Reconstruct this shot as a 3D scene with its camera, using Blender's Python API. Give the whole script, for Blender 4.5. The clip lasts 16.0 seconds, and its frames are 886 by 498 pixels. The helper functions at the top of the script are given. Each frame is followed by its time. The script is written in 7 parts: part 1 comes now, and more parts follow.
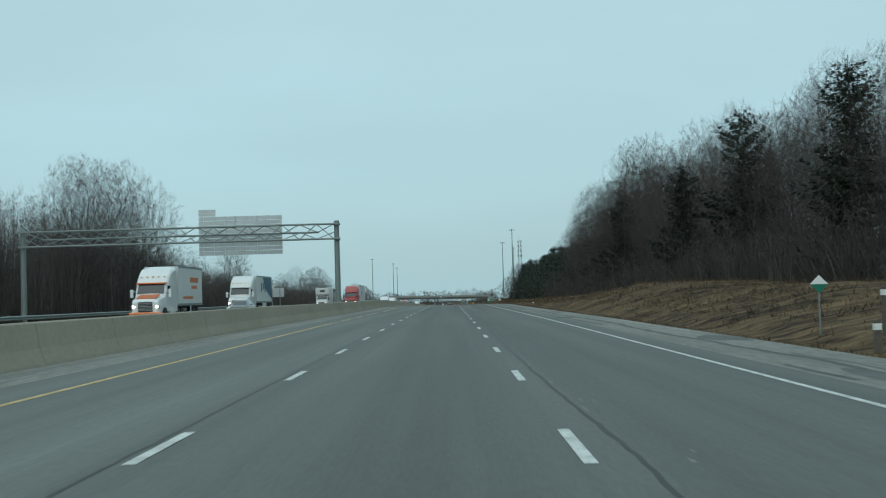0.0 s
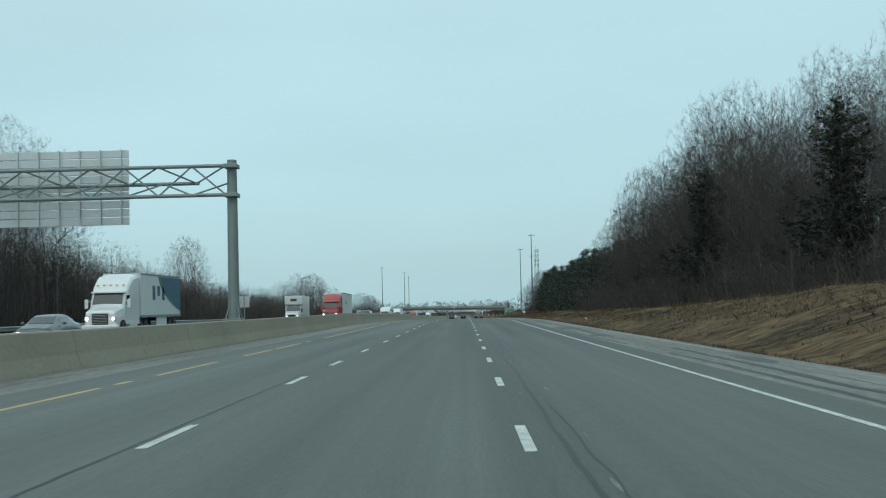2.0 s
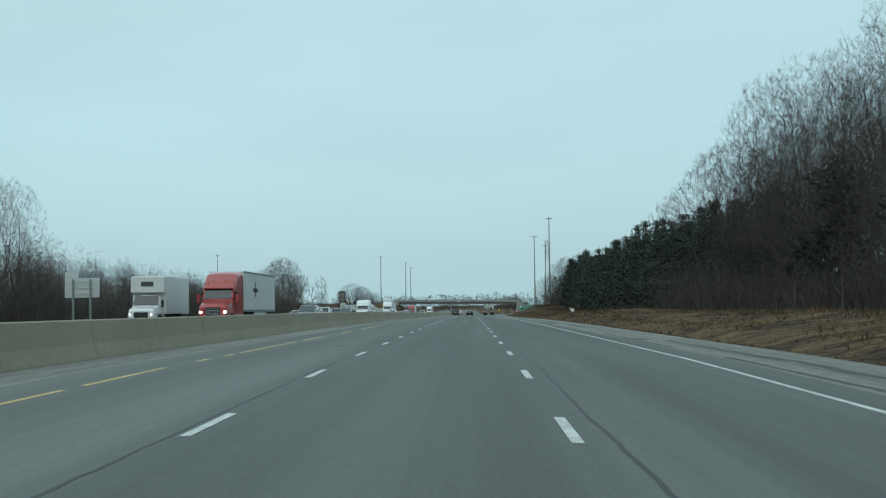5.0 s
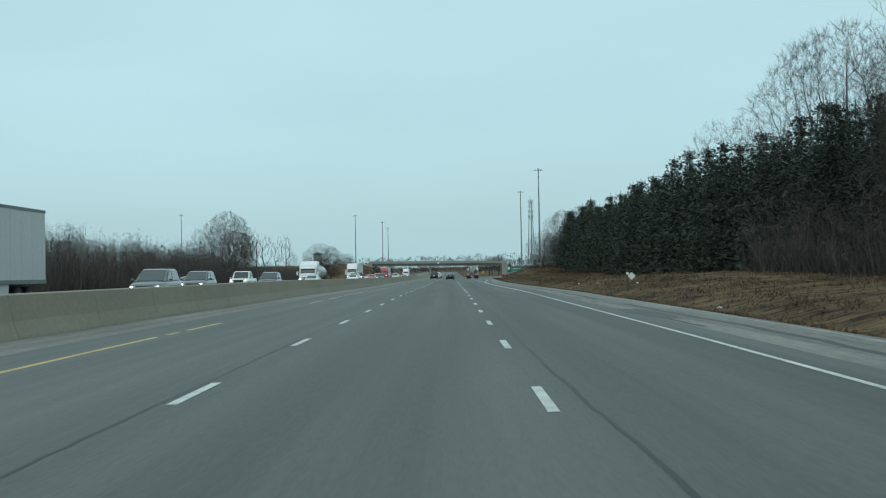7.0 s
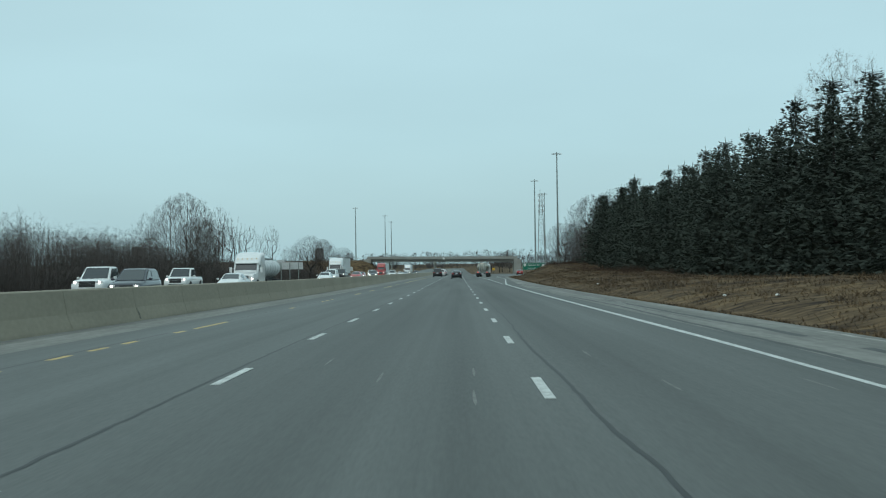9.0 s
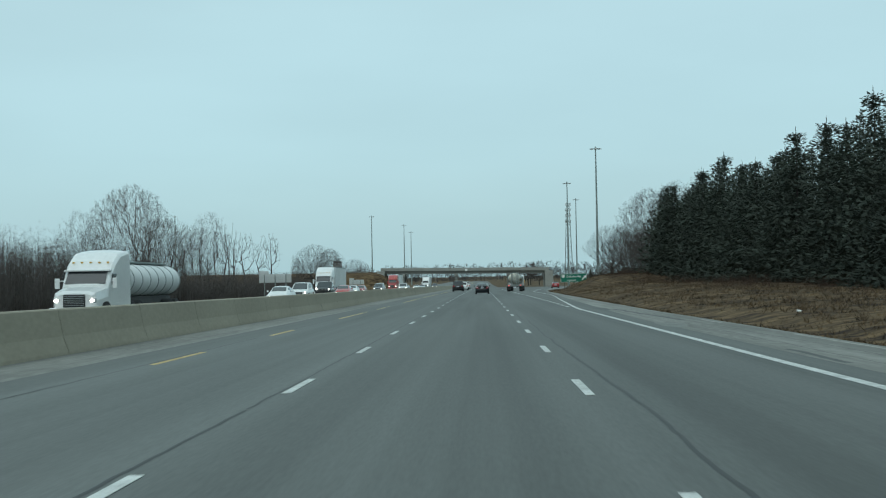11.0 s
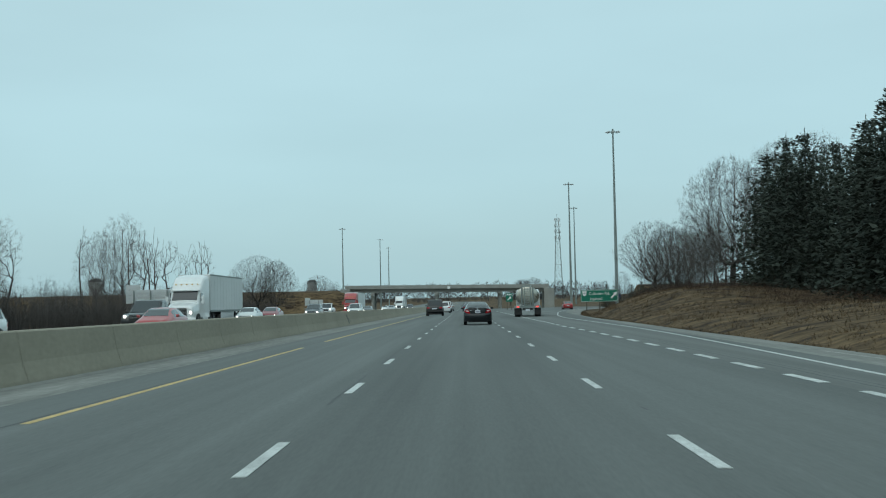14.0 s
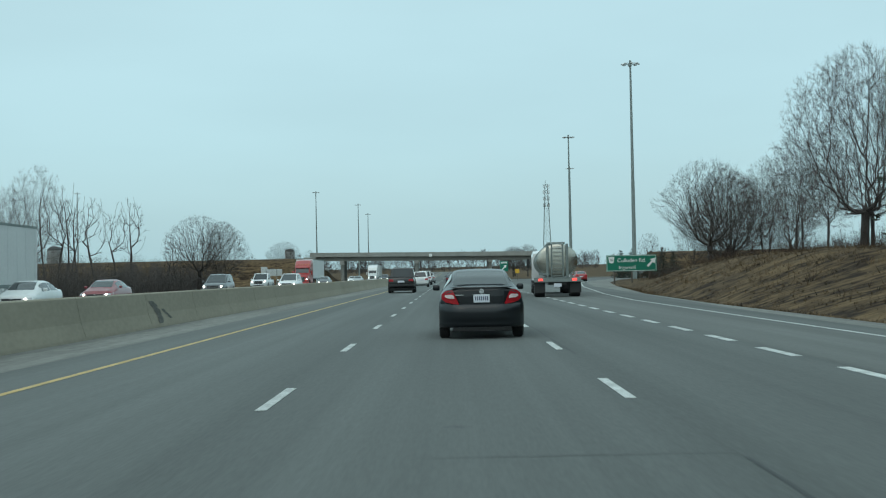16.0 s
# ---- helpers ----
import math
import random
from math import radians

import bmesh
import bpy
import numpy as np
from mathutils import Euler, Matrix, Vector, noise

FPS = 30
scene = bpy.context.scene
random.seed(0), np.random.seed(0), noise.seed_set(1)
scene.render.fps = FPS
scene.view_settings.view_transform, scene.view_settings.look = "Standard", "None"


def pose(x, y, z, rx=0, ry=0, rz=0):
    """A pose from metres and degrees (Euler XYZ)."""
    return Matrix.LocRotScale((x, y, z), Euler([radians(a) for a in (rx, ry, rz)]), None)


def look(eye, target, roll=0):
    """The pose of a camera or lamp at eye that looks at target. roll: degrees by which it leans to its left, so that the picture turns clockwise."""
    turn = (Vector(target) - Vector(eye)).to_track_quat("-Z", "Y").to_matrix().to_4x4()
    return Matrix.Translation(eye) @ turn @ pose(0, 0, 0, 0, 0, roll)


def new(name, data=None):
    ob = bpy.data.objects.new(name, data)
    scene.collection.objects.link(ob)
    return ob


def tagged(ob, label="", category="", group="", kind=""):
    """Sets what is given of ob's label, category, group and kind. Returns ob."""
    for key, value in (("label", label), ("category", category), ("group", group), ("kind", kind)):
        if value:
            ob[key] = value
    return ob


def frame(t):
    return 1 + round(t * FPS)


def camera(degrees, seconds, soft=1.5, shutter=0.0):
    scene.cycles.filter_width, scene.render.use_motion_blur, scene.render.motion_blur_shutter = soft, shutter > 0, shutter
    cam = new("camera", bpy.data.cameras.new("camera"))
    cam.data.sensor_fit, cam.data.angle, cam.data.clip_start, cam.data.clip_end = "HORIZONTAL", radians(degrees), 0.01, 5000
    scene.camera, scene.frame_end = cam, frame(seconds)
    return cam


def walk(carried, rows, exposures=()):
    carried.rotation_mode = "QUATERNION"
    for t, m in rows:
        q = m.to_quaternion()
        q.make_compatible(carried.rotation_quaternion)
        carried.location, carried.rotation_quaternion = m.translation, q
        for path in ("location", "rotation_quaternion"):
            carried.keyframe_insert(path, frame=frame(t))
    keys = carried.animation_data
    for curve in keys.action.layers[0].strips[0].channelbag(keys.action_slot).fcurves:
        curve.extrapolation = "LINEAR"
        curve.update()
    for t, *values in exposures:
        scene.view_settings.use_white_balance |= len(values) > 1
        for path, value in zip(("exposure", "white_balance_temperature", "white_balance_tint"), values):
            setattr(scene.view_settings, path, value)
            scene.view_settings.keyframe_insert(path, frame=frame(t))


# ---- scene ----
# camera: t, x, y, z, tilt, roll, yaw
cam = camera(41.0, 16, soft=1.15, shutter=0.12)
PATH = [
    (0.0, 0.825, 3.635, 1.314, 92.457, 1.633, 0.361),
    (0.5, 1.01, 16.454, 1.35, 92.254, 1.369, 0.291),
    (1.0, 1.153, 29.228, 1.413, 92.079, 1.589, 0.176),
    (1.5, 1.263, 41.962, 1.476, 92.833, 0.754, 0.492),
    (2.0, 1.315, 54.677, 1.539, 92.985, 1.391, 1.063),
    (2.5, 1.296, 67.411, 1.583, 92.974, 0.982, 1.414),
    (3.0, 1.208, 80.288, 1.62, 92.628, 1.014, 1.434),
    (3.5, 1.084, 93.353, 1.657, 92.526, 0.866, 1.506),
    (4.0, 0.933, 106.606, 1.695, 92.89, 0.674, 1.626),
    (6.5, 0.931, 172.094, 1.823, 91.404, 1.046, 0.577),
    (7.0, 0.968, 184.969, 1.781, 90.813, 1.058, 0.408),
    (7.5, 0.969, 197.751, 1.74, 90.504, 1.116, 0.294),
    (8.0, 0.976, 210.475, 1.69, 90.108, 0.817, 0.133),
    (8.5, 0.988, 223.19, 1.621, 90.132, 0.783, 0.29),
    (9.0, 0.974, 235.97, 1.553, 90.649, 0.831, 0.735),
    (9.5, 0.955, 248.818, 1.483, 91.295, 0.846, 1.3),
    (12.0, 0.295, 312.054, 0.961, 91.294, 1.064, 1.906),
    (12.5, 0.151, 324.559, 0.87, 91.839, 0.736, 0.54),
    (13.0, 0.027, 337.096, 0.778, 92.141, 0.835, 1.164),
    (13.5, -0.06, 349.632, 0.687, 92.162, 1.224, 1.462),
    (14.0, -0.099, 362.129, 0.603, 92.283, 1.173, 1.065),
    (14.5, -0.098, 374.531, 0.525, 91.719, 1.315, 0.755),
    (15.0, -0.107, 386.816, 0.448, 91.483, 1.352, 0.659),
    (15.5, -0.058, 399.037, 0.371, 91.422, 1.139, 0.533),
    (16.0, 0.031, 411.263, 0.285, 90.825, 1.143, 0.337),
]
walk(cam, [(t, pose(x, y, z, tilt, roll, yaw)) for t, x, y, z, tilt, roll, yaw in PATH], [(0, -0.13), (0.5, -0.03), (2.0, 0.0), (3.0, -0.08), (3.5, 0.0), (4.0, -0.02), (7.0, 0.0), (8.5, 0.0), (9.5, -0.12), (12.0, 0.0), (13.0, -0.10), (14.5, -0.04), (16, 0.02)])

# ---- light ----
def build_world():
    world = bpy.data.worlds.new("overcast")
    scene.world = world
    world.use_nodes = True
    nt = world.node_tree
    nt.nodes.clear()
    out = nt.nodes.new("ShaderNodeOutputWorld")
    bg = nt.nodes.new("ShaderNodeBackground")
    sky = nt.nodes.new("ShaderNodeTexSky")
    sky.sky_type, sky.sun_disc = "NISHITA", False
    sky.sun_elevation, sky.sun_rotation = radians(38), radians(200)
    sky.air_density, sky.dust_density = 1.0, 3.0
    bg_sky = nt.nodes.new("ShaderNodeBackground")
    bg_sky.inputs["Strength"].default_value = 0.02
    nt.links.new(sky.outputs[0], bg_sky.inputs["Color"])
    # the cloud sheet: a pale gradient with soft uneven thickness
    co = nt.nodes.new("ShaderNodeTexCoord")
    sep = nt.nodes.new("ShaderNodeSeparateXYZ")
    nt.links.new(co.outputs["Generated"], sep.inputs[0])
    ramp = nt.nodes.new("ShaderNodeValToRGB")
    ramp.color_ramp.elements[0].position, ramp.color_ramp.elements[0].color = 0.0, (0.395, 0.60, 0.645, 1)
    ramp.color_ramp.elements[1].position, ramp.color_ramp.elements[1].color = 0.55, (0.555, 0.775, 0.80, 1)
    e = ramp.color_ramp.elements.new(0.10)
    e.color = (0.405, 0.62, 0.67, 1)
    nt.links.new(sep.outputs["Z"], ramp.inputs[0])
    mp = nt.nodes.new("ShaderNodeMapping")
    mp.inputs["Scale"].default_value = (1.2, 1.2, 4.5)
    nt.links.new(co.outputs["Generated"], mp.inputs[0])
    nz = nt.nodes.new("ShaderNodeTexNoise")
    nz.inputs["Scale"].default_value, nz.inputs["Detail"].default_value = 1.6, 4.0
    nt.links.new(mp.outputs[0], nz.inputs["Vector"])
    mr = nt.nodes.new("ShaderNodeMapRange")
    mr.inputs["From Min"].default_value, mr.inputs["From Max"].default_value = 0.3, 0.7
    mr.inputs["To Min"].default_value, mr.inputs["To Max"].default_value = 0.93, 1.05
    nt.links.new(nz.outputs["Fac"], mr.inputs[0])
    mul = nt.nodes.new("ShaderNodeVectorMath")
    mul.operation = "SCALE"
    nt.links.new(ramp.outputs[0], mul.inputs[0])
    nt.links.new(mr.outputs[0], mul.inputs["Scale"])
    nt.links.new(mul.outputs[0], bg.inputs["Color"])
    bg.inputs["Strength"].default_value = SKY
    add = nt.nodes.new("ShaderNodeAddShader")
    nt.links.new(bg.outputs[0], add.inputs[0])
    nt.links.new(bg_sky.outputs[0], add.inputs[1])
    nt.links.new(add.outputs[0], out.inputs[0])


SKY = 1.02
build_world()
sun = new("sun", bpy.data.lights.new("sun", "SUN"))
sun.data.energy, sun.data.angle, sun.data.color = 0.5, radians(60), (1.0, 0.97, 0.92)
sun.matrix_world = look((0, 0, 100), (30, 60, 0))


# ---- materials ----
def mat(name, color, rough=0.8, vary=0.25, scale=1.0, fine=12.0, bump=0.0, metal=0.0, per_object=0.0, emit=0.0, coat=0.0, stretch=(1, 1, 1), second=None, contrast=1.0, wander=0.0):
    """A surface with colour that varies at a coarse and a fine scale (in 1/m), with fine relief."""
    m = bpy.data.materials.new(name)
    m.use_nodes = True
    nt = m.node_tree
    b = nt.nodes["Principled BSDF"]
    b.inputs["Roughness"].default_value, b.inputs["Metallic"].default_value = rough, metal
    if coat:
        b.inputs["Coat Weight"].default_value = coat
    geo = nt.nodes.new("ShaderNodeNewGeometry")
    mp = nt.nodes.new("ShaderNodeMapping")
    mp.inputs["Scale"].default_value = stretch
    nt.links.new(geo.outputs["Position"], mp.inputs[0])
    n1, n2 = nt.nodes.new("ShaderNodeTexNoise"), nt.nodes.new("ShaderNodeTexNoise")
    n1.inputs["Scale"].default_value, n1.inputs["Detail"].default_value, n1.inputs["Distortion"].default_value = scale, 4, wander
    n2.inputs["Scale"].default_value, n2.inputs["Detail"].default_value = fine, 3
    nt.links.new(mp.outputs[0], n1.inputs["Vector"])
    nt.links.new(mp.outputs[0], n2.inputs["Vector"])
    add = nt.nodes.new("ShaderNodeMath")
    add.operation = "ADD"
    nt.links.new(n1.outputs["Fac"], add.inputs[0])
    nt.links.new(n2.outputs["Fac"], add.inputs[1])
    mr = nt.nodes.new("ShaderNodeMapRange")
    mr.inputs["From Min"].default_value, mr.inputs["From Max"].default_value = 1 - 0.35 / contrast, 1 + 0.35 / contrast
    nt.links.new(add.outputs[0], mr.inputs[0])
    mix = nt.nodes.new("ShaderNodeMix")
    mix.data_type = "RGBA"
    lo = [c * (1 - vary) for c in color]
    hi = list(second) if second else [min(1, c * (1 + vary)) for c in color]
    mix.inputs["A"].default_value, mix.inputs["B"].default_value = (*lo, 1), (*hi, 1)
    nt.links.new(mr.outputs[0], mix.inputs["Factor"])
    col = mix.outputs["Result"]
    if per_object:
        oi = nt.nodes.new("ShaderNodeObjectInfo")
        pr = nt.nodes.new("ShaderNodeMapRange")
        pr.inputs["To Min"].default_value, pr.inputs["To Max"].default_value = 1 - per_object, 1 + per_object
        nt.links.new(oi.outputs["Random"], pr.inputs[0])
        sc = nt.nodes.new("ShaderNodeVectorMath")
        sc.operation = "SCALE"
        nt.links.new(col, sc.inputs[0])
        nt.links.new(pr.outputs[0], sc.inputs["Scale"])
        col = sc.outputs[0]
    nt.links.new(col, b.inputs["Base Color"])
    if bump:
        bp = nt.nodes.new("ShaderNodeBump")
        bp.inputs["Strength"].default_value, bp.inputs["Distance"].default_value = bump, 0.02
        nt.links.new(n2.outputs["Fac"], bp.inputs["Height"])
        nt.links.new(bp.outputs[0], b.inputs["Normal"])
    if emit:
        b.inputs["Emission Color"].default_value = (*color, 1)
        b.inputs["Emission Strength"].default_value = emit
    return m


M_ASPHALT = mat("asphalt", (0.098, 0.107, 0.103), 0.85, 0.16, 0.35, 30, 0.25, stretch=(1, 0.12, 1))
def add_streaks(m, scale, strength):
    """Long pale and dark wheel tracks along the road, mixed over the base colour."""
    nt = m.node_tree
    b = nt.nodes["Principled BSDF"]
    link = b.inputs["Base Color"].links[0]
    src = link.from_socket
    geo = nt.nodes.new("ShaderNodeNewGeometry")
    mp = nt.nodes.new("ShaderNodeMapping")
    mp.inputs["Scale"].default_value = (scale, 0.012, 0.0)
    nt.links.new(geo.outputs["Position"], mp.inputs[0])
    nz = nt.nodes.new("ShaderNodeTexNoise")
    nz.inputs["Scale"].default_value, nz.inputs["Detail"].default_value = 1.0, 5
    nt.links.new(mp.outputs[0], nz.inputs["Vector"])
    mr = nt.nodes.new("ShaderNodeMapRange")
    mr.inputs["From Min"].default_value, mr.inputs["From Max"].default_value = 0.3, 0.7
    mr.inputs["To Min"].default_value, mr.inputs["To Max"].default_value = 1 - strength, 1 + strength
    nt.links.new(nz.outputs["Fac"], mr.inputs[0])
    sc = nt.nodes.new("ShaderNodeVectorMath")
    sc.operation = "SCALE"
    nt.links.new(src, sc.inputs[0])
    nt.links.new(mr.outputs[0], sc.inputs["Scale"])
    nt.links.new(sc.outputs[0], b.inputs["Base Color"])


def add_lane_tone(m, x0, x1, tone):
    """One side of the road is of an older, paler surface."""
    nt = m.node_tree
    b = nt.nodes["Principled BSDF"]
    src = b.inputs["Base Color"].links[0].from_socket
    geo = nt.nodes.new("ShaderNodeNewGeometry")
    sep = nt.nodes.new("ShaderNodeSeparateXYZ")
    nt.links.new(geo.outputs["Position"], sep.inputs[0])
    mr = nt.nodes.new("ShaderNodeMapRange")
    mr.inputs["From Min"].default_value, mr.inputs["From Max"].default_value = x0, x1
    mr.inputs["To Min"].default_value, mr.inputs["To Max"].default_value = tone, 1.0
    nt.links.new(sep.outputs["X"], mr.inputs[0])
    sc = nt.nodes.new("ShaderNodeVectorMath")
    sc.operation = "SCALE"
    nt.links.new(src, sc.inputs[0])
    nt.links.new(mr.outputs[0], sc.inputs["Scale"])
    nt.links.new(sc.outputs[0], b.inputs["Base Color"])


add_lane_tone(M_ASPHALT, -2.3, -1.7, 1.14)
add_streaks(M_ASPHALT, 0.8, 0.26)
add_streaks(M_ASPHALT, 6.0, 0.06)
M_SHOULDER = mat("shoulder_asphalt", (0.175, 0.177, 0.163), 0.9, 0.3, 0.5, 8, 0.3, stretch=(1, 0.2, 1))
add_streaks(M_SHOULDER, 2.2, 0.22)
M_TAR = mat("tar_seal", (0.016, 0.017, 0.017), 0.6, 0.3, 2, 20)
M_WHITE = mat("white_line", (0.50, 0.52, 0.505), 0.7, 0.4, 3, 25, 0.1)
M_YELLOW = mat("yellow_line", (0.50, 0.36, 0.14), 0.7, 0.35, 2, 20, 0.1)
M_CONCRETE = mat("barrier_concrete", (0.285, 0.262, 0.205), 0.9, 0.13, 0.4, 9, 0.2, stretch=(0.6, 0.5, 1))
M_GRASS = mat("dry_grass", (0.042, 0.028, 0.020), 0.95, 0.35, 0.40, 3.0, 0.8, second=(0.160, 0.110, 0.061), stretch=(0.35, 0.8, 1), contrast=1.7, wander=1.6)
M_STEEL = mat("galvanised_steel", (0.22, 0.26, 0.255), 0.55, 0.12, 1.5, 20, 0.0, metal=0.35)
M_SIGNBACK = mat("sign_back_aluminium", (0.56, 0.60, 0.61), 0.5, 0.08, 1, 12, metal=0.3)
M_BARK = mat("bark", (0.070, 0.064, 0.061), 0.95, 0.35, 1.2, 15, 0.3, per_object=0.2)
M_TWIG = mat("twig", (0.092, 0.083, 0.079), 0.95, 0.3, 0.5, 8, per_object=0.25)
M_NEEDLE = mat("spruce_needles", (0.054, 0.066, 0.055), 0.9, 0.28, 0.5, 5, per_object=0.2)
M_PINE = mat("pine_needles", (0.040, 0.049, 0.039), 0.9, 0.3, 0.5, 5, per_object=0.2)
M_FAR = mat("far_woods", (0.085, 0.08, 0.08), 0.95, 0.3, 0.02, 0.3)
M_SCRUB = mat("scrub", (0.062, 0.042, 0.032), 0.95, 0.4, 0.3, 5)
M_BRUSH = mat("brush", (0.082, 0.075, 0.071), 0.95, 0.4, 0.6, 8)


for m_dull in (M_GRASS, M_BARK, M_TWIG, M_NEEDLE, M_PINE, M_FAR, M_SCRUB, M_BRUSH):
    m_dull.node_tree.nodes["Principled BSDF"].inputs["Specular IOR Level"].default_value = 0.1


# ---- mesh helpers ----
def mesh_ob(name, bm, material, parent=None, label="", smooth=False):
    me = bpy.data.meshes.new(name)
    bm.to_mesh(me)
    bm.free()
    if smooth:
        for p in me.polygons:
            p.use_smooth = True
    for m in material if isinstance(material, (list, tuple)) else [material]:
        me.materials.append(m)
    ob = new(name, me)
    if parent is not None:
        ob.parent = parent
    if label:
        ob["label"] = label
    return ob


def part(name, bm, material, parent, label="", smooth=False):
    return mesh_ob(name, bm, material, parent, label, smooth)


def raw_mesh(name, verts, faces, material):
    me = bpy.data.meshes.new(name)
    me.from_pydata(verts, [], faces)
    for m in material if isinstance(material, (list, tuple)) else [material]:
        me.materials.append(m)
    return me


def box(bm, x0, x1, y0, y1, z0, z1, bevel=0.0):
    r = bmesh.ops.create_cube(bm, size=1.0)
    vs = r["verts"]
    for v in vs:
        v.co = Vector((x0 + (v.co.x + 0.5) * (x1 - x0), y0 + (v.co.y + 0.5) * (y1 - y0), z0 + (v.co.z + 0.5) * (z1 - z0)))
    if bevel:
        es = list({e for v in vs for e in v.link_edges})
        bmesh.ops.bevel(bm, geom=es, offset=bevel, segments=2, profile=0.6, affect="EDGES")


def tube(bm, a, b, r0, r1=None, n=8, caps=True):
    a, b = Vector(a), Vector(b)
    r1 = r0 if r1 is None else r1
    d = (b - a)
    q = d.to_track_quat("Z", "Y")
    ring = []
    for p, r in ((a, r0), (b, r1)):
        ring.append([bm.verts.new(p + q @ Vector((r * math.cos(2 * math.pi * k / n), r * math.sin(2 * math.pi * k / n), 0))) for k in range(n)])
    for k in range(n):
        bm.faces.new((ring[0][k], ring[0][(k + 1) % n], ring[1][(k + 1) % n], ring[1][k]))
    if caps:
        bm.faces.new(ring[0][::-1])
        bm.faces.new(ring[1])


def lerp_table(v, table):
    """Piecewise linear table of (position, value)."""
    if v <= table[0][0]:
        return table[0][1]
    for (a, p), (b, q) in zip(table, table[1:]):
        if v <= b:
            return p + (q - p) * (v - a) / (b - a)
    return table[-1][1]


# ---- ground ----
ROAD_Z = [(-40 + 148 / 3 * k, z) for k, z in enumerate([-0.001, 0.001, 0.245, 0.386, 0.558, 0.397, 0.131, -0.304, -0.663, -0.974, -1.345, -1.715, -2.086, -2.457, -2.828, -3.199])] + [(900, -3.9), (1400, -4.5)]


def road_z(y):
    return lerp_table(y, ROAD_Z)


def smooth01(v):
    v = max(0.0, min(1.0, v))
    return v * v * (3 - 2 * v)


# where the paved surface ends to the east, along the way: it widens for the exit lane
PAVED_EAST = [(-60, 8.35), (340, 8.35), (370, 8.7), (412, 9.3), (437, 9.95), (458, 10.25), (480, 11.3), (520, 15.2), (560, 20.0), (600, 27.0), (640, 36.0), (690, 52.0)]
EDGE_EAST = [(-60, 5.45), (250, 5.45), (262, 5.45), (335, 5.45), (347, 5.45), (381, 6.72), (395, 7.35), (409, 7.85), (421, 8.1), (445, 8.2), (466, 8.4), (482, 9.2), (520, 12.2), (560, 16.4), (600, 23.0), (640, 32.0), (690, 48.0)]
EDGE_W = [(-60, 0.052), (250, 0.052), (262, 0.085), (345, 0.095), (360, 0.06), (700, 0.06)]
BANK = [(-60, 0.9), (60, 1.1), (76, 1.4), (90, 1.75), (106, 1.9), (113, 1.6), (121, 1.2), (130, 1.05), (142, 0.95), (155, 0.8), (172, 0.7), (205, 0.65), (255, 0.7), (300, 0.7), (320, 0.45), (345, 0.35), (370, 0.6), (410, 0.95), (435, 0.8), (447, 1.15), (463, 2.0), (475, 2.4), (520, 2.2), (545, 0.6), (580, 0.0), (2000, 0)]
HILL = [(-60, 9.0), (60, 10.0), (140, 8.5), (220, 5.0), (300, 2.5), (400, 2.0), (480, 2.0), (540, 0.5), (600, 0), (2000, 0)]


def ground_z(x, y):
    z = road_z(y)
    if -28.0 < x < lerp_table(y, PAVED_EAST) + 0.2:
        # bed of the roads, a little under the paving
        drop = 0.12
        if x < -26.5:
            drop = 0.12 + 0.2 * (-26.5 - x) / 1.5
        return z - drop
    if x >= 0:
        e = lerp_table(y, PAVED_EAST) + 0.2
        bank = lerp_table(y, BANK)
        u = smooth01((x - e - 0.4) / 9.0)
        h = -0.10 - 0.25 * math.exp(-((x - e - 1.3) / 0.9) ** 2) + bank * u + 0.1
        h += lerp_table(y, HILL) * smooth01((x - 33) / 40.0)
        h += 0.16 * u * noise.noise(Vector((x * 0.30, y * 0.34, 0))) + 0.06 * min(1, 3 * u) * noise.noise(Vector((x * 0.3, y * 0.7, 11))) + 0.3 * u * noise.noise(Vector((x * 0.08, y * 0.05, 3)))
    else:
        u = smooth01((-28 - x) / 8.0)
        h = -0.35 - 0.5 * u + 0.2 * u * noise.noise(Vector((x * 0.2, y * 0.1, 5)))
        h += 1.5 * smooth01((-45 - x) / 40.0) * lerp_table(y, [(-60, 1), (300, 0.8), (450, 0.2), (2000, 0)])
    # the approach banks of the overpass
    rise = smooth01(1 - (abs(y - BRIDGE_Y) - 6.5) / 15.0)
    if x > 0:
        h += rise * max(0, 6.2 - h) * smooth01((x - 17) / 9.0) * (1 - smooth01((x - 120) / 300))
    else:
        h += rise * max(0, 6.2 - h) * smooth01((-28 - x) / 9.0) * (1 - smooth01((-x - 120) / 300))
    return z + h


BRIDGE_Y = 722.0


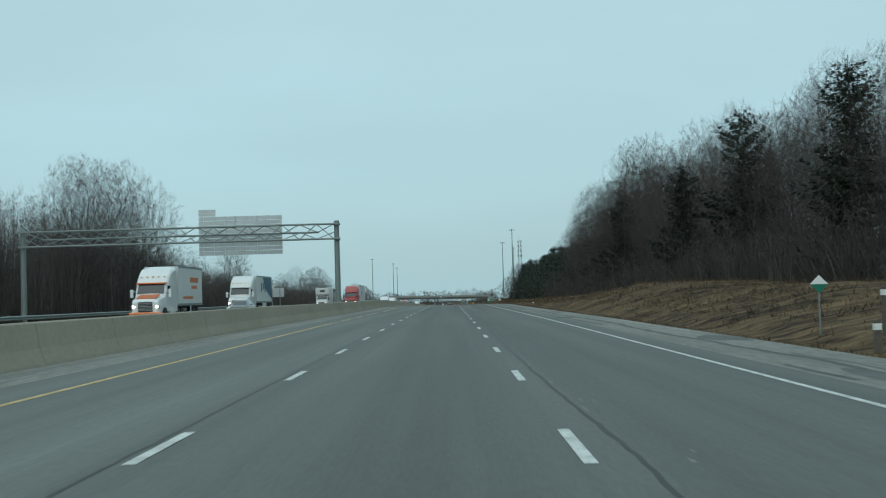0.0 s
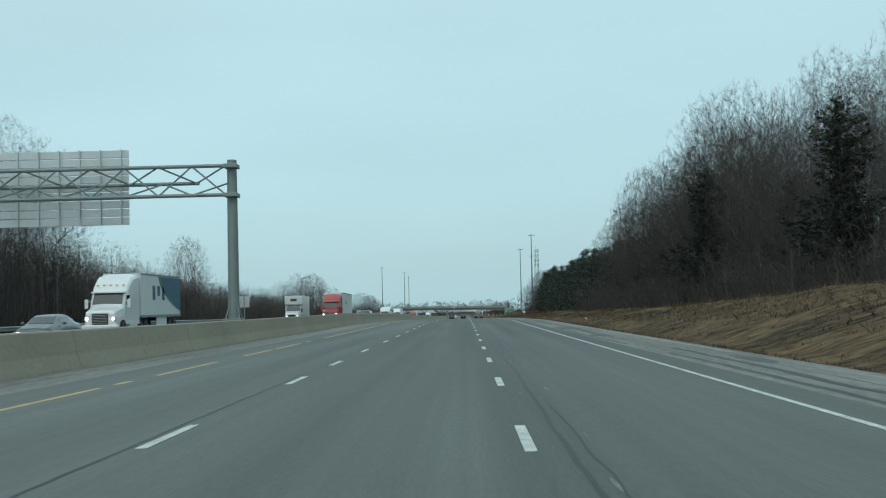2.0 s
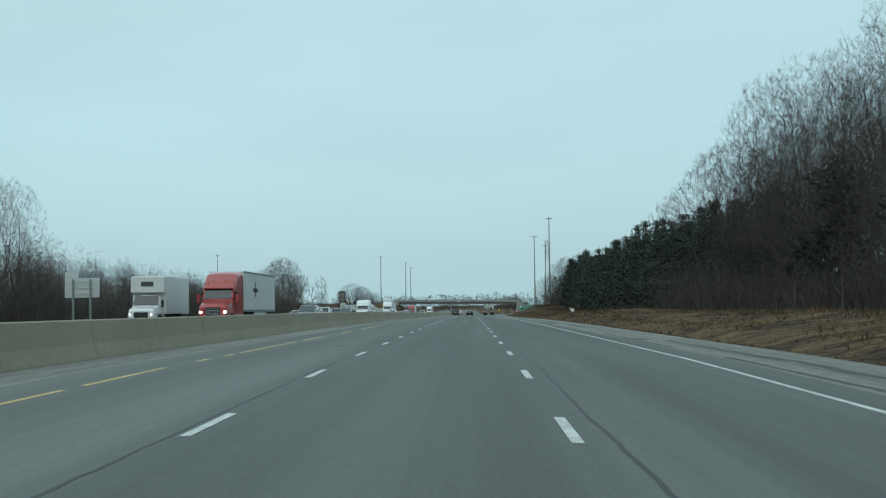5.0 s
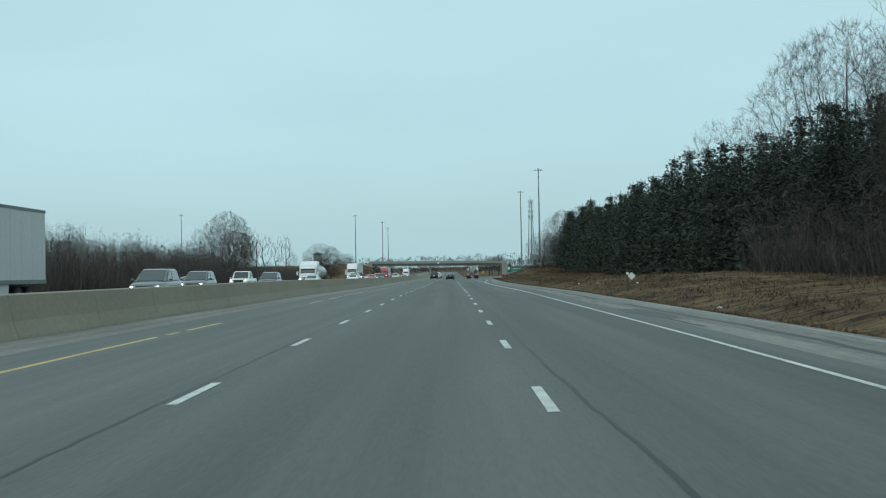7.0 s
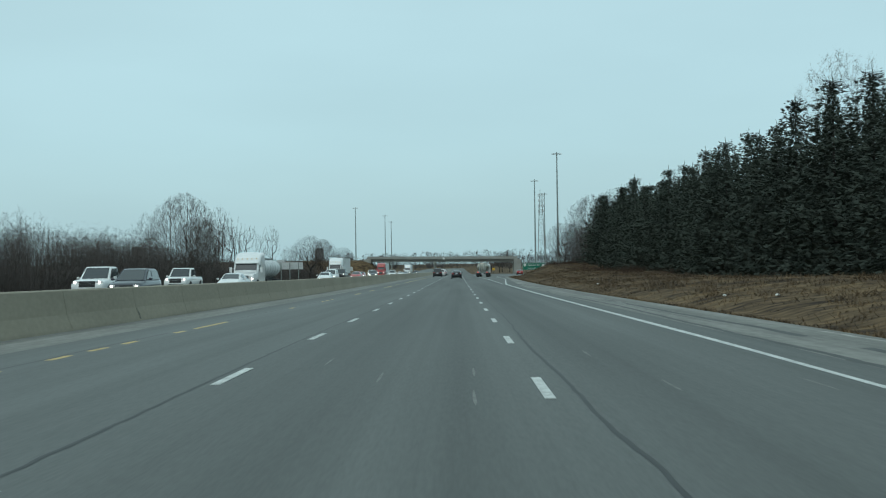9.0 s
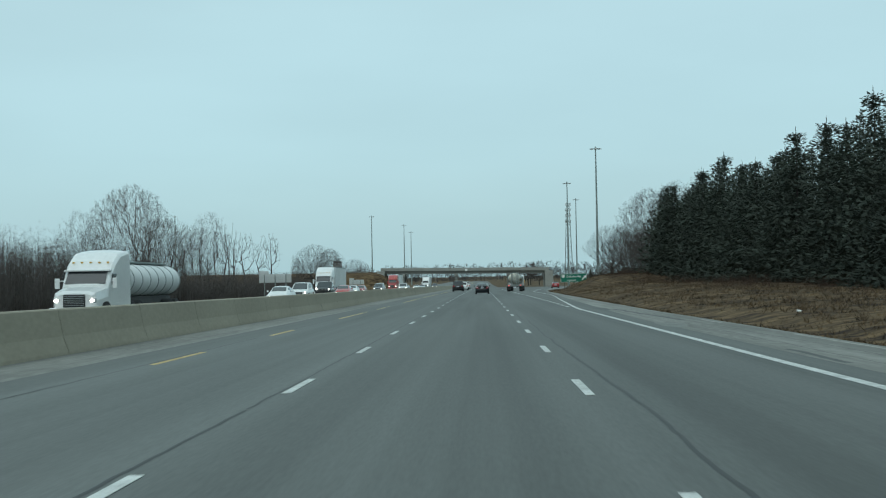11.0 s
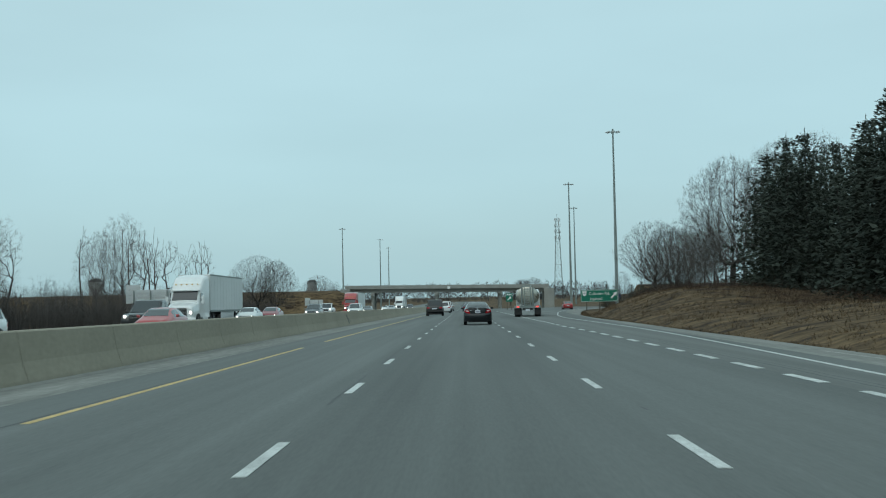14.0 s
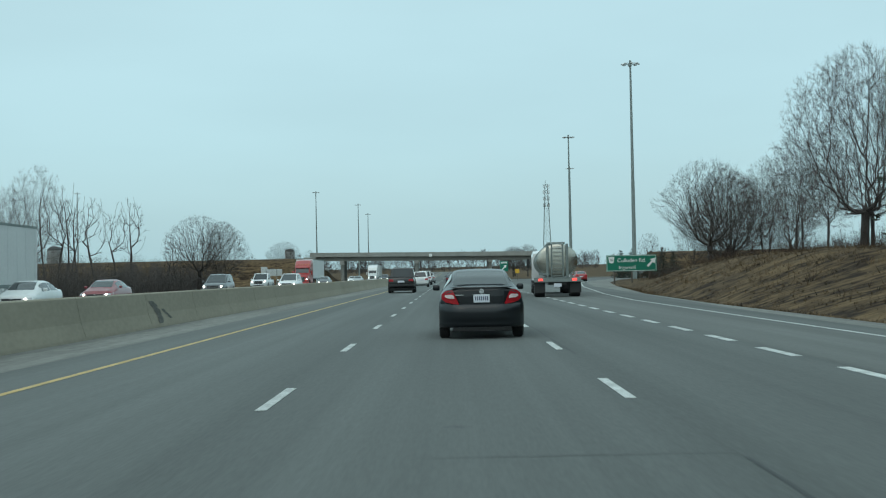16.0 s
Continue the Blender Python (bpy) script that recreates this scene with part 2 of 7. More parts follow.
def build_ground():
    xs = [-3200, -1800, -1000, -600, -400, -300, -220, -160, -120, -95, -78, -65, -56, -50, -45, -41, -38, -35, -33, -31, -29.5, -28.2, -27.5, -26.5, -18, -9, 0, 5, 8.2]
    xs += [8.9 + 0.7 * k for k in range(30)] + [30 + 1.6 * k for k in range(20)] + [66, 72, 80, 90, 105, 125, 150, 190, 250, 350, 500, 800, 1400, 2200, 3200]
    ys = [-400, -250, -150, -100] + [-70 + 4.0 * k for k in range(21)] + [14 + 1.0 * k for k in range(515)] + [529 + 4.0 * k for k in range(41)] + [692, 696, 700, 704, 708, 712, 718, 725, 735, 750, 770, 800, 850, 920, 1000, 1100, 1250, 1500, 1800, 2200, 2800, 3600, 4800]
    verts = [(x, y, ground_z(x, y)) for y in ys for x in xs]
    n = len(xs)
    faces = [(j * n + i, j * n + i + 1, (j + 1) * n + i + 1, (j + 1) * n + i) for j in range(len(ys) - 1) for i in range(n - 1)]
    me = raw_mesh("ground", verts, faces, M_GRASS)
    for p in me.polygons:
        p.use_smooth = True
    return tagged(new("ground", me), "rolling verge of flattened dry brown winter grass", "ground", kind="structure")


build_ground()


def strip(xa, xb, y0, y1, lift, step=4.0):
    """A band that lies on the road between two sides given as numbers or tables."""
    verts, faces = [], []
    n = max(1, int(math.ceil((y1 - y0) / step)))
    for k in range(n + 1):
        y = y0 + (y1 - y0) * k / n
        a = xa if isinstance(xa, (int, float)) else lerp_table(y, xa)
        b = xb if isinstance(xb, (int, float)) else lerp_table(y, xb)
        verts += [(a, y, road_z(y) + lift), (b, y, road_z(y) + lift)]
        if k:
            i = 2 * k
            faces.append((i - 2, i - 1, i + 1, i))
    return verts, faces


def strip_ob(name, xa, xb, y0, y1, lift, material, parent=None, step=4.0):
    ob = new(name, raw_mesh(name, *strip(xa, xb, y0, y1, lift, step), material))
    if parent is not None:
        ob.parent = parent
    return ob


ROAD_END = 1400.0
east_road = tagged(strip_ob("road_east", -6.6, [(-60, 6.2), (330, 6.2), (400, 8.0), (450, 9.5), (520, 13.2), (560, 17.0), (600, 23.6), (640, 32.6), (690, 48.6), (700, 6.2), (1400, 6.2)], -60, ROAD_END, 0.0, M_ASPHALT),
                   "worn grey asphalt carriageway of three lanes", "road", kind="structure")
tagged(strip_ob("shoulder_median", -8.2, -6.6, -60, ROAD_END, 0.0, M_SHOULDER), "pale dusty paved shoulder beside the median wall", "shoulder", kind="structure")
tagged(strip_ob("shoulder_east", [(-60, 6.2), (330, 6.2), (400, 8.0), (450, 9.5), (520, 13.2), (560, 17.0), (600, 23.6), (640, 32.6), (690, 48.6)], PAVED_EAST, -60, 690, 0.0, M_SHOULDER),
       "pale patched paved shoulder beside the dry grass", "shoulder", kind="structure")
west_road = tagged(strip_ob("road_west", -26.8, -9.0, -60, ROAD_END, 0.0, M_ASPHALT), "worn grey asphalt carriageway for oncoming traffic", "road", kind="structure")

# painted lines
CYCLE, DASH = 8.731, 2.3
# how far the crew painted dashes off the even spacing, along each line
SLIP_LEFT = [(14.6, 0.05), (24.3, 0.98), (40, 0.4), (67.4, 0.43), (77.6, 1.5), (84, -0.6), (92.1, -1.01), (102, 0.12), (119.6, 0.25), (198, 0.12), (207.2, 0.58), (225.1, 0.96), (233, 0.18), (259.8, 0.76), (267.9, 0.15), (320.5, 0.38), (329.1, 0.16), (354.8, -0.33), (363.2, -0.65), (372.5, -0.08), (389.6, -0.42), (398.5, -0.2), (407.4, -0.05), (424.1, -0.79), (433.3, -0.4)]
SLIP_RIGHT = [(22.7, 0.16), (75.3, 0.3), (92, -0.41), (100.7, -0.41), (118.8, 0.2), (196.9, -0.26), (231.4, -0.7), (266.5, -0.5), (320, 0.57), (328.2, 0.07), (354.3, 0.0), (363.8, 0.72), (372.5, 0.7), (389.6, 0.32), (407.2, 0.5), (424.7, 0.53), (432.7, -0.25)]


def dash_mesh(w, length):
    bm = bmesh.new()
    box(bm, -w / 2, w / 2, -length / 2, length / 2, 0.0, 0.005)
    me = bpy.data.meshes.new("lane_dash")
    bm.to_mesh(me)
    bm.free()
    me.materials.append(M_WHITE)
    return me


def dashes(parent, x, phase, y0, y1, me, cycle, slip=((0, 0),)):
    k = math.ceil((y0 - phase) / cycle)
    while phase + k * cycle < y1:
        y = phase + k * cycle
        y += lerp_table(y, slip)
        ob = new("lane_dash", me)
        ob.parent = parent
        slope = (road_z(y + 1) - road_z(y - 1)) / 2
        xx = x if isinstance(x, (int, float)) else lerp_table(y, x)
        ob.matrix_basis = pose(xx, y, road_z(y) + 0.003, math.degrees(math.atan(slope)), 0, 0)
        k += 1


DASH_ME = dash_mesh(0.115, DASH)
dashes(east_road, -1.875, -2.888, -40, 900, DASH_ME, CYCLE, SLIP_LEFT)
dashes(east_road, 1.875, -3.637, -40, 900, DASH_ME, CYCLE, SLIP_RIGHT)
EXIT_ME = dash_mesh(0.17, 2.1)
dashes(east_road, [(351, 5.32), (412, 5.32), (426, 5.15), (440, 5.2)], 391.3, 350, 560, EXIT_ME, 4.0, [(357, 1.6), (368, 1.4), (375, 2.1), (409, 1.34), (426, 2.7), (438, 2.8)])
dashes(west_road, -16.75, 0.0, -20, 700, DASH_ME, CYCLE)
dashes(west_road, -20.45, 2.0, -20, 700, DASH_ME, CYCLE)

def worn_line(name, x, w, y0, y1, material, label, keep):
    """A painted line that is worn away here and there."""
    verts, faces = [], []
    y, k = y0, 0
    while y < y1:
        f = keep(y)
        if noise.noise(Vector((x, y * 0.16, 3))) + 0.5 * noise.noise(Vector((x, y * 0.9, 8))) < f:
            i = len(verts)
            verts += [(xx, yy, road_z(yy) + 0.004) for yy in (y, y + 1.02) for xx in (x - w / 2, x + w / 2)]
            faces.append((i, i + 1, i + 3, i + 2))
        y += 1.0
    return tagged(new(name, raw_mesh(name, verts, faces, material)), label, "road marking", kind="structure")


worn_line("yellow_edge_line", -5.30, 0.12, -50, 1200, M_YELLOW, "worn yellow edge line along the median shoulder",
          lambda y: lerp_table(y, [(20, 0.55), (60, 0.3), (100, 0.05), (118, 0.6), (150, 0.3), (200, 0.0), (300, -0.1), (400, 0.1), (418, 0.9), (1000, 0.9)]))
M_EXITLANE = mat("exit_lane_asphalt", (0.118, 0.126, 0.120), 0.85, 0.16, 0.35, 30, 0.25, stretch=(1, 0.12, 1))
add_streaks(M_EXITLANE, 1.4, 0.2)
tagged(strip_ob("exit_lane", [(347, 5.33), (690, 5.33)], [(y, x - 0.01 if y > 347 else 5.36) for y, x in EDGE_EAST], 352, 560, 0.0015, M_EXITLANE), "paler asphalt of the exit lane beside the through lanes", "road", kind="structure")
tagged(strip_ob("white_edge_line", [(y, x - lerp_table(y, EDGE_W)) for y, x in EDGE_EAST], [(y, x + lerp_table(y, EDGE_W)) for y, x in EDGE_EAST], -50, 690, 0.004, M_WHITE), "solid white edge line along the outer shoulder", "road marking", kind="structure")
tagged(strip_ob("west_edge_line", -24.3, -24.16, -50, 900, 0.004, M_WHITE), "solid white edge line of the oncoming carriageway", "road marking", kind="structure")


# ---- median wall ----
def build_barrier():
    wall = tagged(new("median_barrier"), "tall weathered concrete median wall with sloped foot and streaks", "barrier", kind="structure")
    seg = 6.0
    prof = [(-0.40, 0.0), (-0.385, 0.07), (-0.31, 0.28), (-0.27, 0.40), (-0.17, 0.95), (-0.14, 0.98), (0.14, 0.98), (0.17, 0.95), (0.27, 0.40), (0.31, 0.28), (0.385, 0.07), (0.40, 0.0)]
    verts, faces = [], []
    n = len(prof)
    for y in (0.012, seg - 0.012):
        verts += [(x, y, z) for x, z in prof]
    faces += [(k, k + 1, n + k + 1, n + k) for k in range(n - 1)]
    faces += [tuple(range(n))[::-1], tuple(range(n, 2 * n))]
    me = raw_mesh("barrier_segment", verts, faces, M_CONCRETE)
    y = -54.0
    while y < 1000:
        ob = new("barrier_segment", me)
        ob.parent = wall
        slope = (road_z(y + seg) - road_z(y)) / seg
        ob.matrix_basis = pose(-8.6, y, road_z(y) - 0.01, math.degrees(math.atan(slope)), 0, 0)
        y += seg
    return wall


BARRIER = build_barrier()
# ---- trees ----
def grown_tree(seed, height, radius, base=0.2, tips=300, twigs=6, trunk_r=None, leader=0.55, blades=True, tw_len=0.8, tw_r=0.012, full=0.6, wander=0.06, low=0.30, outer=0.15, thin=0.016, power=0.56):
    """A leafless tree as two meshes: trunk with limbs, and fine twigs. Branches grow from the trunk towards points spread
    through a rounded crown, each leaving the nearest earlier branch; thickness adds up towards the root.
    base: height of the lowest limbs (share of the whole); leader: how far up the main stem goes on; full: roundness."""
    rng = random.Random(seed)
    lv, lf, tv, tf = [], [], [], []
    crown0 = height * base
    # main stem
    nodes, parent, plen, heading = [Vector((0, 0, -0.4))], [-1], [0.0], [Vector((0, 0, 1))]
    d = Vector((rng.gauss(0, 0.03), rng.gauss(0, 0.03), 1)).normalized()
    z_end = crown0 + (height - crown0) * leader
    while nodes[-1].z < z_end:
        d = (d + Vector((rng.gauss(0, wander), rng.gauss(0, wander), 0.12))).normalized()
        nodes.append(nodes[-1] + d * height * 0.045)
        parent.append(len(nodes) - 2)
        plen.append(plen[-1] + height * 0.045)
        heading.append(d.copy())
    chains = [list(range(len(nodes)))]
    first = next(k for k, p in enumerate(nodes) if p.z >= crown0 * 0.95)
    goals = []
    cz = height * low
    while len(goals) < tips:
        v = rng.random()
        z = cz + (height - cz) * v
        prof = math.sin(math.pi * min(1, 0.14 + 0.86 * v)) ** full
        if rng.random() > prof ** 1.4:
            continue
        w = rng.uniform(0, 6.283)
        lump = 0.88 + 0.34 * noise.noise(Vector((math.cos(w) * 1.6 + seed, math.sin(w) * 1.6, z * 0.3)))
        r = radius * lump * prof * (outer + (1 - outer) * rng.random()) ** 0.5
        goals.append(Vector((r * math.cos(w), r * math.sin(w), z)))
    hub = Vector((0, 0, crown0))
    pos, path, aim = np.zeros((tips * 4 + 60, 3)), np.zeros(tips * 4 + 60), np.zeros((tips * 4 + 60, 3))
    done = len(nodes)
    pos[:done], path[:done], aim[:done] = np.array(nodes), plen, np.array(heading)
    goals.sort(key=lambda g: (g - hub).length)
    for g in goals:
        if len(nodes) > done:
            pos[done:len(nodes)], path[done:len(nodes)], aim[done:len(nodes)] = [tuple(p) for p in nodes[done:]], plen[done:], [tuple(p) for p in heading[done:]]
            done = len(nodes)
        arr = pos[first:done]
        dist = np.linalg.norm(arr - np.array(g), axis=1)
        drop = np.maximum(0, arr[:, 2] - g.z)
        bend = 1 - np.einsum("ij,ij->i", np.array(g) - arr, aim[first:done]) / np.maximum(dist, 1e-3)
        cost = dist * (1 + 0.9 * bend) + 0.5 * path[first:done] + 1.2 * drop
        k = int(np.argmin(cost)) + first
        a = nodes[k]
        span = (g - a).length
        n = max(1, min(4, round(span / (height * 0.06))))
        out = Vector((g.x, g.y, 0)).normalized()
        mid = a.lerp(g, 0.5) + (out * 0.05 - Vector((0, 0, 0.03))) * span + Vector((rng.gauss(0, wander), rng.gauss(0, wander), rng.gauss(0, wander * 0.6))) * span
        chain, last = [k], k
        for q in range(1, n + 1):
            t = q / n
            p = a * (1 - t) ** 2 + mid * 2 * t * (1 - t) + g * t * t
            nodes.append(p)
            parent.append(last)
            plen.append(plen[last] + (p - nodes[last]).length)
            heading.append((p - nodes[last]).normalized())
            last = len(nodes) - 1
            chain.append(last)
        chains.append(chain)
    # thickness from the tips down
    load = [0.0] * len(nodes)
    kids = [0] * len(nodes)
    for p in parent[1:]:
        kids[p] += 1
    for k in range(len(nodes) - 1, -1, -1):
        if kids[k] == 0:
            load[k] += 1.0
        if parent[k] >= 0:
            load[parent[k]] += load[k]
    tr = trunk_r or height * 0.018
    rad = [max(0.009, tr * (w / load[0]) ** power) for w in load]
    rad[0] *= 1.4

    def ring(verts, p, dd, r, n):
        q = dd.to_track_quat("Z", "Y")
        for k in range(n):
            w = 2 * math.pi * k / n
            verts.append(tuple(p + q @ Vector((r * math.cos(w), r * math.sin(w), 0))))

    for chain in chains:
        big = rad[chain[1]] if len(chain) > 1 else 0
        n = 8 if big > 0.12 else 5 if big > 0.05 else 3
        if big < thin and blades:
            a, b = nodes[chain[0]], nodes[chain[-1]]
            side = (b - a).orthogonal().normalized() * big
            i = len(lv)
            lv.extend((tuple(a + side), tuple(a - side), tuple(b)))
            lf.append((i, i + 1, i + 2))
            continue
        i0 = len(lv)
        for k, c in enumerate(chain):
            dd = nodes[chain[min(k + 1, len(chain) - 1)]] - nodes[chain[max(k - 1, 0)]]
            ring(lv, nodes[c], dd, min(rad[c], big * 1.15) if k == 0 and len(chains) and chain is not chains[0] else rad[c], n)
        for k in range(len(chain) - 1):
            a = i0 + k * n
            for j in range(n):
                lf.append((a + j, a + (j + 1) % n, a + n + (j + 1) % n, a + n + j))
    # twig sprays spread wide round the outer ends of the branches
    for chain in chains[1:]:
        for k in range(twigs):
            f = (0.45 + 0.55 * (k + rng.random()) / twigs) * (len(chain) - 1)
            q = min(int(f), len(chain) - 2)
            a, b = nodes[chain[q]], nodes[chain[q + 1]]
            dd = (b - a).normalized()
            p = a.lerp(b, f - q)
            away = Vector((p.x, p.y, (p.z - height * 0.42) * 0.8)).normalized()
            t = (dd * 0.38 + away * 0.38 + Vector((rng.gauss(0, 0.62), rng.gauss(0, 0.62), rng.gauss(0.1, 0.58)))).normalized()
            e = p + t * tw_len * rng.uniform(0.45, 1.15)
            i = len(tv)
            if blades:
                s = t.orthogonal().normalized() * tw_r
                s.rotate(Matrix.Rotation(rng.uniform(0, 6.283), 3, t))
                tv.extend((tuple(p + s), tuple(p - s), tuple(e)))
                tf.append((i, i + 1, i + 2))
            else:
                ring(tv, p, t, tw_r, 3)
                tv.append(tuple(e))
                for q in range(3):
                    tf.append((i + q, i + (q + 1) % 3, i + 3))
    return raw_mesh("trunk", lv, lf, M_BARK), raw_mesh("crown", tv, tf, M_TWIG)


def conifer(seed, height, radius, material, whorls=32, per=8, start=0.03, ragged=0.25, boughs=5, pine=False):
    """Trunk mesh and crown mesh of an evergreen: drooping boughs at all heights, set with many small needle tufts."""
    rng = random.Random(seed)
    lv, lf, cv, cf = [], [], [], []
    n = 6
    for z, r in ((-0.3, height * 0.014), (height * 0.97, 0.02)):
        lv += [(r * math.cos(2 * math.pi * k / n), r * math.sin(2 * math.pi * k / n), z) for k in range(n)]
    lf += [(k, (k + 1) % n, n + (k + 1) % n, n + k) for k in range(n)]

    def tuft(p, d, length, w):
        side = d.cross(Vector((0, 0, 1)))
        side = side.normalized() if side.length > 0.01 else Vector((1, 0, 0))
        up = side.cross(d).normalized()
        i = len(cv)
        a = rng.uniform(-0.9, 0.9)
        s = side * math.cos(a) + up * math.sin(a)
        m = p + d * length * 0.4
        cv.extend([tuple(p), tuple(m + s * w - up * w * 0.4), tuple(p + d * length), tuple(m - s * w - up * w * 0.4)])
        cf.extend([(i, i + 1, i + 2), (i, i + 2, i + 3)])

    for k in range(whorls):
        for j in range(per):
            u = start + (0.985 - start) * (k + rng.uniform(-0.35, 0.35) * (2 if pine else 1)) / whorls
            u = min(0.985, max(start, u))
            z = height * u
            if pine:
                v = (u - start) / (1 - start)
                prof = (1 - v) ** 0.55 * (0.80 + 0.30 * math.sin(13 * v + seed))
            else:
                prof = 0.015 + 0.86 * (1 - math.exp(-2.0 * (1 - u) ** 1.05 / 0.86)) * (0.9 + 0.12 * math.sin(k * 2.4 + seed))
            w = 2 * math.pi * (j + rng.uniform(-0.5, 0.5)) / per
            L = max(0.10, radius * prof * rng.uniform(1 - ragged, 1 + ragged))
            out = Vector((math.cos(w), math.sin(w), 0))
            slope = rng.uniform(-0.5, -0.15) if not pine else rng.uniform(-0.1, 0.3)
            if u > 0.9 and not pine:
                slope = rng.uniform(-0.3, 0.25)
            nb = max(1, round(boughs * L / radius))
            for b in range(nb + 1):
                f = 0.2 + 0.8 * b / nb
                p = Vector((0, 0, z)) + out * L * f + Vector((0, 0, slope * L * f + 0.22 * L * f * f + rng.uniform(-0.10, 0.10)))
                for sgn in (-1, -0.7, -0.35, -0.1, 0.1, 0.35, 0.7, 1) if pine else (-1, -0.6, -0.2, 0.2, 0.6, 1):
                    dd = (out * rng.uniform(0.5, 1.1) + out.cross(Vector((0, 0, 1))) * sgn * rng.uniform(0.3, 1.0) + Vector((0, 0, rng.uniform(-0.7, 0.15) if b < nb else rng.uniform(-0.2, 0.5)))).normalized()
                    ln = (0.30 + 0.05 * L) * rng.uniform(0.6, 1.25)
                    tuft(p + Vector((rng.gauss(0, 0.10), rng.gauss(0, 0.10), rng.gauss(0, 0.12))), dd, ln, ln * rng.uniform(0.15, 0.30))
    # the leader
    for k in range(5):
        tuft(Vector((0, 0, height * (0.95 + 0.012 * k))), Vector((rng.uniform(-0.15, 0.15), rng.uniform(-0.15, 0.15), 1)).normalized(), 0.4, 0.035)
    return raw_mesh("trunk", lv, lf, M_BARK), raw_mesh("crown", cv, cf, material)


def shrub(seed, height, width, stems, twigs, blades=False):
    """A leafless thicket: many thin stems from the ground, each with side twigs, as one mesh."""
    rng = random.Random(seed)
    tv, tf = [], []

    def spike(a, b, r):
        if blades:
            i = len(tv)
            w = Vector((rng.uniform(-1, 1), rng.uniform(-1, 1), 0.1)).normalized() * r * 1.5
            tv.extend((tuple(a + w), tuple(a - w), tuple(b)))
            tf.append((i, i + 1, i + 2))
            return
        q = (b - a).to_track_quat("Z", "Y")
        i = len(tv)
        for k in range(3):
            w = 2 * math.pi * k / 3
            tv.append(tuple(a + q @ Vector((r * math.cos(w), r * math.sin(w), 0))))
        tv.append(tuple(b))
        for k in range(3):
            tf.append((i + k, i + (k + 1) % 3, i + 3))

    for _ in range(stems):
        a = Vector((rng.gauss(0, width * 0.3), rng.gauss(0, width * 0.3), -0.1))
        h = height * rng.uniform(0.45, 1.0) * max(0.35, 1 - (a.length / width) ** 2 * 0.6)
        b = a + Vector((rng.gauss(0, 0.28) * h + a.x * 0.25, rng.gauss(0, 0.28) * h + a.y * 0.25, h))
        spike(a, b, 0.017)
        for _ in range(twigs):
            f = rng.uniform(0.15, 0.95)
            p = a.lerp(b, f)
            ln = h * rng.uniform(0.12, 0.3)
            spike(p, p + Vector((rng.gauss(0, 1), rng.gauss(0, 1), rng.gauss(0.8, 0.6))).normalized() * ln, 0.010)
    return raw_mesh("shrub", tv, tf, M_BRUSH)


def pole_wood(seed, height, width, stems, twigs):
    """A clump of crowded young trees: slim upright stems with fine rising side twigs, as one mesh."""
    rng = random.Random(seed)
    tv, tf = [], []

    def blade(a, b, r):
        i = len(tv)
        w = (b - a).cross(Vector((rng.uniform(-1, 1), rng.uniform(-1, 1), 0.3))).normalized() * r
        tv.extend((tuple(a + w), tuple(a - w), tuple(b)))
        tf.append((i, i + 1, i + 2))

    for _ in range(stems):
        a = Vector((rng.gauss(0, width * 0.4), rng.gauss(0, width * 0.4), -0.2))
        h = height * rng.uniform(0.72, 1.0)
        b = a + Vector((rng.gauss(0, 0.06) * h, rng.gauss(0, 0.06) * h, h))
        blade(a, b, 0.045)
        for _ in range(twigs):
            f = rng.uniform(0.12, 1.0) ** 0.8
            p = a.lerp(b, f)
            d = Vector((rng.gauss(0, 0.7), rng.gauss(0, 0.7), rng.gauss(0.7, 0.45))).normalized()
            blade(p, p + d * rng.uniform(0.6, 1.8) * (1.15 - 0.65 * f), 0.016)
    return raw_mesh("pole_wood", tv, tf, M_TWIG)


def joined(name, placements, material, label, category):
    """Many far trees as one mesh, set out from a few templates. placements: (meshes, x, y, scale, turn)."""
    allv, allf, off = [], [], 0
    cache = {}
    for meshes, x, y, s, a in placements:
        m = np.array(pose(x, y, ground_z(x, y), 0, 0, a) @ Matrix.Diagonal((s, s, s, 1)))
        for me in meshes:
            if me.name not in cache:
                co = np.empty(len(me.vertices) * 3)
                me.vertices.foreach_get("co", co)
                cache[me.name] = (co.reshape(-1, 3), [tuple(p.vertices) for p in me.polygons])
            co, fs = cache[me.name]
            allv.append(co @ m[:3, :3].T + m[:3, 3])
            allf.extend(tuple(i + off for i in f) for f in fs)
            off += len(co)
    me = raw_mesh(name, np.concatenate(allv).tolist(), allf, material)
    return tagged(new(name, me), label, category, kind="stuff")


def tree_thing(name, meshes, label, m, group="", category="tree"):
    root = tagged(new(name), label, category, group)
    for nm, me in zip(("trunk", "crown"), meshes):
        o = new(nm, me)
        o.parent = root
    root.matrix_basis = m
    return root


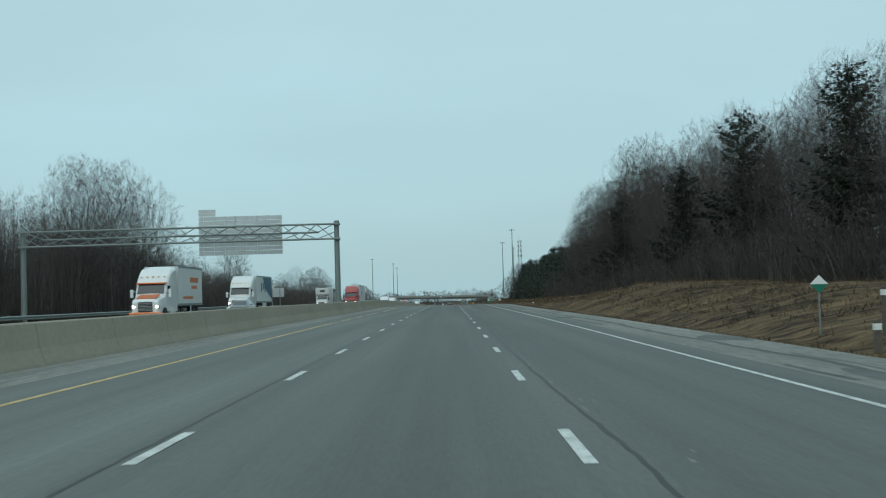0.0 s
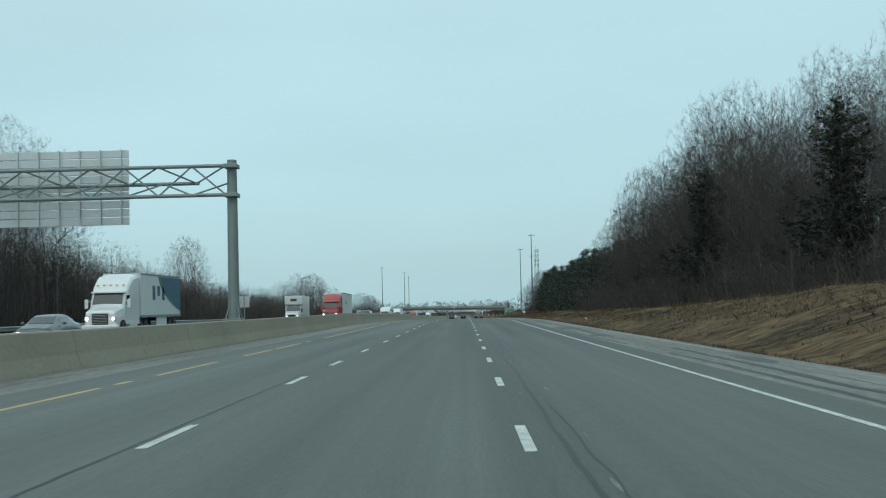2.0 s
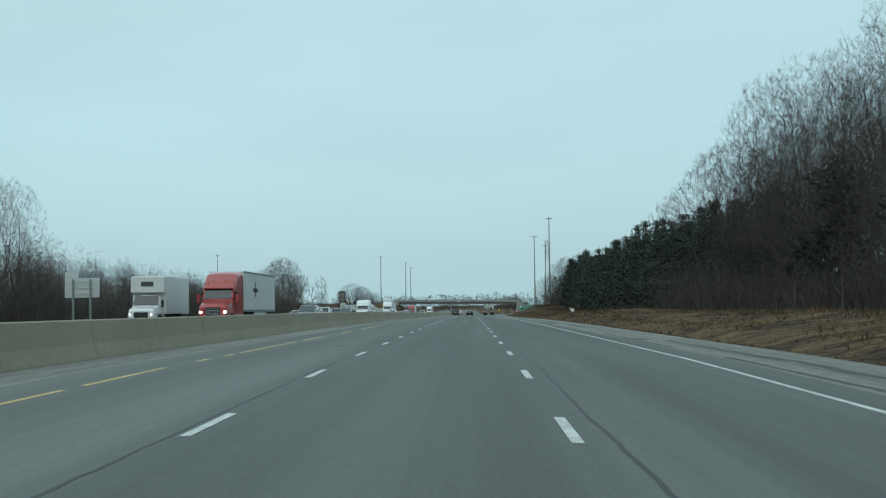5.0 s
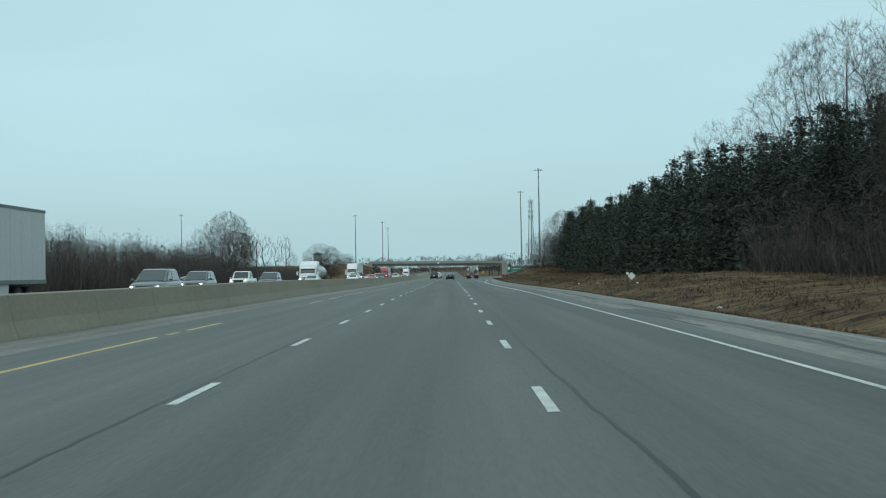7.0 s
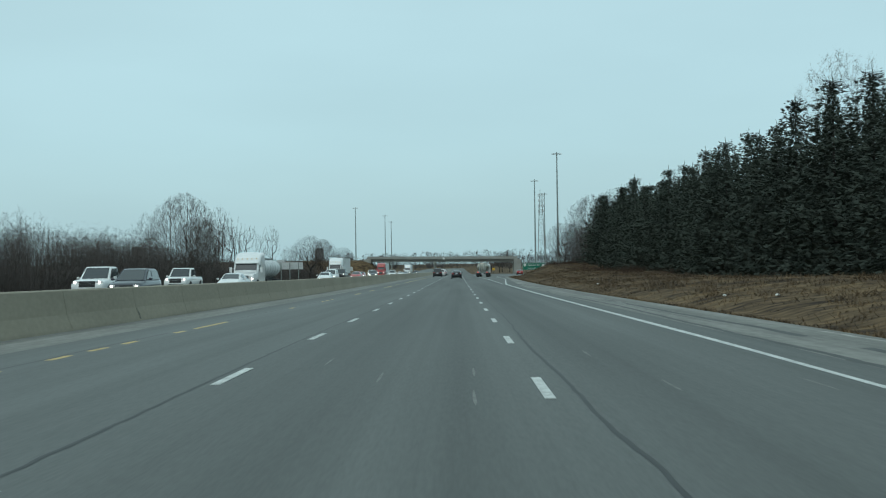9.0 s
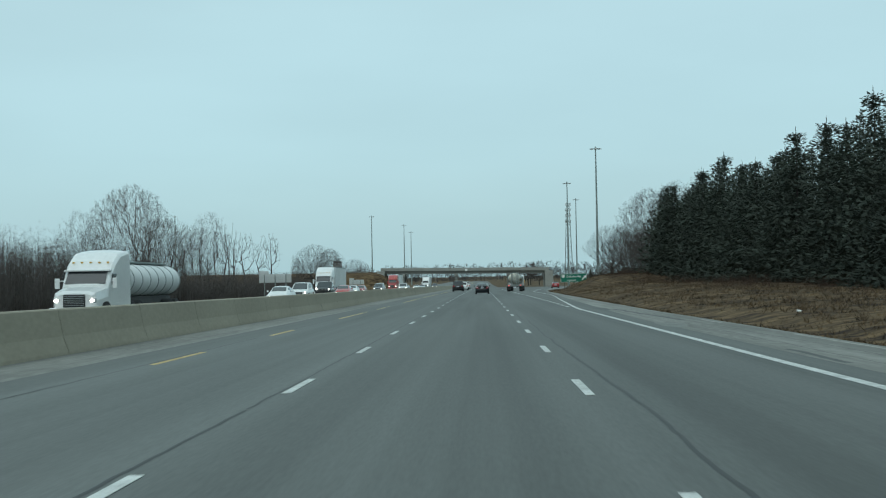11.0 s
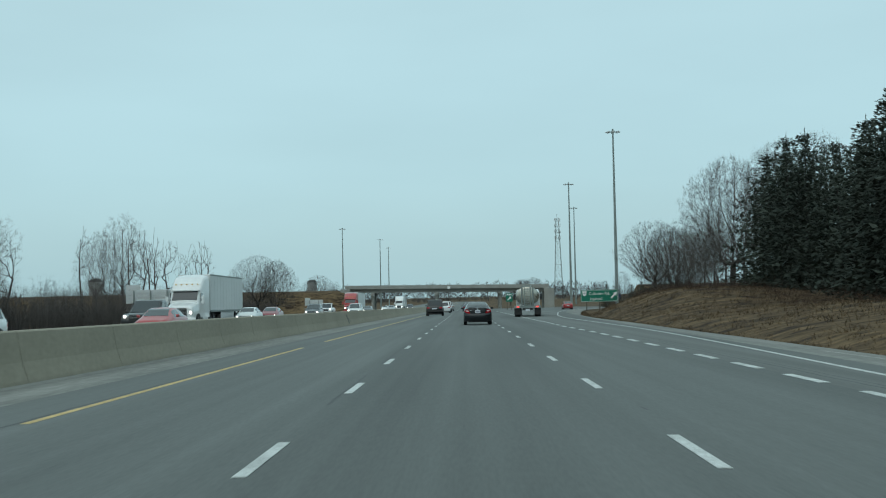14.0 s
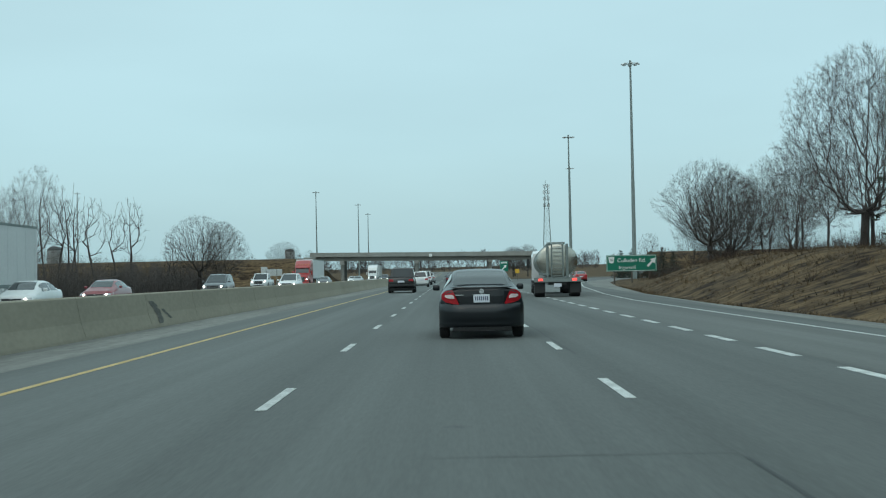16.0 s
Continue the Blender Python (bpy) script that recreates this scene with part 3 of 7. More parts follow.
BARE = [grown_tree(11, 18, 4.9, 0.24, 1450, 6, 0.17, leader=0.5, low=0.22, full=0.42, tw_len=0.85, tw_r=0.006, wander=0.05, outer=0.05), grown_tree(12, 18.5, 4.6, 0.24, 1450, 6, 0.17, leader=0.62, low=0.22, full=0.42, tw_len=0.85, tw_r=0.006, wander=0.05, outer=0.05),
        grown_tree(13, 16, 5.4, 0.2, 1450, 6, 0.19, leader=0.3, low=0.24, full=0.45, tw_len=0.85, tw_r=0.006, wander=0.06, outer=0.05), grown_tree(14, 18, 5.2, 0.22, 1500, 6, 0.19, leader=0.4, low=0.22, full=0.42, tw_len=0.85, tw_r=0.006, wander=0.05, outer=0.05)]
LIGHT = [grown_tree(31, 18, 4.4, 0.16, 430, 6, 0.12, leader=0.65, low=0.14, full=0.42, tw_len=1.1, tw_r=0.0095, thin=0.026, wander=0.05, outer=0.05), grown_tree(32, 17.5, 4.7, 0.16, 430, 6, 0.12, leader=0.5, low=0.14, full=0.42, tw_len=1.1, tw_r=0.0095, thin=0.026, wander=0.05, outer=0.05),
         grown_tree(33, 17, 4.9, 0.16, 430, 6, 0.13, leader=0.35, low=0.14, full=0.42, tw_len=1.1, tw_r=0.0095, thin=0.026, wander=0.05, outer=0.05)]
FAR = [grown_tree(35 + k, 13 - k, 4.4 + 0.2 * k, 0.1, 24, 8, 0.2, leader=0.7 - 0.15 * k, low=0.1, tw_len=2.0, tw_r=0.06, thin=0.3) for k in range(3)]
ROUND = [grown_tree(51, 16, 6.7, 0.19, 4200, 7, 0.34, leader=0.85, low=0.18, full=0.42, tw_len=0.75, tw_r=0.0065, power=0.58, wander=0.022, outer=0.1), grown_tree(54, 15, 7.2, 0.22, 3200, 6, 0.40, leader=0.3, low=0.3, full=0.5, tw_len=0.75, tw_r=0.0065, wander=0.045, power=0.56, outer=0.1)]
SPRUCE = [conifer(21, 14, 5.0, M_NEEDLE, whorls=40, per=10, ragged=0.32), conifer(22, 13.4, 4.8, M_NEEDLE, whorls=38, per=10, ragged=0.32), conifer(23, 14.6, 5.2, M_NEEDLE, whorls=40, per=10, ragged=0.32)]
BACK_SPRUCE = [conifer(24, 14, 5.0, M_NEEDLE, whorls=30, per=7, ragged=0.32, boughs=4), conifer(25, 13.5, 4.8, M_NEEDLE, whorls=30, per=7, ragged=0.32, boughs=4)]
REAR_SPRUCE = conifer(26, 14, 5.2, M_NEEDLE, whorls=26, per=6, ragged=0.3, boughs=3)
PINE = [conifer(41, 19, 4.6, M_PINE, whorls=26, per=11, start=0.05, ragged=0.45, boughs=8, pine=True), conifer(42, 17, 4.3, M_PINE, whorls=26, per=11, start=0.04, ragged=0.45, boughs=8, pine=True)]
SHRUB = [shrub(61, 4.0, 3.0, 44, 12, True), shrub(62, 3.2, 3.4, 44, 12, True), shrub(63, 5.0, 3.0, 44, 12, True)]
SCRUBLET = [shrub(67, 4.0, 4.2, 22, 6, True), shrub(68, 3.6, 4.4, 22, 6, True)]
POLES = [pole_wood(81, 12, 3.6, 20, 22), pole_wood(82, 11.5, 3.8, 20, 22), pole_wood(83, 12.5, 3.4, 20, 22)]
THICKET = [shrub(65, 4.2, 3.2, 30, 10, True), shrub(66, 3.6, 3.4, 30, 10, True)]
SNAG = [grown_tree(71, 17, 2.0, 0.42, 60, 5, 0.15, leader=0.92, low=0.42, wander=0.06, tw_len=0.7, tw_r=0.011, power=0.55), grown_tree(72, 15, 3.0, 0.36, 90, 5, 0.16, leader=0.7, low=0.40, wander=0.07, tw_len=0.7, tw_r=0.011, power=0.55), grown_tree(73, 18, 1.5, 0.5, 45, 5, 0.14, leader=0.95, low=0.5, wander=0.06, tw_len=0.7, tw_r=0.011, power=0.55)]


def put_tree(kind, meshes, label, x, y, s=1.0, turn=None, group="", sink=0.0):
    rng = random.Random(int(x * 131 + y * 17))
    a = rng.uniform(0, 360) if turn is None else turn
    m = pose(x, y, ground_z(x, y) - sink, 0, 0, a) @ Matrix.Diagonal((s, s, s, 1))
    root = tree_thing(kind, meshes, label, Matrix.Identity(4), group)
    root.matrix_basis = m
    return root


def put_shrub(x, y, s, label, group):
    rng = random.Random(int(x * 77 + y * 13))
    ob = tagged(new("shrub", rng.choice(SHRUB)), label, "shrub", group)
    ob.matrix_basis = pose(x, y, ground_z(x, y) - 0.05, 0, 0, rng.uniform(0, 360)) @ Matrix.Diagonal((s, s, s, 1))
    return ob


def right_woods():
    rng = random.Random(5)
    lab = "leafless grey-brown broadleaf tree on the wooded bank"
    back = []
    for row, (x0, step) in enumerate(((28.5, 5.6), (33, 5.8), (38.5, 5.6), (45, 6.2))):
        y = 58.0 + row * 8
        while y < (256 if row < 2 else 276):
            x, yy = x0 + rng.uniform(-2, 2), y + rng.uniform(-2, 2)
            tall = lerp_table(yy, [(60, 1.0), (110, 1.08), (150, 1.16), (200, 1.36), (235, 1.36), (262, 1.2), (300, 1.05)])
            s = tall * rng.uniform(0.82, 1.06) * (0.74 if row == 0 else 1.0)
            if row < 2:
                put_tree("bare_tree", rng.choice(BARE), lab, x, yy, s, group="bare trees on the wooded bank")
            else:
                back.append((rng.choice(LIGHT), x, yy, s, rng.uniform(0, 360)))
            y += step * rng.uniform(0.75, 1.2)
    under = [((rng.choice(THICKET),), 24 + 22 * rng.random() ** 1.8, 60 + k * 0.47 + rng.uniform(-2, 2), rng.uniform(0.7, 1.7), rng.uniform(0, 360)) for k in range(450)]
    under += [((rng.choice(THICKET),), rng.uniform(30, 44), 486 + k * 0.8 + rng.uniform(-2, 2), rng.uniform(0.35, 0.85), rng.uniform(0, 360)) for k in range(140)]

    joined("undergrowth", under, M_BRUSH, "dark tangled undergrowth beneath the hillside trees", "undergrowth")
    joined("hillside_woods", back, M_TWIG, "dense grey-brown leafless woods up the hillside", "woods")
    scrub = [((rng.choice(SCRUBLET),), rng.uniform(20.5, 27), 60 + k * 1.1 + rng.uniform(-2, 2), rng.uniform(0.08, 0.20), rng.uniform(0, 360)) for k in range(200)]
    scrub += [((rng.choice(SCRUBLET),), 17.5 + 11.5 * rng.random() ** 0.6, 312 + k * 0.62 + rng.uniform(-2, 2), rng.uniform(0.07, 0.20), rng.uniform(0, 360)) for k in range(300)]
    scrub += [((rng.choice(SCRUBLET),), rng.uniform(19.5, 29), 370 + k * 0.58 + rng.uniform(-2, 2), rng.uniform(0.2, 0.42), rng.uniform(0, 360)) for k in range(300)]
    joined("bank_scrub", scrub, M_SCRUB, "low reddish-brown dead scrub on the upper bank", "scrub")
    # evergreens among them
    for x, y, s, k in ((27, 80, 0.76, 0), (27.5, 110, 0.83, 0), (27, 135, 0.84, 1), (26.5, 177, 0.86, 1), (30, 206, 0.75, 0), (28.5, 222, 0.7, 1), (29, 243, 0.7, 1), (31, 160, 0.72, 1), (33, 122, 0.8, 1)):
        put_tree("pine_tree", PINE[k], "dark green shaggy pine at the edge of the woods", x, y, s, group="pines at the edge of the woods")
    # thicket at the foot of the woods
    y = 62.0
    while y < 272:
        for x in (24.8, 28.5):
            put_shrub(x + rng.uniform(-1.2, 1.2), y + rng.uniform(-1.5, 1.5), rng.uniform(0.7, 1.15), "dark leafless thicket at the foot of the woods", "thicket along the woods")
        y += 4.4
    y = 262.0
    while y < 484:
        for row in range(3):
            x = 30.2 + row * 4.4 + rng.uniform(-0.8, 0.8)
            s = rng.uniform(0.90, 1.07) * lerp_table(y, [(260, 0.9), (330, 1.0), (380, 0.97), (410, 1.03), (480, 0.94)]) * (1.0 + 0.03 * row)
            put_tree("spruce_tree", (REAR_SPRUCE if row == 2 else rng.choice(BACK_SPRUCE if row else SPRUCE)), "dense dark green spruce in the planted row", x, y + rng.uniform(-1.0, 1.0) + row * 2.6, s, group="spruces in the planted row")
        y += 5.8
    # tall bare trees behind the spruces
    for x, y, s, me in ((37, 294, 1.42, ROUND[0]), (46, 307, 1.2, BARE[3]), (38.5, 351, 1.2, BARE[3]), (43, 340, 1.1, BARE[2]), (46, 362, 1.1, BARE[0]), (44, 470, 1.0, BARE[2]), (47, 380, 0.95, LIGHT[2])):
        put_tree("bare_tree", me, "tall leafless broadleaf tree behind the spruces", x, y, s, group="tall bare trees behind the spruces")
    # the open group before the exit
    for x, y, s, me in ((30.6, 499, 0.96, ROUND[0]), (33.5, 505, 0.9, BARE[2]), (35.5, 496, 0.92, BARE[3]), (33.0, 491, 0.85, BARE[1]), (31.5, 519, 0.66, BARE[2]), (34.5, 527, 0.68, BARE[0]), (36, 545, 0.72, BARE[1]), (32.5, 534, 0.6, BARE[3]), (37, 486, 0.9, BARE[0]), (39, 503, 0.92, ROUND[1]), (34, 518, 0.62, BARE[3]), (28.6, 541, 0.84, ROUND[1]), (32.0, 549, 0.78, ROUND[0]),
                       (36, 562, 0.86, ROUND[1]), (37, 577, 0.66, BARE[0]), (36, 536, 0.66, BARE[2]), (30.5, 592, 0.45, BARE[2]), (41, 512, 0.8, BARE[1]), (40, 550, 0.72, BARE[3]), (44, 600, 0.6, BARE[0]), (33, 572, 0.62, BARE[2]), (38, 560, 0.7, BARE[0])):
        put_tree("bare_tree", me, "leafless spreading broadleaf tree on the grass before the exit", x, y, s, group="bare trees before the exit")
    for k in range(26):
        put_shrub(rng.uniform(31, 46), 482 + k * 4.2 + rng.uniform(-2, 2), rng.uniform(0.3, 0.6), "low leafless bush under the bare trees", "bushes before the exit")
    for x, y, s in ((33, 640, 0.42), (36, 644, 0.45), (39, 641, 0.40), (42, 646, 0.45), (45, 650, 0.4)):
        put_tree("spruce_tree", SPRUCE[1], "small dark evergreen in a clump by the ramp", x, y, s, group="small evergreens by the ramp")


def left_woods():
    rng = random.Random(8)
    lab = "leafless grey-brown tree of the woods beyond the oncoming lanes"
    back = []
    for row, x0 in enumerate((-46, -53)):
        y = 95.0 + row * 5
        while y < 424:
            x, yy = x0 + rng.uniform(-2.2, 2.2), y + rng.uniform(-2, 2)
            h = lerp_table(yy, [(90, 15), (140, 15.5), (150, 15), (188, 14), (200, 12.5), (215, 11.8), (230, 10.6), (275, 9.6), (330, 8.8), (420, 8.6)]) * (1 + 0.03 * row)
            s = h / 18.5 * rng.uniform(0.88, 1.1)
            if row == 0:
                put_tree("bare_tree", LIGHT[rng.randrange(3)], lab, x, yy, s, group="bare trees of the western woods")
            else:
                back.append((rng.choice(LIGHT), x, yy, s, rng.uniform(0, 360)))
            y += (4.5 if yy < 250 else 4.2) * rng.uniform(0.8, 1.25)
    under = [((rng.choice(THICKET),), -43.5 - 14 * rng.random() ** 1.3, 92 + k * 1.5 + rng.uniform(-2, 2), rng.uniform(1.1, 1.9), rng.uniform(0, 360)) for k in range(225)]
    under += [((rng.choice(THICKET),), rng.uniform(-66, -52), 430 + k * 1.6 + rng.uniform(-2, 2), rng.uniform(0.7, 1.3), rng.uniform(0, 360)) for k in range(165)]
    under += [((rng.choice(THICKET),), rng.uniform(-62, -52), 430 + k * 1.5 + rng.uniform(-2, 2), rng.uniform(0.8, 1.5), rng.uniform(0, 360)) for k in range(70)]
    for k in range(640):
        yy = 92 + k * 0.63 + rng.uniform(-2, 2)
        back.append(((rng.choice(POLES),), lerp_table(yy, [(405, -44.5), (435, -50.5)]) - 14 * rng.random() ** 1.2, yy, lerp_table(yy, [(90, 1.22), (185, 1.15), (200, 1.04), (230, 0.90), (300, 0.78), (420, 0.71), (470, 0.70), (492, 0.6)]) * rng.uniform(0.85, 1.08), rng.uniform(0, 360)))
    for k in range(200):
        yy = 486 + k * 1.05 + rng.uniform(-2, 2)
        back.append(((rng.choice(POLES),), -52 - 12 * rng.random(), yy, rng.uniform(0.40, 0.62), rng.uniform(0, 360)))
    joined("undergrowth", under, M_BRUSH, "dark tangled undergrowth and hedge beyond the oncoming lanes", "undergrowth")
    joined("western_woods", back, M_TWIG, "dense grey-brown leafless woods beyond the oncoming lanes", "woods")
    for x, y, s, me in ((-44, 146, 1.1, BARE[2]), (-45, 151, 1.14, BARE[1]), (-48, 156, 1.2, BARE[0]), (-45, 163, 1.16, BARE[1]), (-49, 170, 1.28, BARE[3]), (-46, 176, 1.2, BARE[2]), (-46, 187, 1.25, BARE[3]), (-48, 181, 1.3, BARE[1]), (-48, 191, 1.22, BARE[2]), (-42, 238, 0.82, BARE[3]), (-44, 249, 0.82, BARE[1])):
        put_tree("bare_tree", me, "tall leafless tree standing out of the western woods", x, y, s, group="tall trees of the western woods")
    y = 98.0
    while y < 430:
        for x in (-43.5,):
            put_shrub(x + rng.uniform(-1.5, 1.5), y + rng.uniform(-1.5, 1.5), rng.uniform(0.75, 1.2), "dark leafless thicket along the western woods", "thicket along the western woods")
        y += 5.0
    # single trees beyond
    for x, y, s, me in ((-51, 460, 1.1, ROUND[0]), (-53, 484, 0.95, ROUND[1]), (-56, 452, 0.75, BARE[0]), (-60, 470, 0.7, BARE[2]), (-53, 790, 0.9, ROUND[1]),
                       (-70, 1000, 0.9, BARE[2]), (-95, 900, 0.9, BARE[3]), (-40, 1150, 0.9, BARE[2])):
        put_tree("bare_tree", me, "lone leafless spreading tree in the field", x, y, s, group="lone trees west of the road")
    for x, y, s, k in ((-55, 502, 0.7, 1), (-64, 560, 0.8, 2), (-80.0, 650, 1.16, 0), (-78.2, 652, 1.06, 2), (-79.4, 644, 1.1, 2), (-77.0, 650, 1.0, 0), (-74.9, 650, 0.96, 2), (-71.6, 650, 1.12, 1), (-66.6, 650, 0.98, 0), (-64.0, 649, 1.12, 1), (-56.8, 650, 0.62, 0), (-55.4, 651, 0.68, 1)):
        put_tree("dead_tree", SNAG[k], "thin crooked half-dead tree with few limbs", x, y, s * 1.14, group="half-dead trees in the hedge")
    for x, y, s, me in ((-83.3, 650, 1.28, BARE[3]), (-88, 654, 1.2, BARE[2]), (-93, 660, 1.1, BARE[3]), (-51.0, 652, 0.92, ROUND[1]), (-46.6, 654, 0.78, ROUND[0])):
        put_tree("bare_tree", me, "tall leafless tree with bare limbs above the hedge", x, y, s * 1.12, group="lone trees west of the road")
    for k in range(34):
        put_tree("bare_tree", LIGHT[k % 3], "small leafless tree in the hedge beyond the oncoming lanes", rng.uniform(-62, -48), 500 + k * 5.6 + rng.uniform(-2, 2), rng.uniform(0.24, 0.44), group="small trees in the western hedge")
    y = 432.0
    while y < 690:
        for x in (-53, -59):
            put_shrub(x + rng.uniform(-2, 2), y + rng.uniform(-2, 2), rng.uniform(0.9, 1.5), "dark leafless hedge bush beyond the oncoming lanes", "hedge west of the road")
        y += 5.0


def far_woods():
    """Woods far off, as one mass of leafless trees."""
    rng = random.Random(19)
    spots = []
    for _ in range(800):
        w = rng.random()
        if w < 0.5:
            x, y = rng.uniform(-800, 900), rng.uniform(1450, 1800)
        elif w < 0.75:
            x, y = rng.uniform(-520, -75), rng.uniform(900, 1350)
        else:
            x, y = rng.uniform(60, 520), rng.uniform(850, 1350)
        if -34 < x < 14 and y < 1440:
            continue
        k = 0.75 + 0.6 * noise.noise(Vector((x * 0.012, y * 0.012, 0)))
        if noise.noise(Vector((x * 0.006, y * 0.006, 4))) < -0.25 and y < 1400:
            continue
        spots.append((rng.choice(FAR), x, y, max(0.4, k) * rng.uniform(0.7, 1.15), rng.uniform(0, 360)))
    spots += [(rng.choice(FAR), rng.uniform(-150, 140), rng.uniform(1440, 1560), rng.uniform(1.15, 1.6), rng.uniform(0, 360)) for _ in range(190)]
    # behind the bridge on the east
    for x, y, s, me in ((20.5, 795, 0.66, ROUND[1]), (25.5, 800, 0.66, ROUND[0]), (17, 812, 0.42, ROUND[1]), (30, 806, 0.55, ROUND[1]), (23, 830, 0.7, ROUND[1])):
        put_tree("bare_tree", me, "leafless round-crowned tree beyond the bridge bank", x, y, s, group="bare trees beyond the bridge")
    joined("far_woods", spots, M_FAR, "hazy grey-brown leafless woods along the horizon", "woods")


right_woods()
left_woods()
far_woods()
# ---- road equipment and buildings ----
M_GREEN = mat("sign_green", (0.0, 0.16, 0.10), 0.45, 0.05)
M_BLUE = mat("sign_blue", (0.02, 0.06, 0.30), 0.45, 0.05)
M_SIGNWHITE = mat("sign_white", (0.75, 0.77, 0.76), 0.45, 0.05)
M_SIGNYELLOW = mat("sign_yellow", (0.65, 0.38, 0.03), 0.45, 0.05)
M_WOODPOST = mat("weathered_wood", (0.10, 0.085, 0.07), 0.9, 0.3, 3, 20, 0.3)
M_DECK = mat("bridge_concrete", (0.27, 0.275, 0.255), 0.9, 0.2, 0.3, 4, 0.2)
M_GIRDER = mat("bridge_girder", (0.16, 0.165, 0.15), 0.85, 0.2, 0.3, 4)
M_BRICKRED = mat("barn_red", (0.16, 0.045, 0.04), 0.85, 0.2, 0.3, 5)
M_BARNGREY = mat("barn_grey", (0.27, 0.275, 0.27), 0.85, 0.2, 0.3, 5)
M_DARKMETAL = mat("dark_metal", (0.05, 0.055, 0.055), 0.6, 0.2, 2, 12)


def text_mesh(body, size, material, parent, m, extrude=0.004):
    cu = bpy.data.curves.new("lettering", "FONT")
    cu.body, cu.size, cu.extrude = body, size, extrude
    cu.materials.append(material)
    ob = new("lettering", cu)
    ob.parent = parent
    ob.matrix_basis = m
    return ob


def build_gantry():
    g = tagged(new("sign_gantry"), "grey steel truss gantry with two tall posts spanning the oncoming lanes", "gantry")
    g.matrix_basis = pose(0, 107.5, road_z(107.5))
    x0, x1 = -36.6, -9.0
    for x, zb in ((x0, -0.5), (x1, 0.95)):
        bm = bmesh.new()
        tube(bm, (x, 0, zb), (x, 0, 8.15), 0.26, 0.22, 14)
        post = part("post", bm, M_STEEL, g)
        bm = bmesh.new()
        box(bm, x - 0.42, x + 0.42, -0.32, 0.32, zb, zb + 0.10)
        part("base_plate", bm, M_STEEL, post)
        for k in range(4):
            w = math.pi / 4 + math.pi / 2 * k
            out = Vector((math.cos(w), math.sin(w), 0))
            bm = bmesh.new()
            tube(bm, Vector((x, 0, zb + 0.7)) + out * 0.24, Vector((x, 0, zb + 0.1)) + out * 0.44, 0.03, 0.03, 4)
            part("gusset", bm, M_STEEL, post)
    z_lo, z_hi, z_mid = 6.55, 7.85, 7.2
    ends = {"hi": (-0.45, z_hi, 0.2), "lo": (-0.45, z_lo, 0.2), "mid": (0.55, z_mid, 1.6)}
    for y, z, inset in ends.values():
        bm = bmesh.new()
        tube(bm, (x0 + inset, y, z), (x1 - inset, y, z), 0.085, 0.085, 8)
        part("chord", bm, M_STEEL, g)
    n = 18
    dx = (x1 - x0 - 0.4) / n
    for a, b in (("lo", "hi"), ("hi", "mid"), ("mid", "lo")):
        for k in range(n):
            bm = bmesh.new()
            xa, xb = x0 + 0.2 + k * dx, x0 + 0.2 + (k + 1) * dx
            p, q = (ends[a], ends[b]) if k % 2 == 0 else (ends[b], ends[a])
            tube(bm, (xa, p[0], p[1]), (xb, q[0], q[1]), 0.042, 0.042, 5, caps=False)
            part("web_brace", bm, M_STEEL, g)
    for x in (x0, x1):
        for z in (z_lo, z_hi):
            bm = bmesh.new()
            box(bm, x - 0.3, x + 0.3, -0.55, 0.3, z - 0.09, z + 0.09, 0.02)
            part("bracket", bm, M_STEEL, g)
    # the panel that faces the other way: ribbed aluminium back
    pn = tagged(new("overhead_sign"), "large aluminium sign panel seen from its ribbed back", "road sign")
    pn.matrix_basis = pose(0, 107.5 + 0.80, road_z(107.5))
    rows = 9
    for k in range(rows):
        z = 5.42 + k * 0.385
        bm = bmesh.new()
        box(bm, -21.3, -13.9, 0.05, 0.11, z, z + 0.35, 0.004)
        box(bm, -21.3, -13.9, 0.02, 0.05, z + 0.02, z + 0.05)
        part("panel", bm, M_SIGNBACK, pn)
    for k in range(2):
        bm = bmesh.new()
        box(bm, -21.3, -19.8, 0.05, 0.11, 8.90 + k * 0.30, 9.19 + k * 0.30, 0.004)
        part("panel", bm, M_SIGNBACK, pn)
    for k in range(8):
        x = -20.9 + k * 0.95
        bm = bmesh.new()
        box(bm, x - 0.03, x + 0.03, -0.06, 0.05, 5.42, 8.88)
        part("stiffener", bm, M_SIGNBACK, pn)


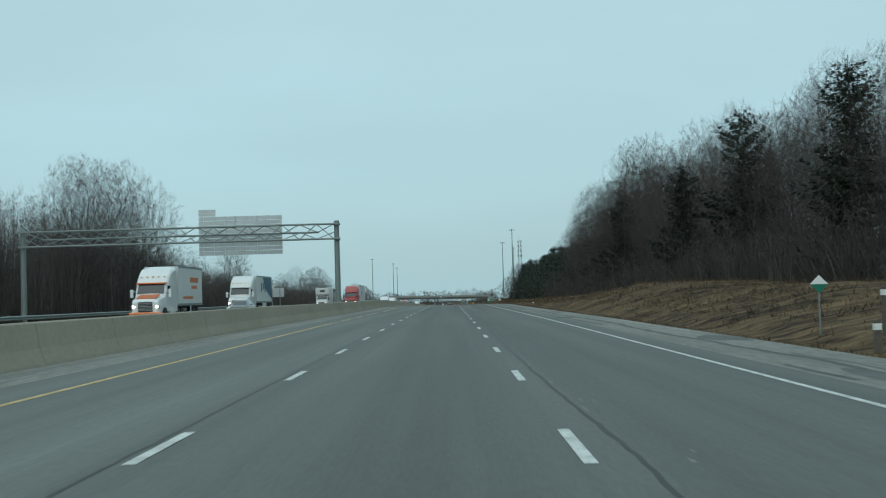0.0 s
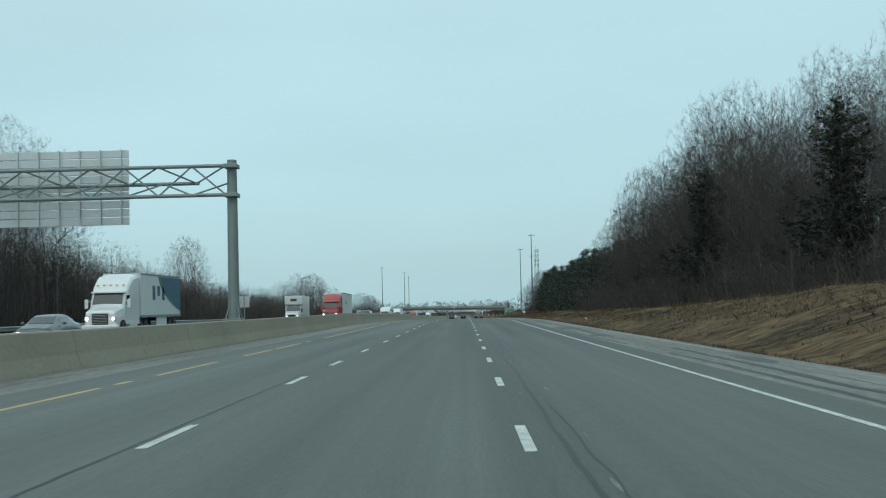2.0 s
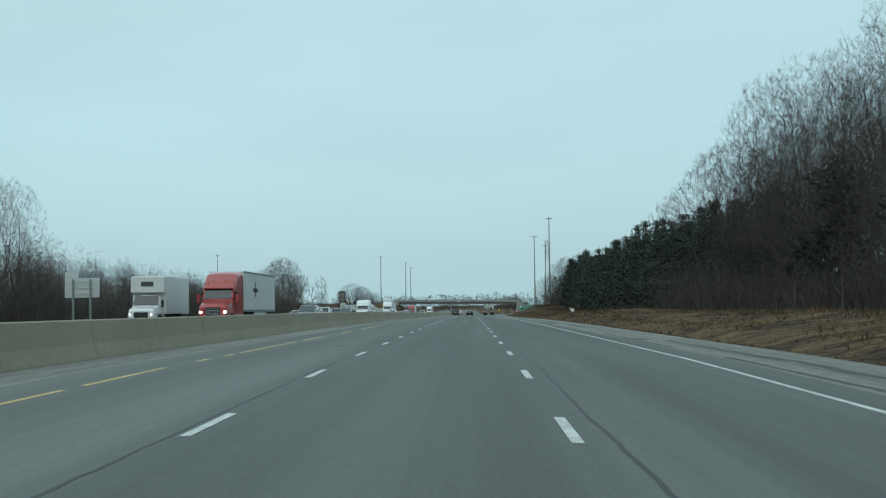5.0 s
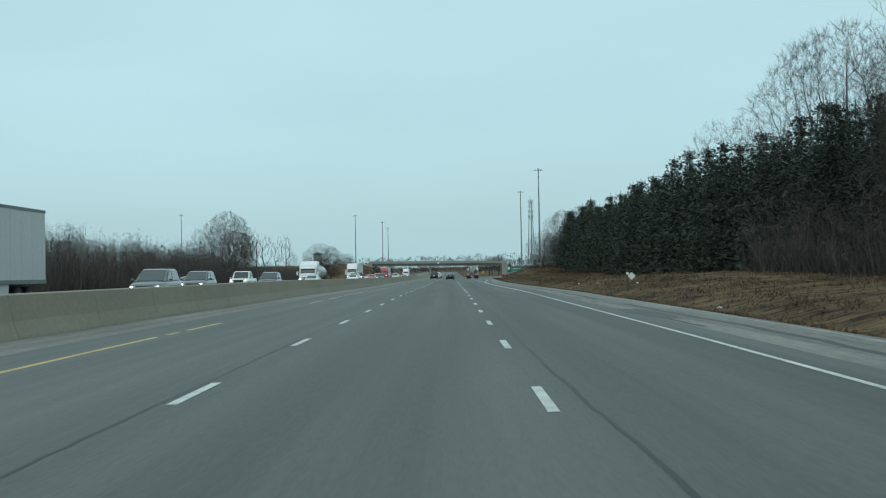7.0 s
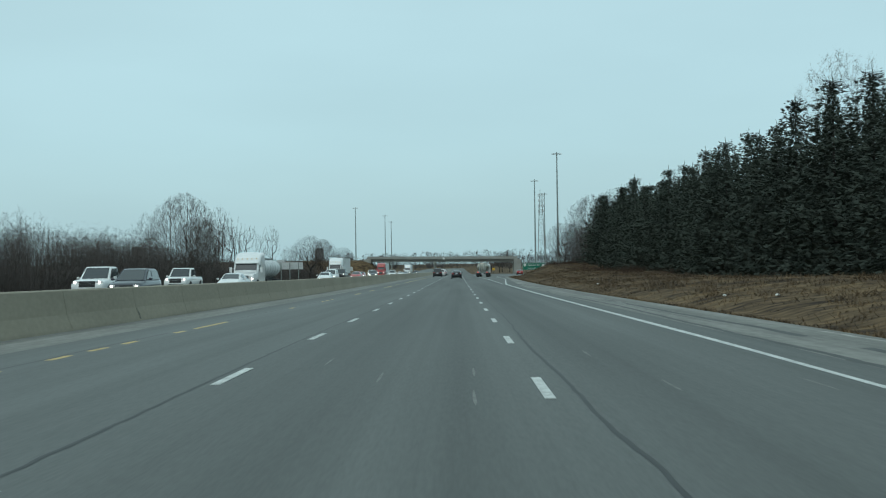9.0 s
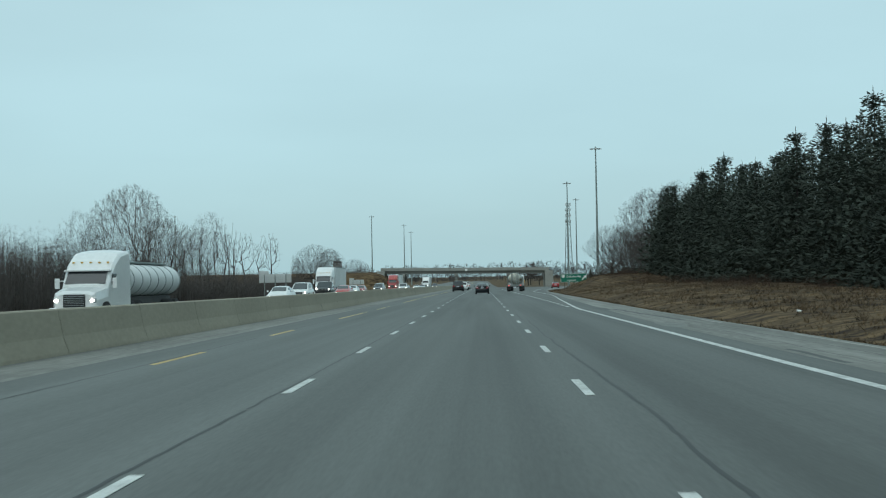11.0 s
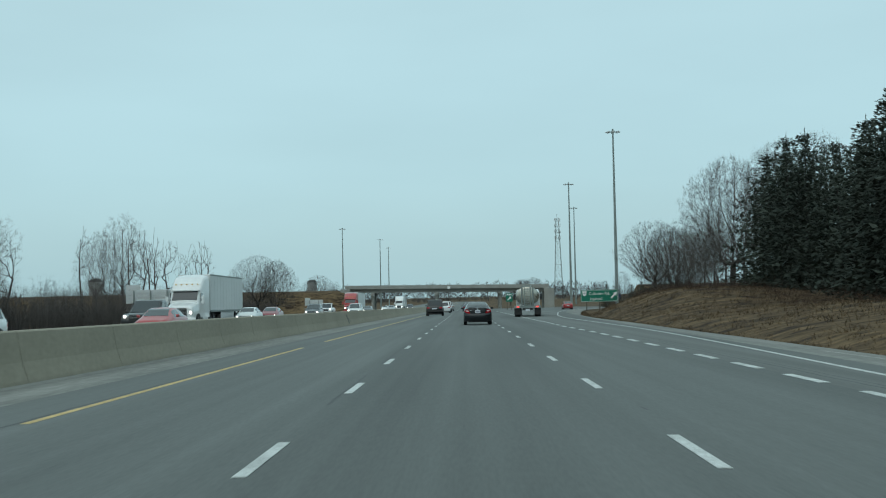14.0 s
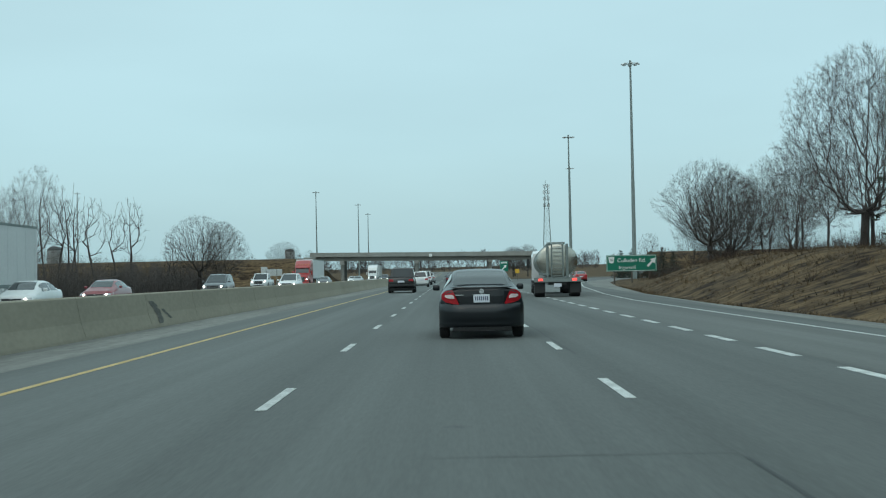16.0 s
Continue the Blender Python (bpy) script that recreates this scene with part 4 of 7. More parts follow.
def high_mast(x, y, h):
    mst = tagged(new("light_mast"), "very tall tapered steel light mast with a ring of lamps", "light mast", "high light masts")
    mst.matrix_basis = pose(x, y, ground_z(x, y))
    bm = bmesh.new()
    tube(bm, (0, 0, -0.3), (0, 0, h * 0.45), 0.42, 0.32, 12)
    tube(bm, (0, 0, h * 0.45), (0, 0, h - 0.3), 0.30, 0.17, 12)
    part("pole", bm, M_STEEL, mst)
    bm = bmesh.new()
    n = 12
    for k in range(n):
        a, b = 2 * math.pi * k / n, 2 * math.pi * (k + 1) / n
        tube(bm, (1.15 * math.cos(a), 1.15 * math.sin(a), h - 0.5), (1.15 * math.cos(b), 1.15 * math.sin(b), h - 0.5), 0.05, 0.05, 5)
    for k in range(3):
        a = 2 * math.pi * k / 3
        tube(bm, (0, 0, h - 0.5), (1.15 * math.cos(a), 1.15 * math.sin(a), h - 0.5), 0.05, 0.05, 5)
    tube(bm, (0, 0, h - 0.9), (0, 0, h + 0.15), 0.28, 0.2, 10)
    part("lamp_ring", bm, M_STEEL, mst)
    for k in range(8):
        a = 2 * math.pi * k / 8
        c, s = math.cos(a) * 1.45, math.sin(a) * 1.45
        bm = bmesh.new()
        box(bm, -0.28, 0.28, -0.2, 0.2, -0.14, 0.12, 0.05)
        bmesh.ops.transform(bm, matrix=pose(c, s, h - 0.55, 0, 0, math.degrees(a)), verts=bm.verts)
        part("lamp_head", bm, M_SIGNBACK, mst)
    return mst


def board_back(name, x0, x1, y, ztop, h, posts, tab=None, label=""):
    """A roadside board seen from behind, with posts, ribs and rails."""
    s = tagged(new(name), label, "road sign")
    xm = (x0 + x1) / 2
    zg = ground_z(xm, y)
    s.matrix_basis = pose(xm, y, zg)
    top, w = ztop - zg, (x1 - x0) / 2
    n = max(3, int(h / 0.3))
    for k in range(n):
        bm = bmesh.new()
        box(bm, -w, w, 0.06, 0.10, top - h + k * h / n, top - h + (k + 1) * h / n - 0.01, 0.004)
        part("panel", bm, M_SIGNBACK, s)
    if tab:
        bm = bmesh.new()
        box(bm, -w, -w + tab, 0.06, 0.10, top + 0.01, top + 0.55, 0.004)
        part("exit_tab", bm, M_SIGNBACK, s)
    for k in range(posts):
        xx = -w + 2 * w * (k + 0.5) / posts
        bm = bmesh.new()
        box(bm, xx - 0.08, xx + 0.08, -0.14, 0.05, -0.3, top - 0.1, 0.01)
        part("post", bm, M_STEEL, s)
    for k in range(3):
        bm = bmesh.new()
        z = top - h * (0.2 + 0.3 * k)
        box(bm, -w + 0.1, w - 0.1, 0.0, 0.055, z - 0.04, z + 0.04)
        part("rail", bm, M_SIGNBACK, s)
    return s


def arrow(parent, x, z, size, y, material):
    bm = bmesh.new()
    pts = [(-0.5, -0.34), (-0.34, -0.5), (0.18, 0.02), (0.34, -0.14), (0.5, 0.5), (-0.14, 0.34), (0.02, 0.18)]
    vs = [bm.verts.new((x + px * size, y, z + pz * size)) for px, pz in pts]
    f = bm.faces.new(vs)
    r = bmesh.ops.extrude_face_region(bm, geom=[f])
    bmesh.ops.translate(bm, vec=(0, 0.012, 0), verts=[v for v in r["geom"] if isinstance(v, bmesh.types.BMVert)])
    bmesh.ops.recalc_face_normals(bm, faces=bm.faces)
    return part("arrow", bm, material, parent)


def exit_sign():
    y = 546.0
    zr, zg = road_z(y), ground_z(20.6, y)
    s = tagged(new("exit_sign"), "green road sign with white letters and arrow on three posts", "road sign")
    s.matrix_basis = pose(20.65, y, 0)
    z0, z1, w = -0.72, 1.12, 2.85
    bm = bmesh.new()
    box(bm, -w, w, 0.0, 0.06, z0, z1, 0.01)
    part("panel", bm, M_GREEN, s, "green reflective panel")
    bm = bmesh.new()
    for xa, xb, za, zb in ((-w + 0.05, w - 0.05, z0 + 0.05, z0 + 0.09), (-w + 0.05, w - 0.05, z1 - 0.09, z1 - 0.05), (-w + 0.05, -w + 0.09, z0 + 0.09, z1 - 0.09), (w - 0.09, w - 0.05, z0 + 0.09, z1 - 0.09)):
        box(bm, xa, xb, -0.006, 0.002, za, zb)
    part("border", bm, M_SIGNWHITE, s, "thin white border")
    text_mesh("Culloden Rd.", 0.62, M_SIGNWHITE, s, pose(-1.62, -0.012, 0.32, 90))
    text_mesh("Ingersoll", 0.56, M_SIGNWHITE, s, pose(-1.45, -0.012, -0.46, 90))
    # route shield: a trapezoid with its number
    bm = bmesh.new()
    vs = [bm.verts.new((px, -0.008, pz)) for px, pz in ((-2.62, 0.92), (-1.92, 0.92), (-2.02, 0.30), (-2.27, 0.18), (-2.52, 0.30))]
    f = bm.faces.new(vs)
    r = bmesh.ops.extrude_face_region(bm, geom=[f])
    bmesh.ops.translate(bm, vec=(0, 0.008, 0), verts=[v for v in r["geom"] if isinstance(v, bmesh.types.BMVert)])
    bmesh.ops.recalc_face_normals(bm, faces=bm.faces)
    part("route_shield", bm, M_SIGNWHITE, s, "white route shield")
    text_mesh("10", 0.40, M_DARKMETAL, s, pose(-2.50, -0.02, 0.44, 90))
    arrow(s, 2.25, 0.25, 1.05, -0.010, M_SIGNWHITE)
    for x in (-1.95, 0.05, 2.05):
        bm = bmesh.new()
        box(bm, x - 0.08, x + 0.08, 0.065, 0.25, ground_z(20.65 + x, y) - 0.3, z1 - 0.1, 0.01)
        part("post", bm, M_WOODPOST, s)


def small_sign(name, x, y, w, h, z, material, label, arrow_on=False, posts=1):
    s = tagged(new(name), label, "road sign")
    zg = ground_z(x, y)
    s.matrix_basis = pose(x, y, zg)
    bm = bmesh.new()
    box(bm, -w / 2, w / 2, 0, 0.03, z, z + h, 0.01)
    part("panel", bm, material, s)
    for k in range(posts):
        xx = 0 if posts == 1 else -w / 3 + 2 * w / 3 * k
        bm = bmesh.new()
        box(bm, xx - 0.05, xx + 0.05, 0.032, 0.12, -0.3, z + h * 0.8)
        part("post", bm, M_WOODPOST, s)
    if arrow_on:
        arrow(s, 0, z + h * 0.38, min(w, h) * 0.62, -0.012, M_SIGNWHITE)
        bm = bmesh.new()
        for k in range(3):
            box(bm, -w * 0.36 + k * w * 0.26, -w * 0.36 + k * w * 0.26 + w * 0.18, -0.008, 0.001, z + h * 0.76, z + h * 0.92)
        part("lettering_bars", bm, M_SIGNWHITE, s)
    return s


def marker_post(x, y, h, label, diamond=None):
    s = tagged(new("marker_post"), label, "marker post", "marker posts on the verge")
    s.matrix_basis = pose(x, y, ground_z(x, y))
    bm = bmesh.new()
    box(bm, -0.07, 0.07, -0.07, 0.07, -0.3, h, 0.02)
    part("post", bm, M_WOODPOST, s)
    bm = bmesh.new()
    box(bm, -0.075, 0.075, -0.076, 0.076, h - 0.22, h - 0.08, 0.01)
    part("reflector_band", bm, M_SIGNWHITE, s, "white reflective band")
    if diamond:
        bm = bmesh.new()
        box(bm, -0.16, 0.16, -0.11, -0.09, -0.16, 0.16, 0.01)
        bmesh.ops.transform(bm, matrix=pose(diamond, 0, h - 0.3, 0, 45, 0), verts=bm.verts)
        part("plate", bm, M_SIGNWHITE, s, "small white plate")
    return s


def kite_sign(x, y):
    s = tagged(new("kite_sign"), "small white and green kite-shaped marker on a thin post", "road sign")
    s.matrix_basis = pose(x, y, ground_z(x, y))
    zc = 1.32 + road_z(y) - ground_z(x, y)
    for pts, mt in ((((-0.24, 0.0), (0.24, 0.0), (0.0, 0.24)), M_SIGNWHITE), (((-0.24, -0.004), (0.0, -0.24), (0.24, -0.004)), M_GREEN)):
        bm = bmesh.new()
        f = bm.faces.new([bm.verts.new((px, 0, zc + pz)) for px, pz in pts])
        r = bmesh.ops.extrude_face_region(bm, geom=[f])
        bmesh.ops.translate(bm, vec=(0, 0.02, 0), verts=[v for v in r["geom"] if isinstance(v, bmesh.types.BMVert)])
        bmesh.ops.recalc_face_normals(bm, faces=bm.faces)
        part("plate", bm, mt, s)
    bm = bmesh.new()
    tube(bm, (0, 0.045, -0.3), (0, 0.045, zc + 0.1), 0.022, 0.022, 6)
    part("post", bm, M_STEEL, s)


def guard_rail(x, y0, y1):
    g = tagged(new("guard_rail"), "galvanised steel beam guard rail on posts beyond the oncoming lanes", "guard rail")
    prof = [(0.0, 0.42), (0.06, 0.47), (0.06, 0.53), (0.0, 0.57), (0.06, 0.62), (0.06, 0.68), (0.0, 0.73)]
    verts, faces = [], []
    n = len(prof)
    ys = [y0 + 6.0 * k for k in range(int((y1 - y0) / 6) + 1)]
    for k, y in enumerate(ys):
        verts += [(x + px, y, road_z(y) + pz) for px, pz in prof]
        if k:
            b, a = k * n, (k - 1) * n
            faces += [(a + i, a + i + 1, b + i + 1, b + i) for i in range(n - 1)]
    me = raw_mesh("beam", verts, faces, M_STEEL)
    ob = new("beam", me)
    ob.parent = g
    bm = bmesh.new()
    box(bm, -0.14, -0.02, -0.07, 0.07, -0.9, 0.72)
    pm = bpy.data.meshes.new("post")
    bm.to_mesh(pm)
    bm.free()
    pm.materials.append(M_WOODPOST)
    for y in ys:
        p = new("post", pm)
        p.parent = g
        p.matrix_basis = pose(x, y, road_z(y))
    return g


def overpass():
    b = tagged(new("overpass"), "long concrete road bridge on piers crossing the highway", "bridge")
    zr = road_z(BRIDGE_Y)
    b.matrix_basis = pose(0, BRIDGE_Y, zr)
    xa, xb = -36.0, 25.0

    def rise(x):
        return -0.012 * (x + 5)

    def beam(name, y0, y1, z0, z1, material, label="", inset=0.0):
        bm = bmesh.new()
        n = 20
        rows = []
        for k in range(n + 1):
            x = xa + inset + (xb - xa - 2 * inset) * k / n
            r = rise(x)
            rows.append([bm.verts.new((x, yy, zz + r)) for yy, zz in ((y0, z0), (y1, z0), (y1, z1), (y0, z1))])
        for p, q in zip(rows, rows[1:]):
            for i in range(4):
                bm.faces.new((p[i], q[i], q[(i + 1) % 4], p[(i + 1) % 4]))
        bm.faces.new(rows[0])
        bm.faces.new(rows[-1][::-1])
        bmesh.ops.recalc_face_normals(bm, faces=bm.faces)
        return part(name, bm, material, b, label)

    beam("deck", -5.6, 5.6, 6.15, 6.45, M_DECK)
    beam("parapet", -5.6, -5.3, 6.45, 7.25, M_DECK)
    beam("parapet", 5.3, 5.6, 6.45, 7.25, M_DECK)
    for y in (-4.6, -1.6, 1.6, 4.6):
        beam("girder", y - 0.25, y + 0.25, 5.1, 6.15, M_GIRDER, inset=1.0)
    for xp in (-27.8, -8.6, 10.4):
        for y in (-3.4, 0.0, 3.4):
            bm = bmesh.new()
            tube(bm, (xp, y, -0.5), (xp, y, 4.4), 0.5, 0.5, 16)
            part("pier_column", bm, M_DECK, b)
        bm = bmesh.new()
        box(bm, xp - 0.6, xp + 0.6, -5.0, 5.0, 4.35, 5.12 + rise(xp), 0.05)
        part("pier_cap", bm, M_DECK, b)
    for xp in (xa, xb):
        bm = bmesh.new()
        box(bm, xp - 1.5, xp + 1.5, -5.8, 5.8, -1.0, 6.1 + rise(xp), 0.05)
        part("abutment", bm, M_DECK, b)
    bm = bmesh.new()
    box(bm, -5.3, -4.5, -5.75, -5.61, 6.0, 6.8, 0.02)
    part("sign_plate", bm, M_SIGNWHITE, b, "small pale plate on the parapet")
    # road over the bridge on its banks
    tagged(strip_cross(), "country road along the top of the bridge banks", "road", kind="structure")


def strip_cross():
    verts, faces = [], []
    xs = list(range(-400, -40, 12)) + [-36]
    for k, x in enumerate(xs):
        z = ground_z(x, BRIDGE_Y) + 0.05
        verts += [(x, BRIDGE_Y - 4, z), (x, BRIDGE_Y + 4, z)]
        if k:
            i = 2 * k
            faces.append((i - 2, i, i + 1, i - 1))
    n = len(verts)
    xs = [25] + list(range(36, 400, 12))
    for k, x in enumerate(xs):
        z = ground_z(x, BRIDGE_Y) + 0.05
        verts += [(x, BRIDGE_Y - 4, z), (x, BRIDGE_Y + 4, z)]
        if k:
            i = n + 2 * k
            faces.append((i - 2, i, i + 1, i - 1))
    return new("road_over", raw_mesh("road_over", verts, faces, M_ASPHALT))


def lattice_tower(x, y, h):
    t = tagged(new("lattice_tower"), "distant steel lattice communications tower with antenna panels", "tower")
    t.matrix_basis = pose(x, y, ground_z(x, y))
    n, w0, w1 = 14, 6.0, 1.8
    legs = []
    for k in range(4):
        a = math.pi / 4 + math.pi / 2 * k
        bm = bmesh.new()
        tube(bm, (w0 * math.cos(a), w0 * math.sin(a), -0.5), (w1 * math.cos(a), w1 * math.sin(a), h), 0.20, 0.16, 6)
        part("leg", bm, M_STEEL, t)
    for k in range(4):
        a, b2 = math.pi / 4 + math.pi / 2 * k, math.pi / 4 + math.pi / 2 * (k + 1)
        bm = bmesh.new()
        for j in range(n):
            u, v = j / n, (j + 1) / n
            wu, wv = w0 + (w1 - w0) * u, w0 + (w1 - w0) * v
            p0, p1 = (a, b2) if j % 2 == 0 else (b2, a)
            tube(bm, (wu * math.cos(p0), wu * math.sin(p0), h * u), (wv * math.cos(p1), wv * math.sin(p1), h * v), 0.10, 0.10, 4, caps=False)
            tube(bm, (wv * math.cos(a), wv * math.sin(a), h * v), (wv * math.cos(b2), wv * math.sin(b2), h * v), 0.08, 0.08, 4, caps=False)
        part("bracing", bm, M_STEEL, t)
    rng = random.Random(3)
    for z in (h - 1.5, h - 7, h - 13, h - 19):
        for k in range(6):
            a = 2 * math.pi * k / 6
            bm = bmesh.new()
            box(bm, -0.35, 0.35, -0.25, 0.25, -1.6, 1.6, 0.06)
            bmesh.ops.transform(bm, matrix=pose(2.6 * math.cos(a), 2.6 * math.sin(a), z, 0, 0, math.degrees(a)), verts=bm.verts)
            part("antenna", bm, M_SIGNBACK, t)
    for k in range(3):
        bm = bmesh.new()
        tube(bm, (rng.uniform(-1, 1), rng.uniform(-1, 1), h - 1), (rng.uniform(-1, 1), 0, h + 4), 0.07, 0.05, 5)
        part("whip_antenna", bm, M_STEEL, t)


def barn(x, y, w, d, h, turn, material, label):
    b = tagged(new("barn"), label, "barn")
    b.matrix_basis = pose(x, y, ground_z(x, y) - 0.2, 0, 0, turn)
    bm = bmesh.new()
    box(bm, -w / 2, w / 2, -d / 2, d / 2, 0, h)
    part("wall", bm, material, b)
    bm = bmesh.new()
    r = h * 0.62
    ps = [(-w / 2 - 0.4, h - 0.1), (-w * 0.3, h + r * 0.7), (0, h + r), (w * 0.3, h + r * 0.7), (w / 2 + 0.4, h - 0.1)]
    rows = [[bm.verts.new((px, yy, pz)) for px, pz in ps] for yy in (-d / 2 - 0.3, d / 2 + 0.3)]
    for i in range(4):
        bm.faces.new((rows[0][i], rows[0][i + 1], rows[1][i + 1], rows[1][i]))
    bm.faces.new(rows[0][::-1])
    bm.faces.new(rows[1])
    bmesh.ops.recalc_face_normals(bm, faces=bm.faces)
    part("roof", bm, M_BARNGREY if material is M_BRICKRED else M_SIGNWHITE, b)
    bm = bmesh.new()
    box(bm, -w * 0.14, w * 0.14, -d / 2 - 0.06, -d / 2 - 0.01, 0.1, h * 0.7)
    part("door", bm, M_DARKMETAL, b)


def silo(x, y, r, h, label):
    s = tagged(new("silo"), label, "silo")
    s.matrix_basis = pose(x, y, ground_z(x, y) - 0.2)
    bm = bmesh.new()
    tube(bm, (0, 0, 0), (0, 0, h), r, r, 24)
    part("shell", bm, M_BARNGREY, s)
    bm = bmesh.new()
    bmesh.ops.create_uvsphere(bm, u_segments=24, v_segments=8, radius=r * 1.01, matrix=Matrix.Translation((0, 0, h)) @ Matrix.Diagonal((1, 1, 0.55, 1)))
    part("dome", bm, M_DARKMETAL, s)
    for k in range(6):
        bm = bmesh.new()
        z = h * (k + 0.5) / 6
        tube(bm, (0, 0, z - 0.06), (0, 0, z + 0.06), r * 1.012, r * 1.012, 24)
        part("hoop", bm, M_DARKMETAL, s)


build_gantry()
for mx, my, mh in ((34.4, 632, 40.6), (34.4, 748, 40.2), (48.5, 883, 42.6), (-61.4, 959, 40.8), (-49.2, 1054, 39.8), (-49.2, 1130, 38.2), (-184, 997, 45.0)):
    high_mast(mx, my, mh)
board_back("guide_sign", -35.1, -32.0, 237.5, 4.55, 1.75, 2, 1.2, "small aluminium guide sign seen from behind on two posts")
board_back("guide_sign", -39.3, -33.5, 498.5, 2.05, 1.55, 3, 1.7, "aluminium exit guide sign seen from behind on three posts")
board_back("guide_sign", -44.5, -39.5, 690.0, 0.35, 1.6, 2, 1.5, "aluminium guide sign seen from behind before the bridge bank")
exit_sign()
small_sign("gore_sign", 9.2, 612.0, 1.35, 1.75, 1.85, M_GREEN, "small green exit sign with white arrow in the gore", True, 2)
small_sign("blue_sign", 42.0, 690.0, 1.6, 1.7, 1.8, M_BLUE, "small blue service sign beside the ramp", False, 1)
small_sign("yellow_sign", 13.0, 640.0, 0.8, 0.8, 1.5, M_SIGNYELLOW, "small yellow warning sign in the gore grass", False, 1)
kite_sign(10.6, 35.1)
marker_post(9.9, 29.0, 0.75, "short weathered post with a white reflective top")
marker_post(11.0, 31.5, 1.15, "dark weathered marker post with pale bands")
marker_post(10.9, 252.0, 1.15, "weathered marker post with a small white plate", 0.22)
guard_rail(-28.2, 30, 204)
overpass()
lattice_tower(90.5, 1508, 78.5)
barn(-62, 845, 12, 18, 4.5, 25, M_BRICKRED, "dark red gambrel barn beyond the fields")
barn(-150, 1624, 30, 40, 7.0, 60, M_SIGNWHITE, "white rounded farm shed far beyond the fields")
silo(-148, 1507, 4.6, 22.0, "tall grey concrete silo with a dark dome")
silo(-246, 1148, 4.6, 20.0, "wide grey farm silo behind the hedge")
# ---- vehicles ----
def paint(name, color, rough=0.3, metal=0.0, coat=0.6):
    return mat(name, color, rough, 0.06, 0.8, 6, coat=coat, metal=metal)


M_GLASS = mat("car_glass", (0.030, 0.036, 0.040), 0.05, 0.05, coat=0.5)
M_GLASS.node_tree.nodes["Principled BSDF"].inputs["IOR"].default_value = 1.5
M_TYRE = mat("tyre", (0.02, 0.02, 0.021), 0.85, 0.2, 3, 20)
M_RIM = mat("rim", (0.35, 0.36, 0.37), 0.35, 0.1, 4, 20, metal=0.7)
M_BLACK = mat("black_plastic", (0.018, 0.019, 0.02), 0.6, 0.2, 3, 20)
M_CHROME = mat("chrome", (0.6, 0.62, 0.63), 0.18, 0.05, metal=0.9)
M_LAMP = mat("headlight_on", (1.0, 0.96, 0.86), 0.3, 0.0, emit=5.0)
M_LAMP_OFF = mat("headlight_lens", (0.55, 0.57, 0.58), 0.15, 0.05, metal=0.3)
M_TAIL = mat("tail_lens", (0.36, 0.012, 0.02), 0.2, 0.1, coat=0.3)
M_TAIL_ON = mat("tail_light_on", (1.0, 0.10, 0.08), 0.3, 0.0, emit=1.0)
M_PLATE = mat("number_plate", (0.62, 0.66, 0.72), 0.5, 0.05)
M_PLATEBAR = mat("plate_bars", (0.10, 0.12, 0.18), 0.5, 0.05)
P_CHARCOAL = paint("paint_charcoal", (0.009, 0.012, 0.015), 0.30, 0.0, 0.35)
P_CHARCOAL.node_tree.nodes["Principled BSDF"].inputs["Specular IOR Level"].default_value = 0.35
P_BLACK = paint("paint_black", (0.014, 0.014, 0.015), 0.35)
P_WHITE = paint("paint_white", (0.72, 0.74, 0.74))
P_SILVER = paint("paint_silver", (0.36, 0.38, 0.39), 0.3, 0.4)
P_GREY = paint("paint_grey", (0.10, 0.11, 0.12), 0.3, 0.3)
P_NAVY = paint("paint_navy", (0.03, 0.035, 0.05), 0.3, 0.3)
P_RED = paint("paint_red", (0.36, 0.035, 0.035))
P_MAROON = paint("paint_maroon", (0.22, 0.03, 0.04))
P_ORANGE = paint("paint_orange", (0.75, 0.18, 0.04))
M_TRAILER = mat("trailer_side", (0.62, 0.64, 0.64), 0.45, 0.06, 0.5, 6)
M_TANK = mat("tank_shell", (0.42, 0.415, 0.37), 0.2, 0.12, 0.7, 5, metal=0.9)
M_FRAME = mat("chassis", (0.06, 0.062, 0.062), 0.7, 0.25, 2, 12)
M_GRAPHIC_BLUE = mat("graphic_blue", (0.02, 0.10, 0.16), 0.5, 0.1)
M_GRAPHIC_GREEN = mat("graphic_green", (0.07, 0.20, 0.10), 0.5, 0.1)


def loft(bm, sections, cap=True):
    """Rings of equal length joined in order; closed rings."""
    rows = [[bm.verts.new(p) for p in s] for s in sections]
    n = len(rows[0])
    for a, b in zip(rows, rows[1:]):
        for i in range(n):
            bm.faces.new((a[i], a[(i + 1) % n], b[(i + 1) % n], b[i]))
    if cap:
        bm.faces.new(rows[0][::-1])
        bm.faces.new(rows[-1])
    bmesh.ops.recalc_face_normals(bm, faces=bm.faces)


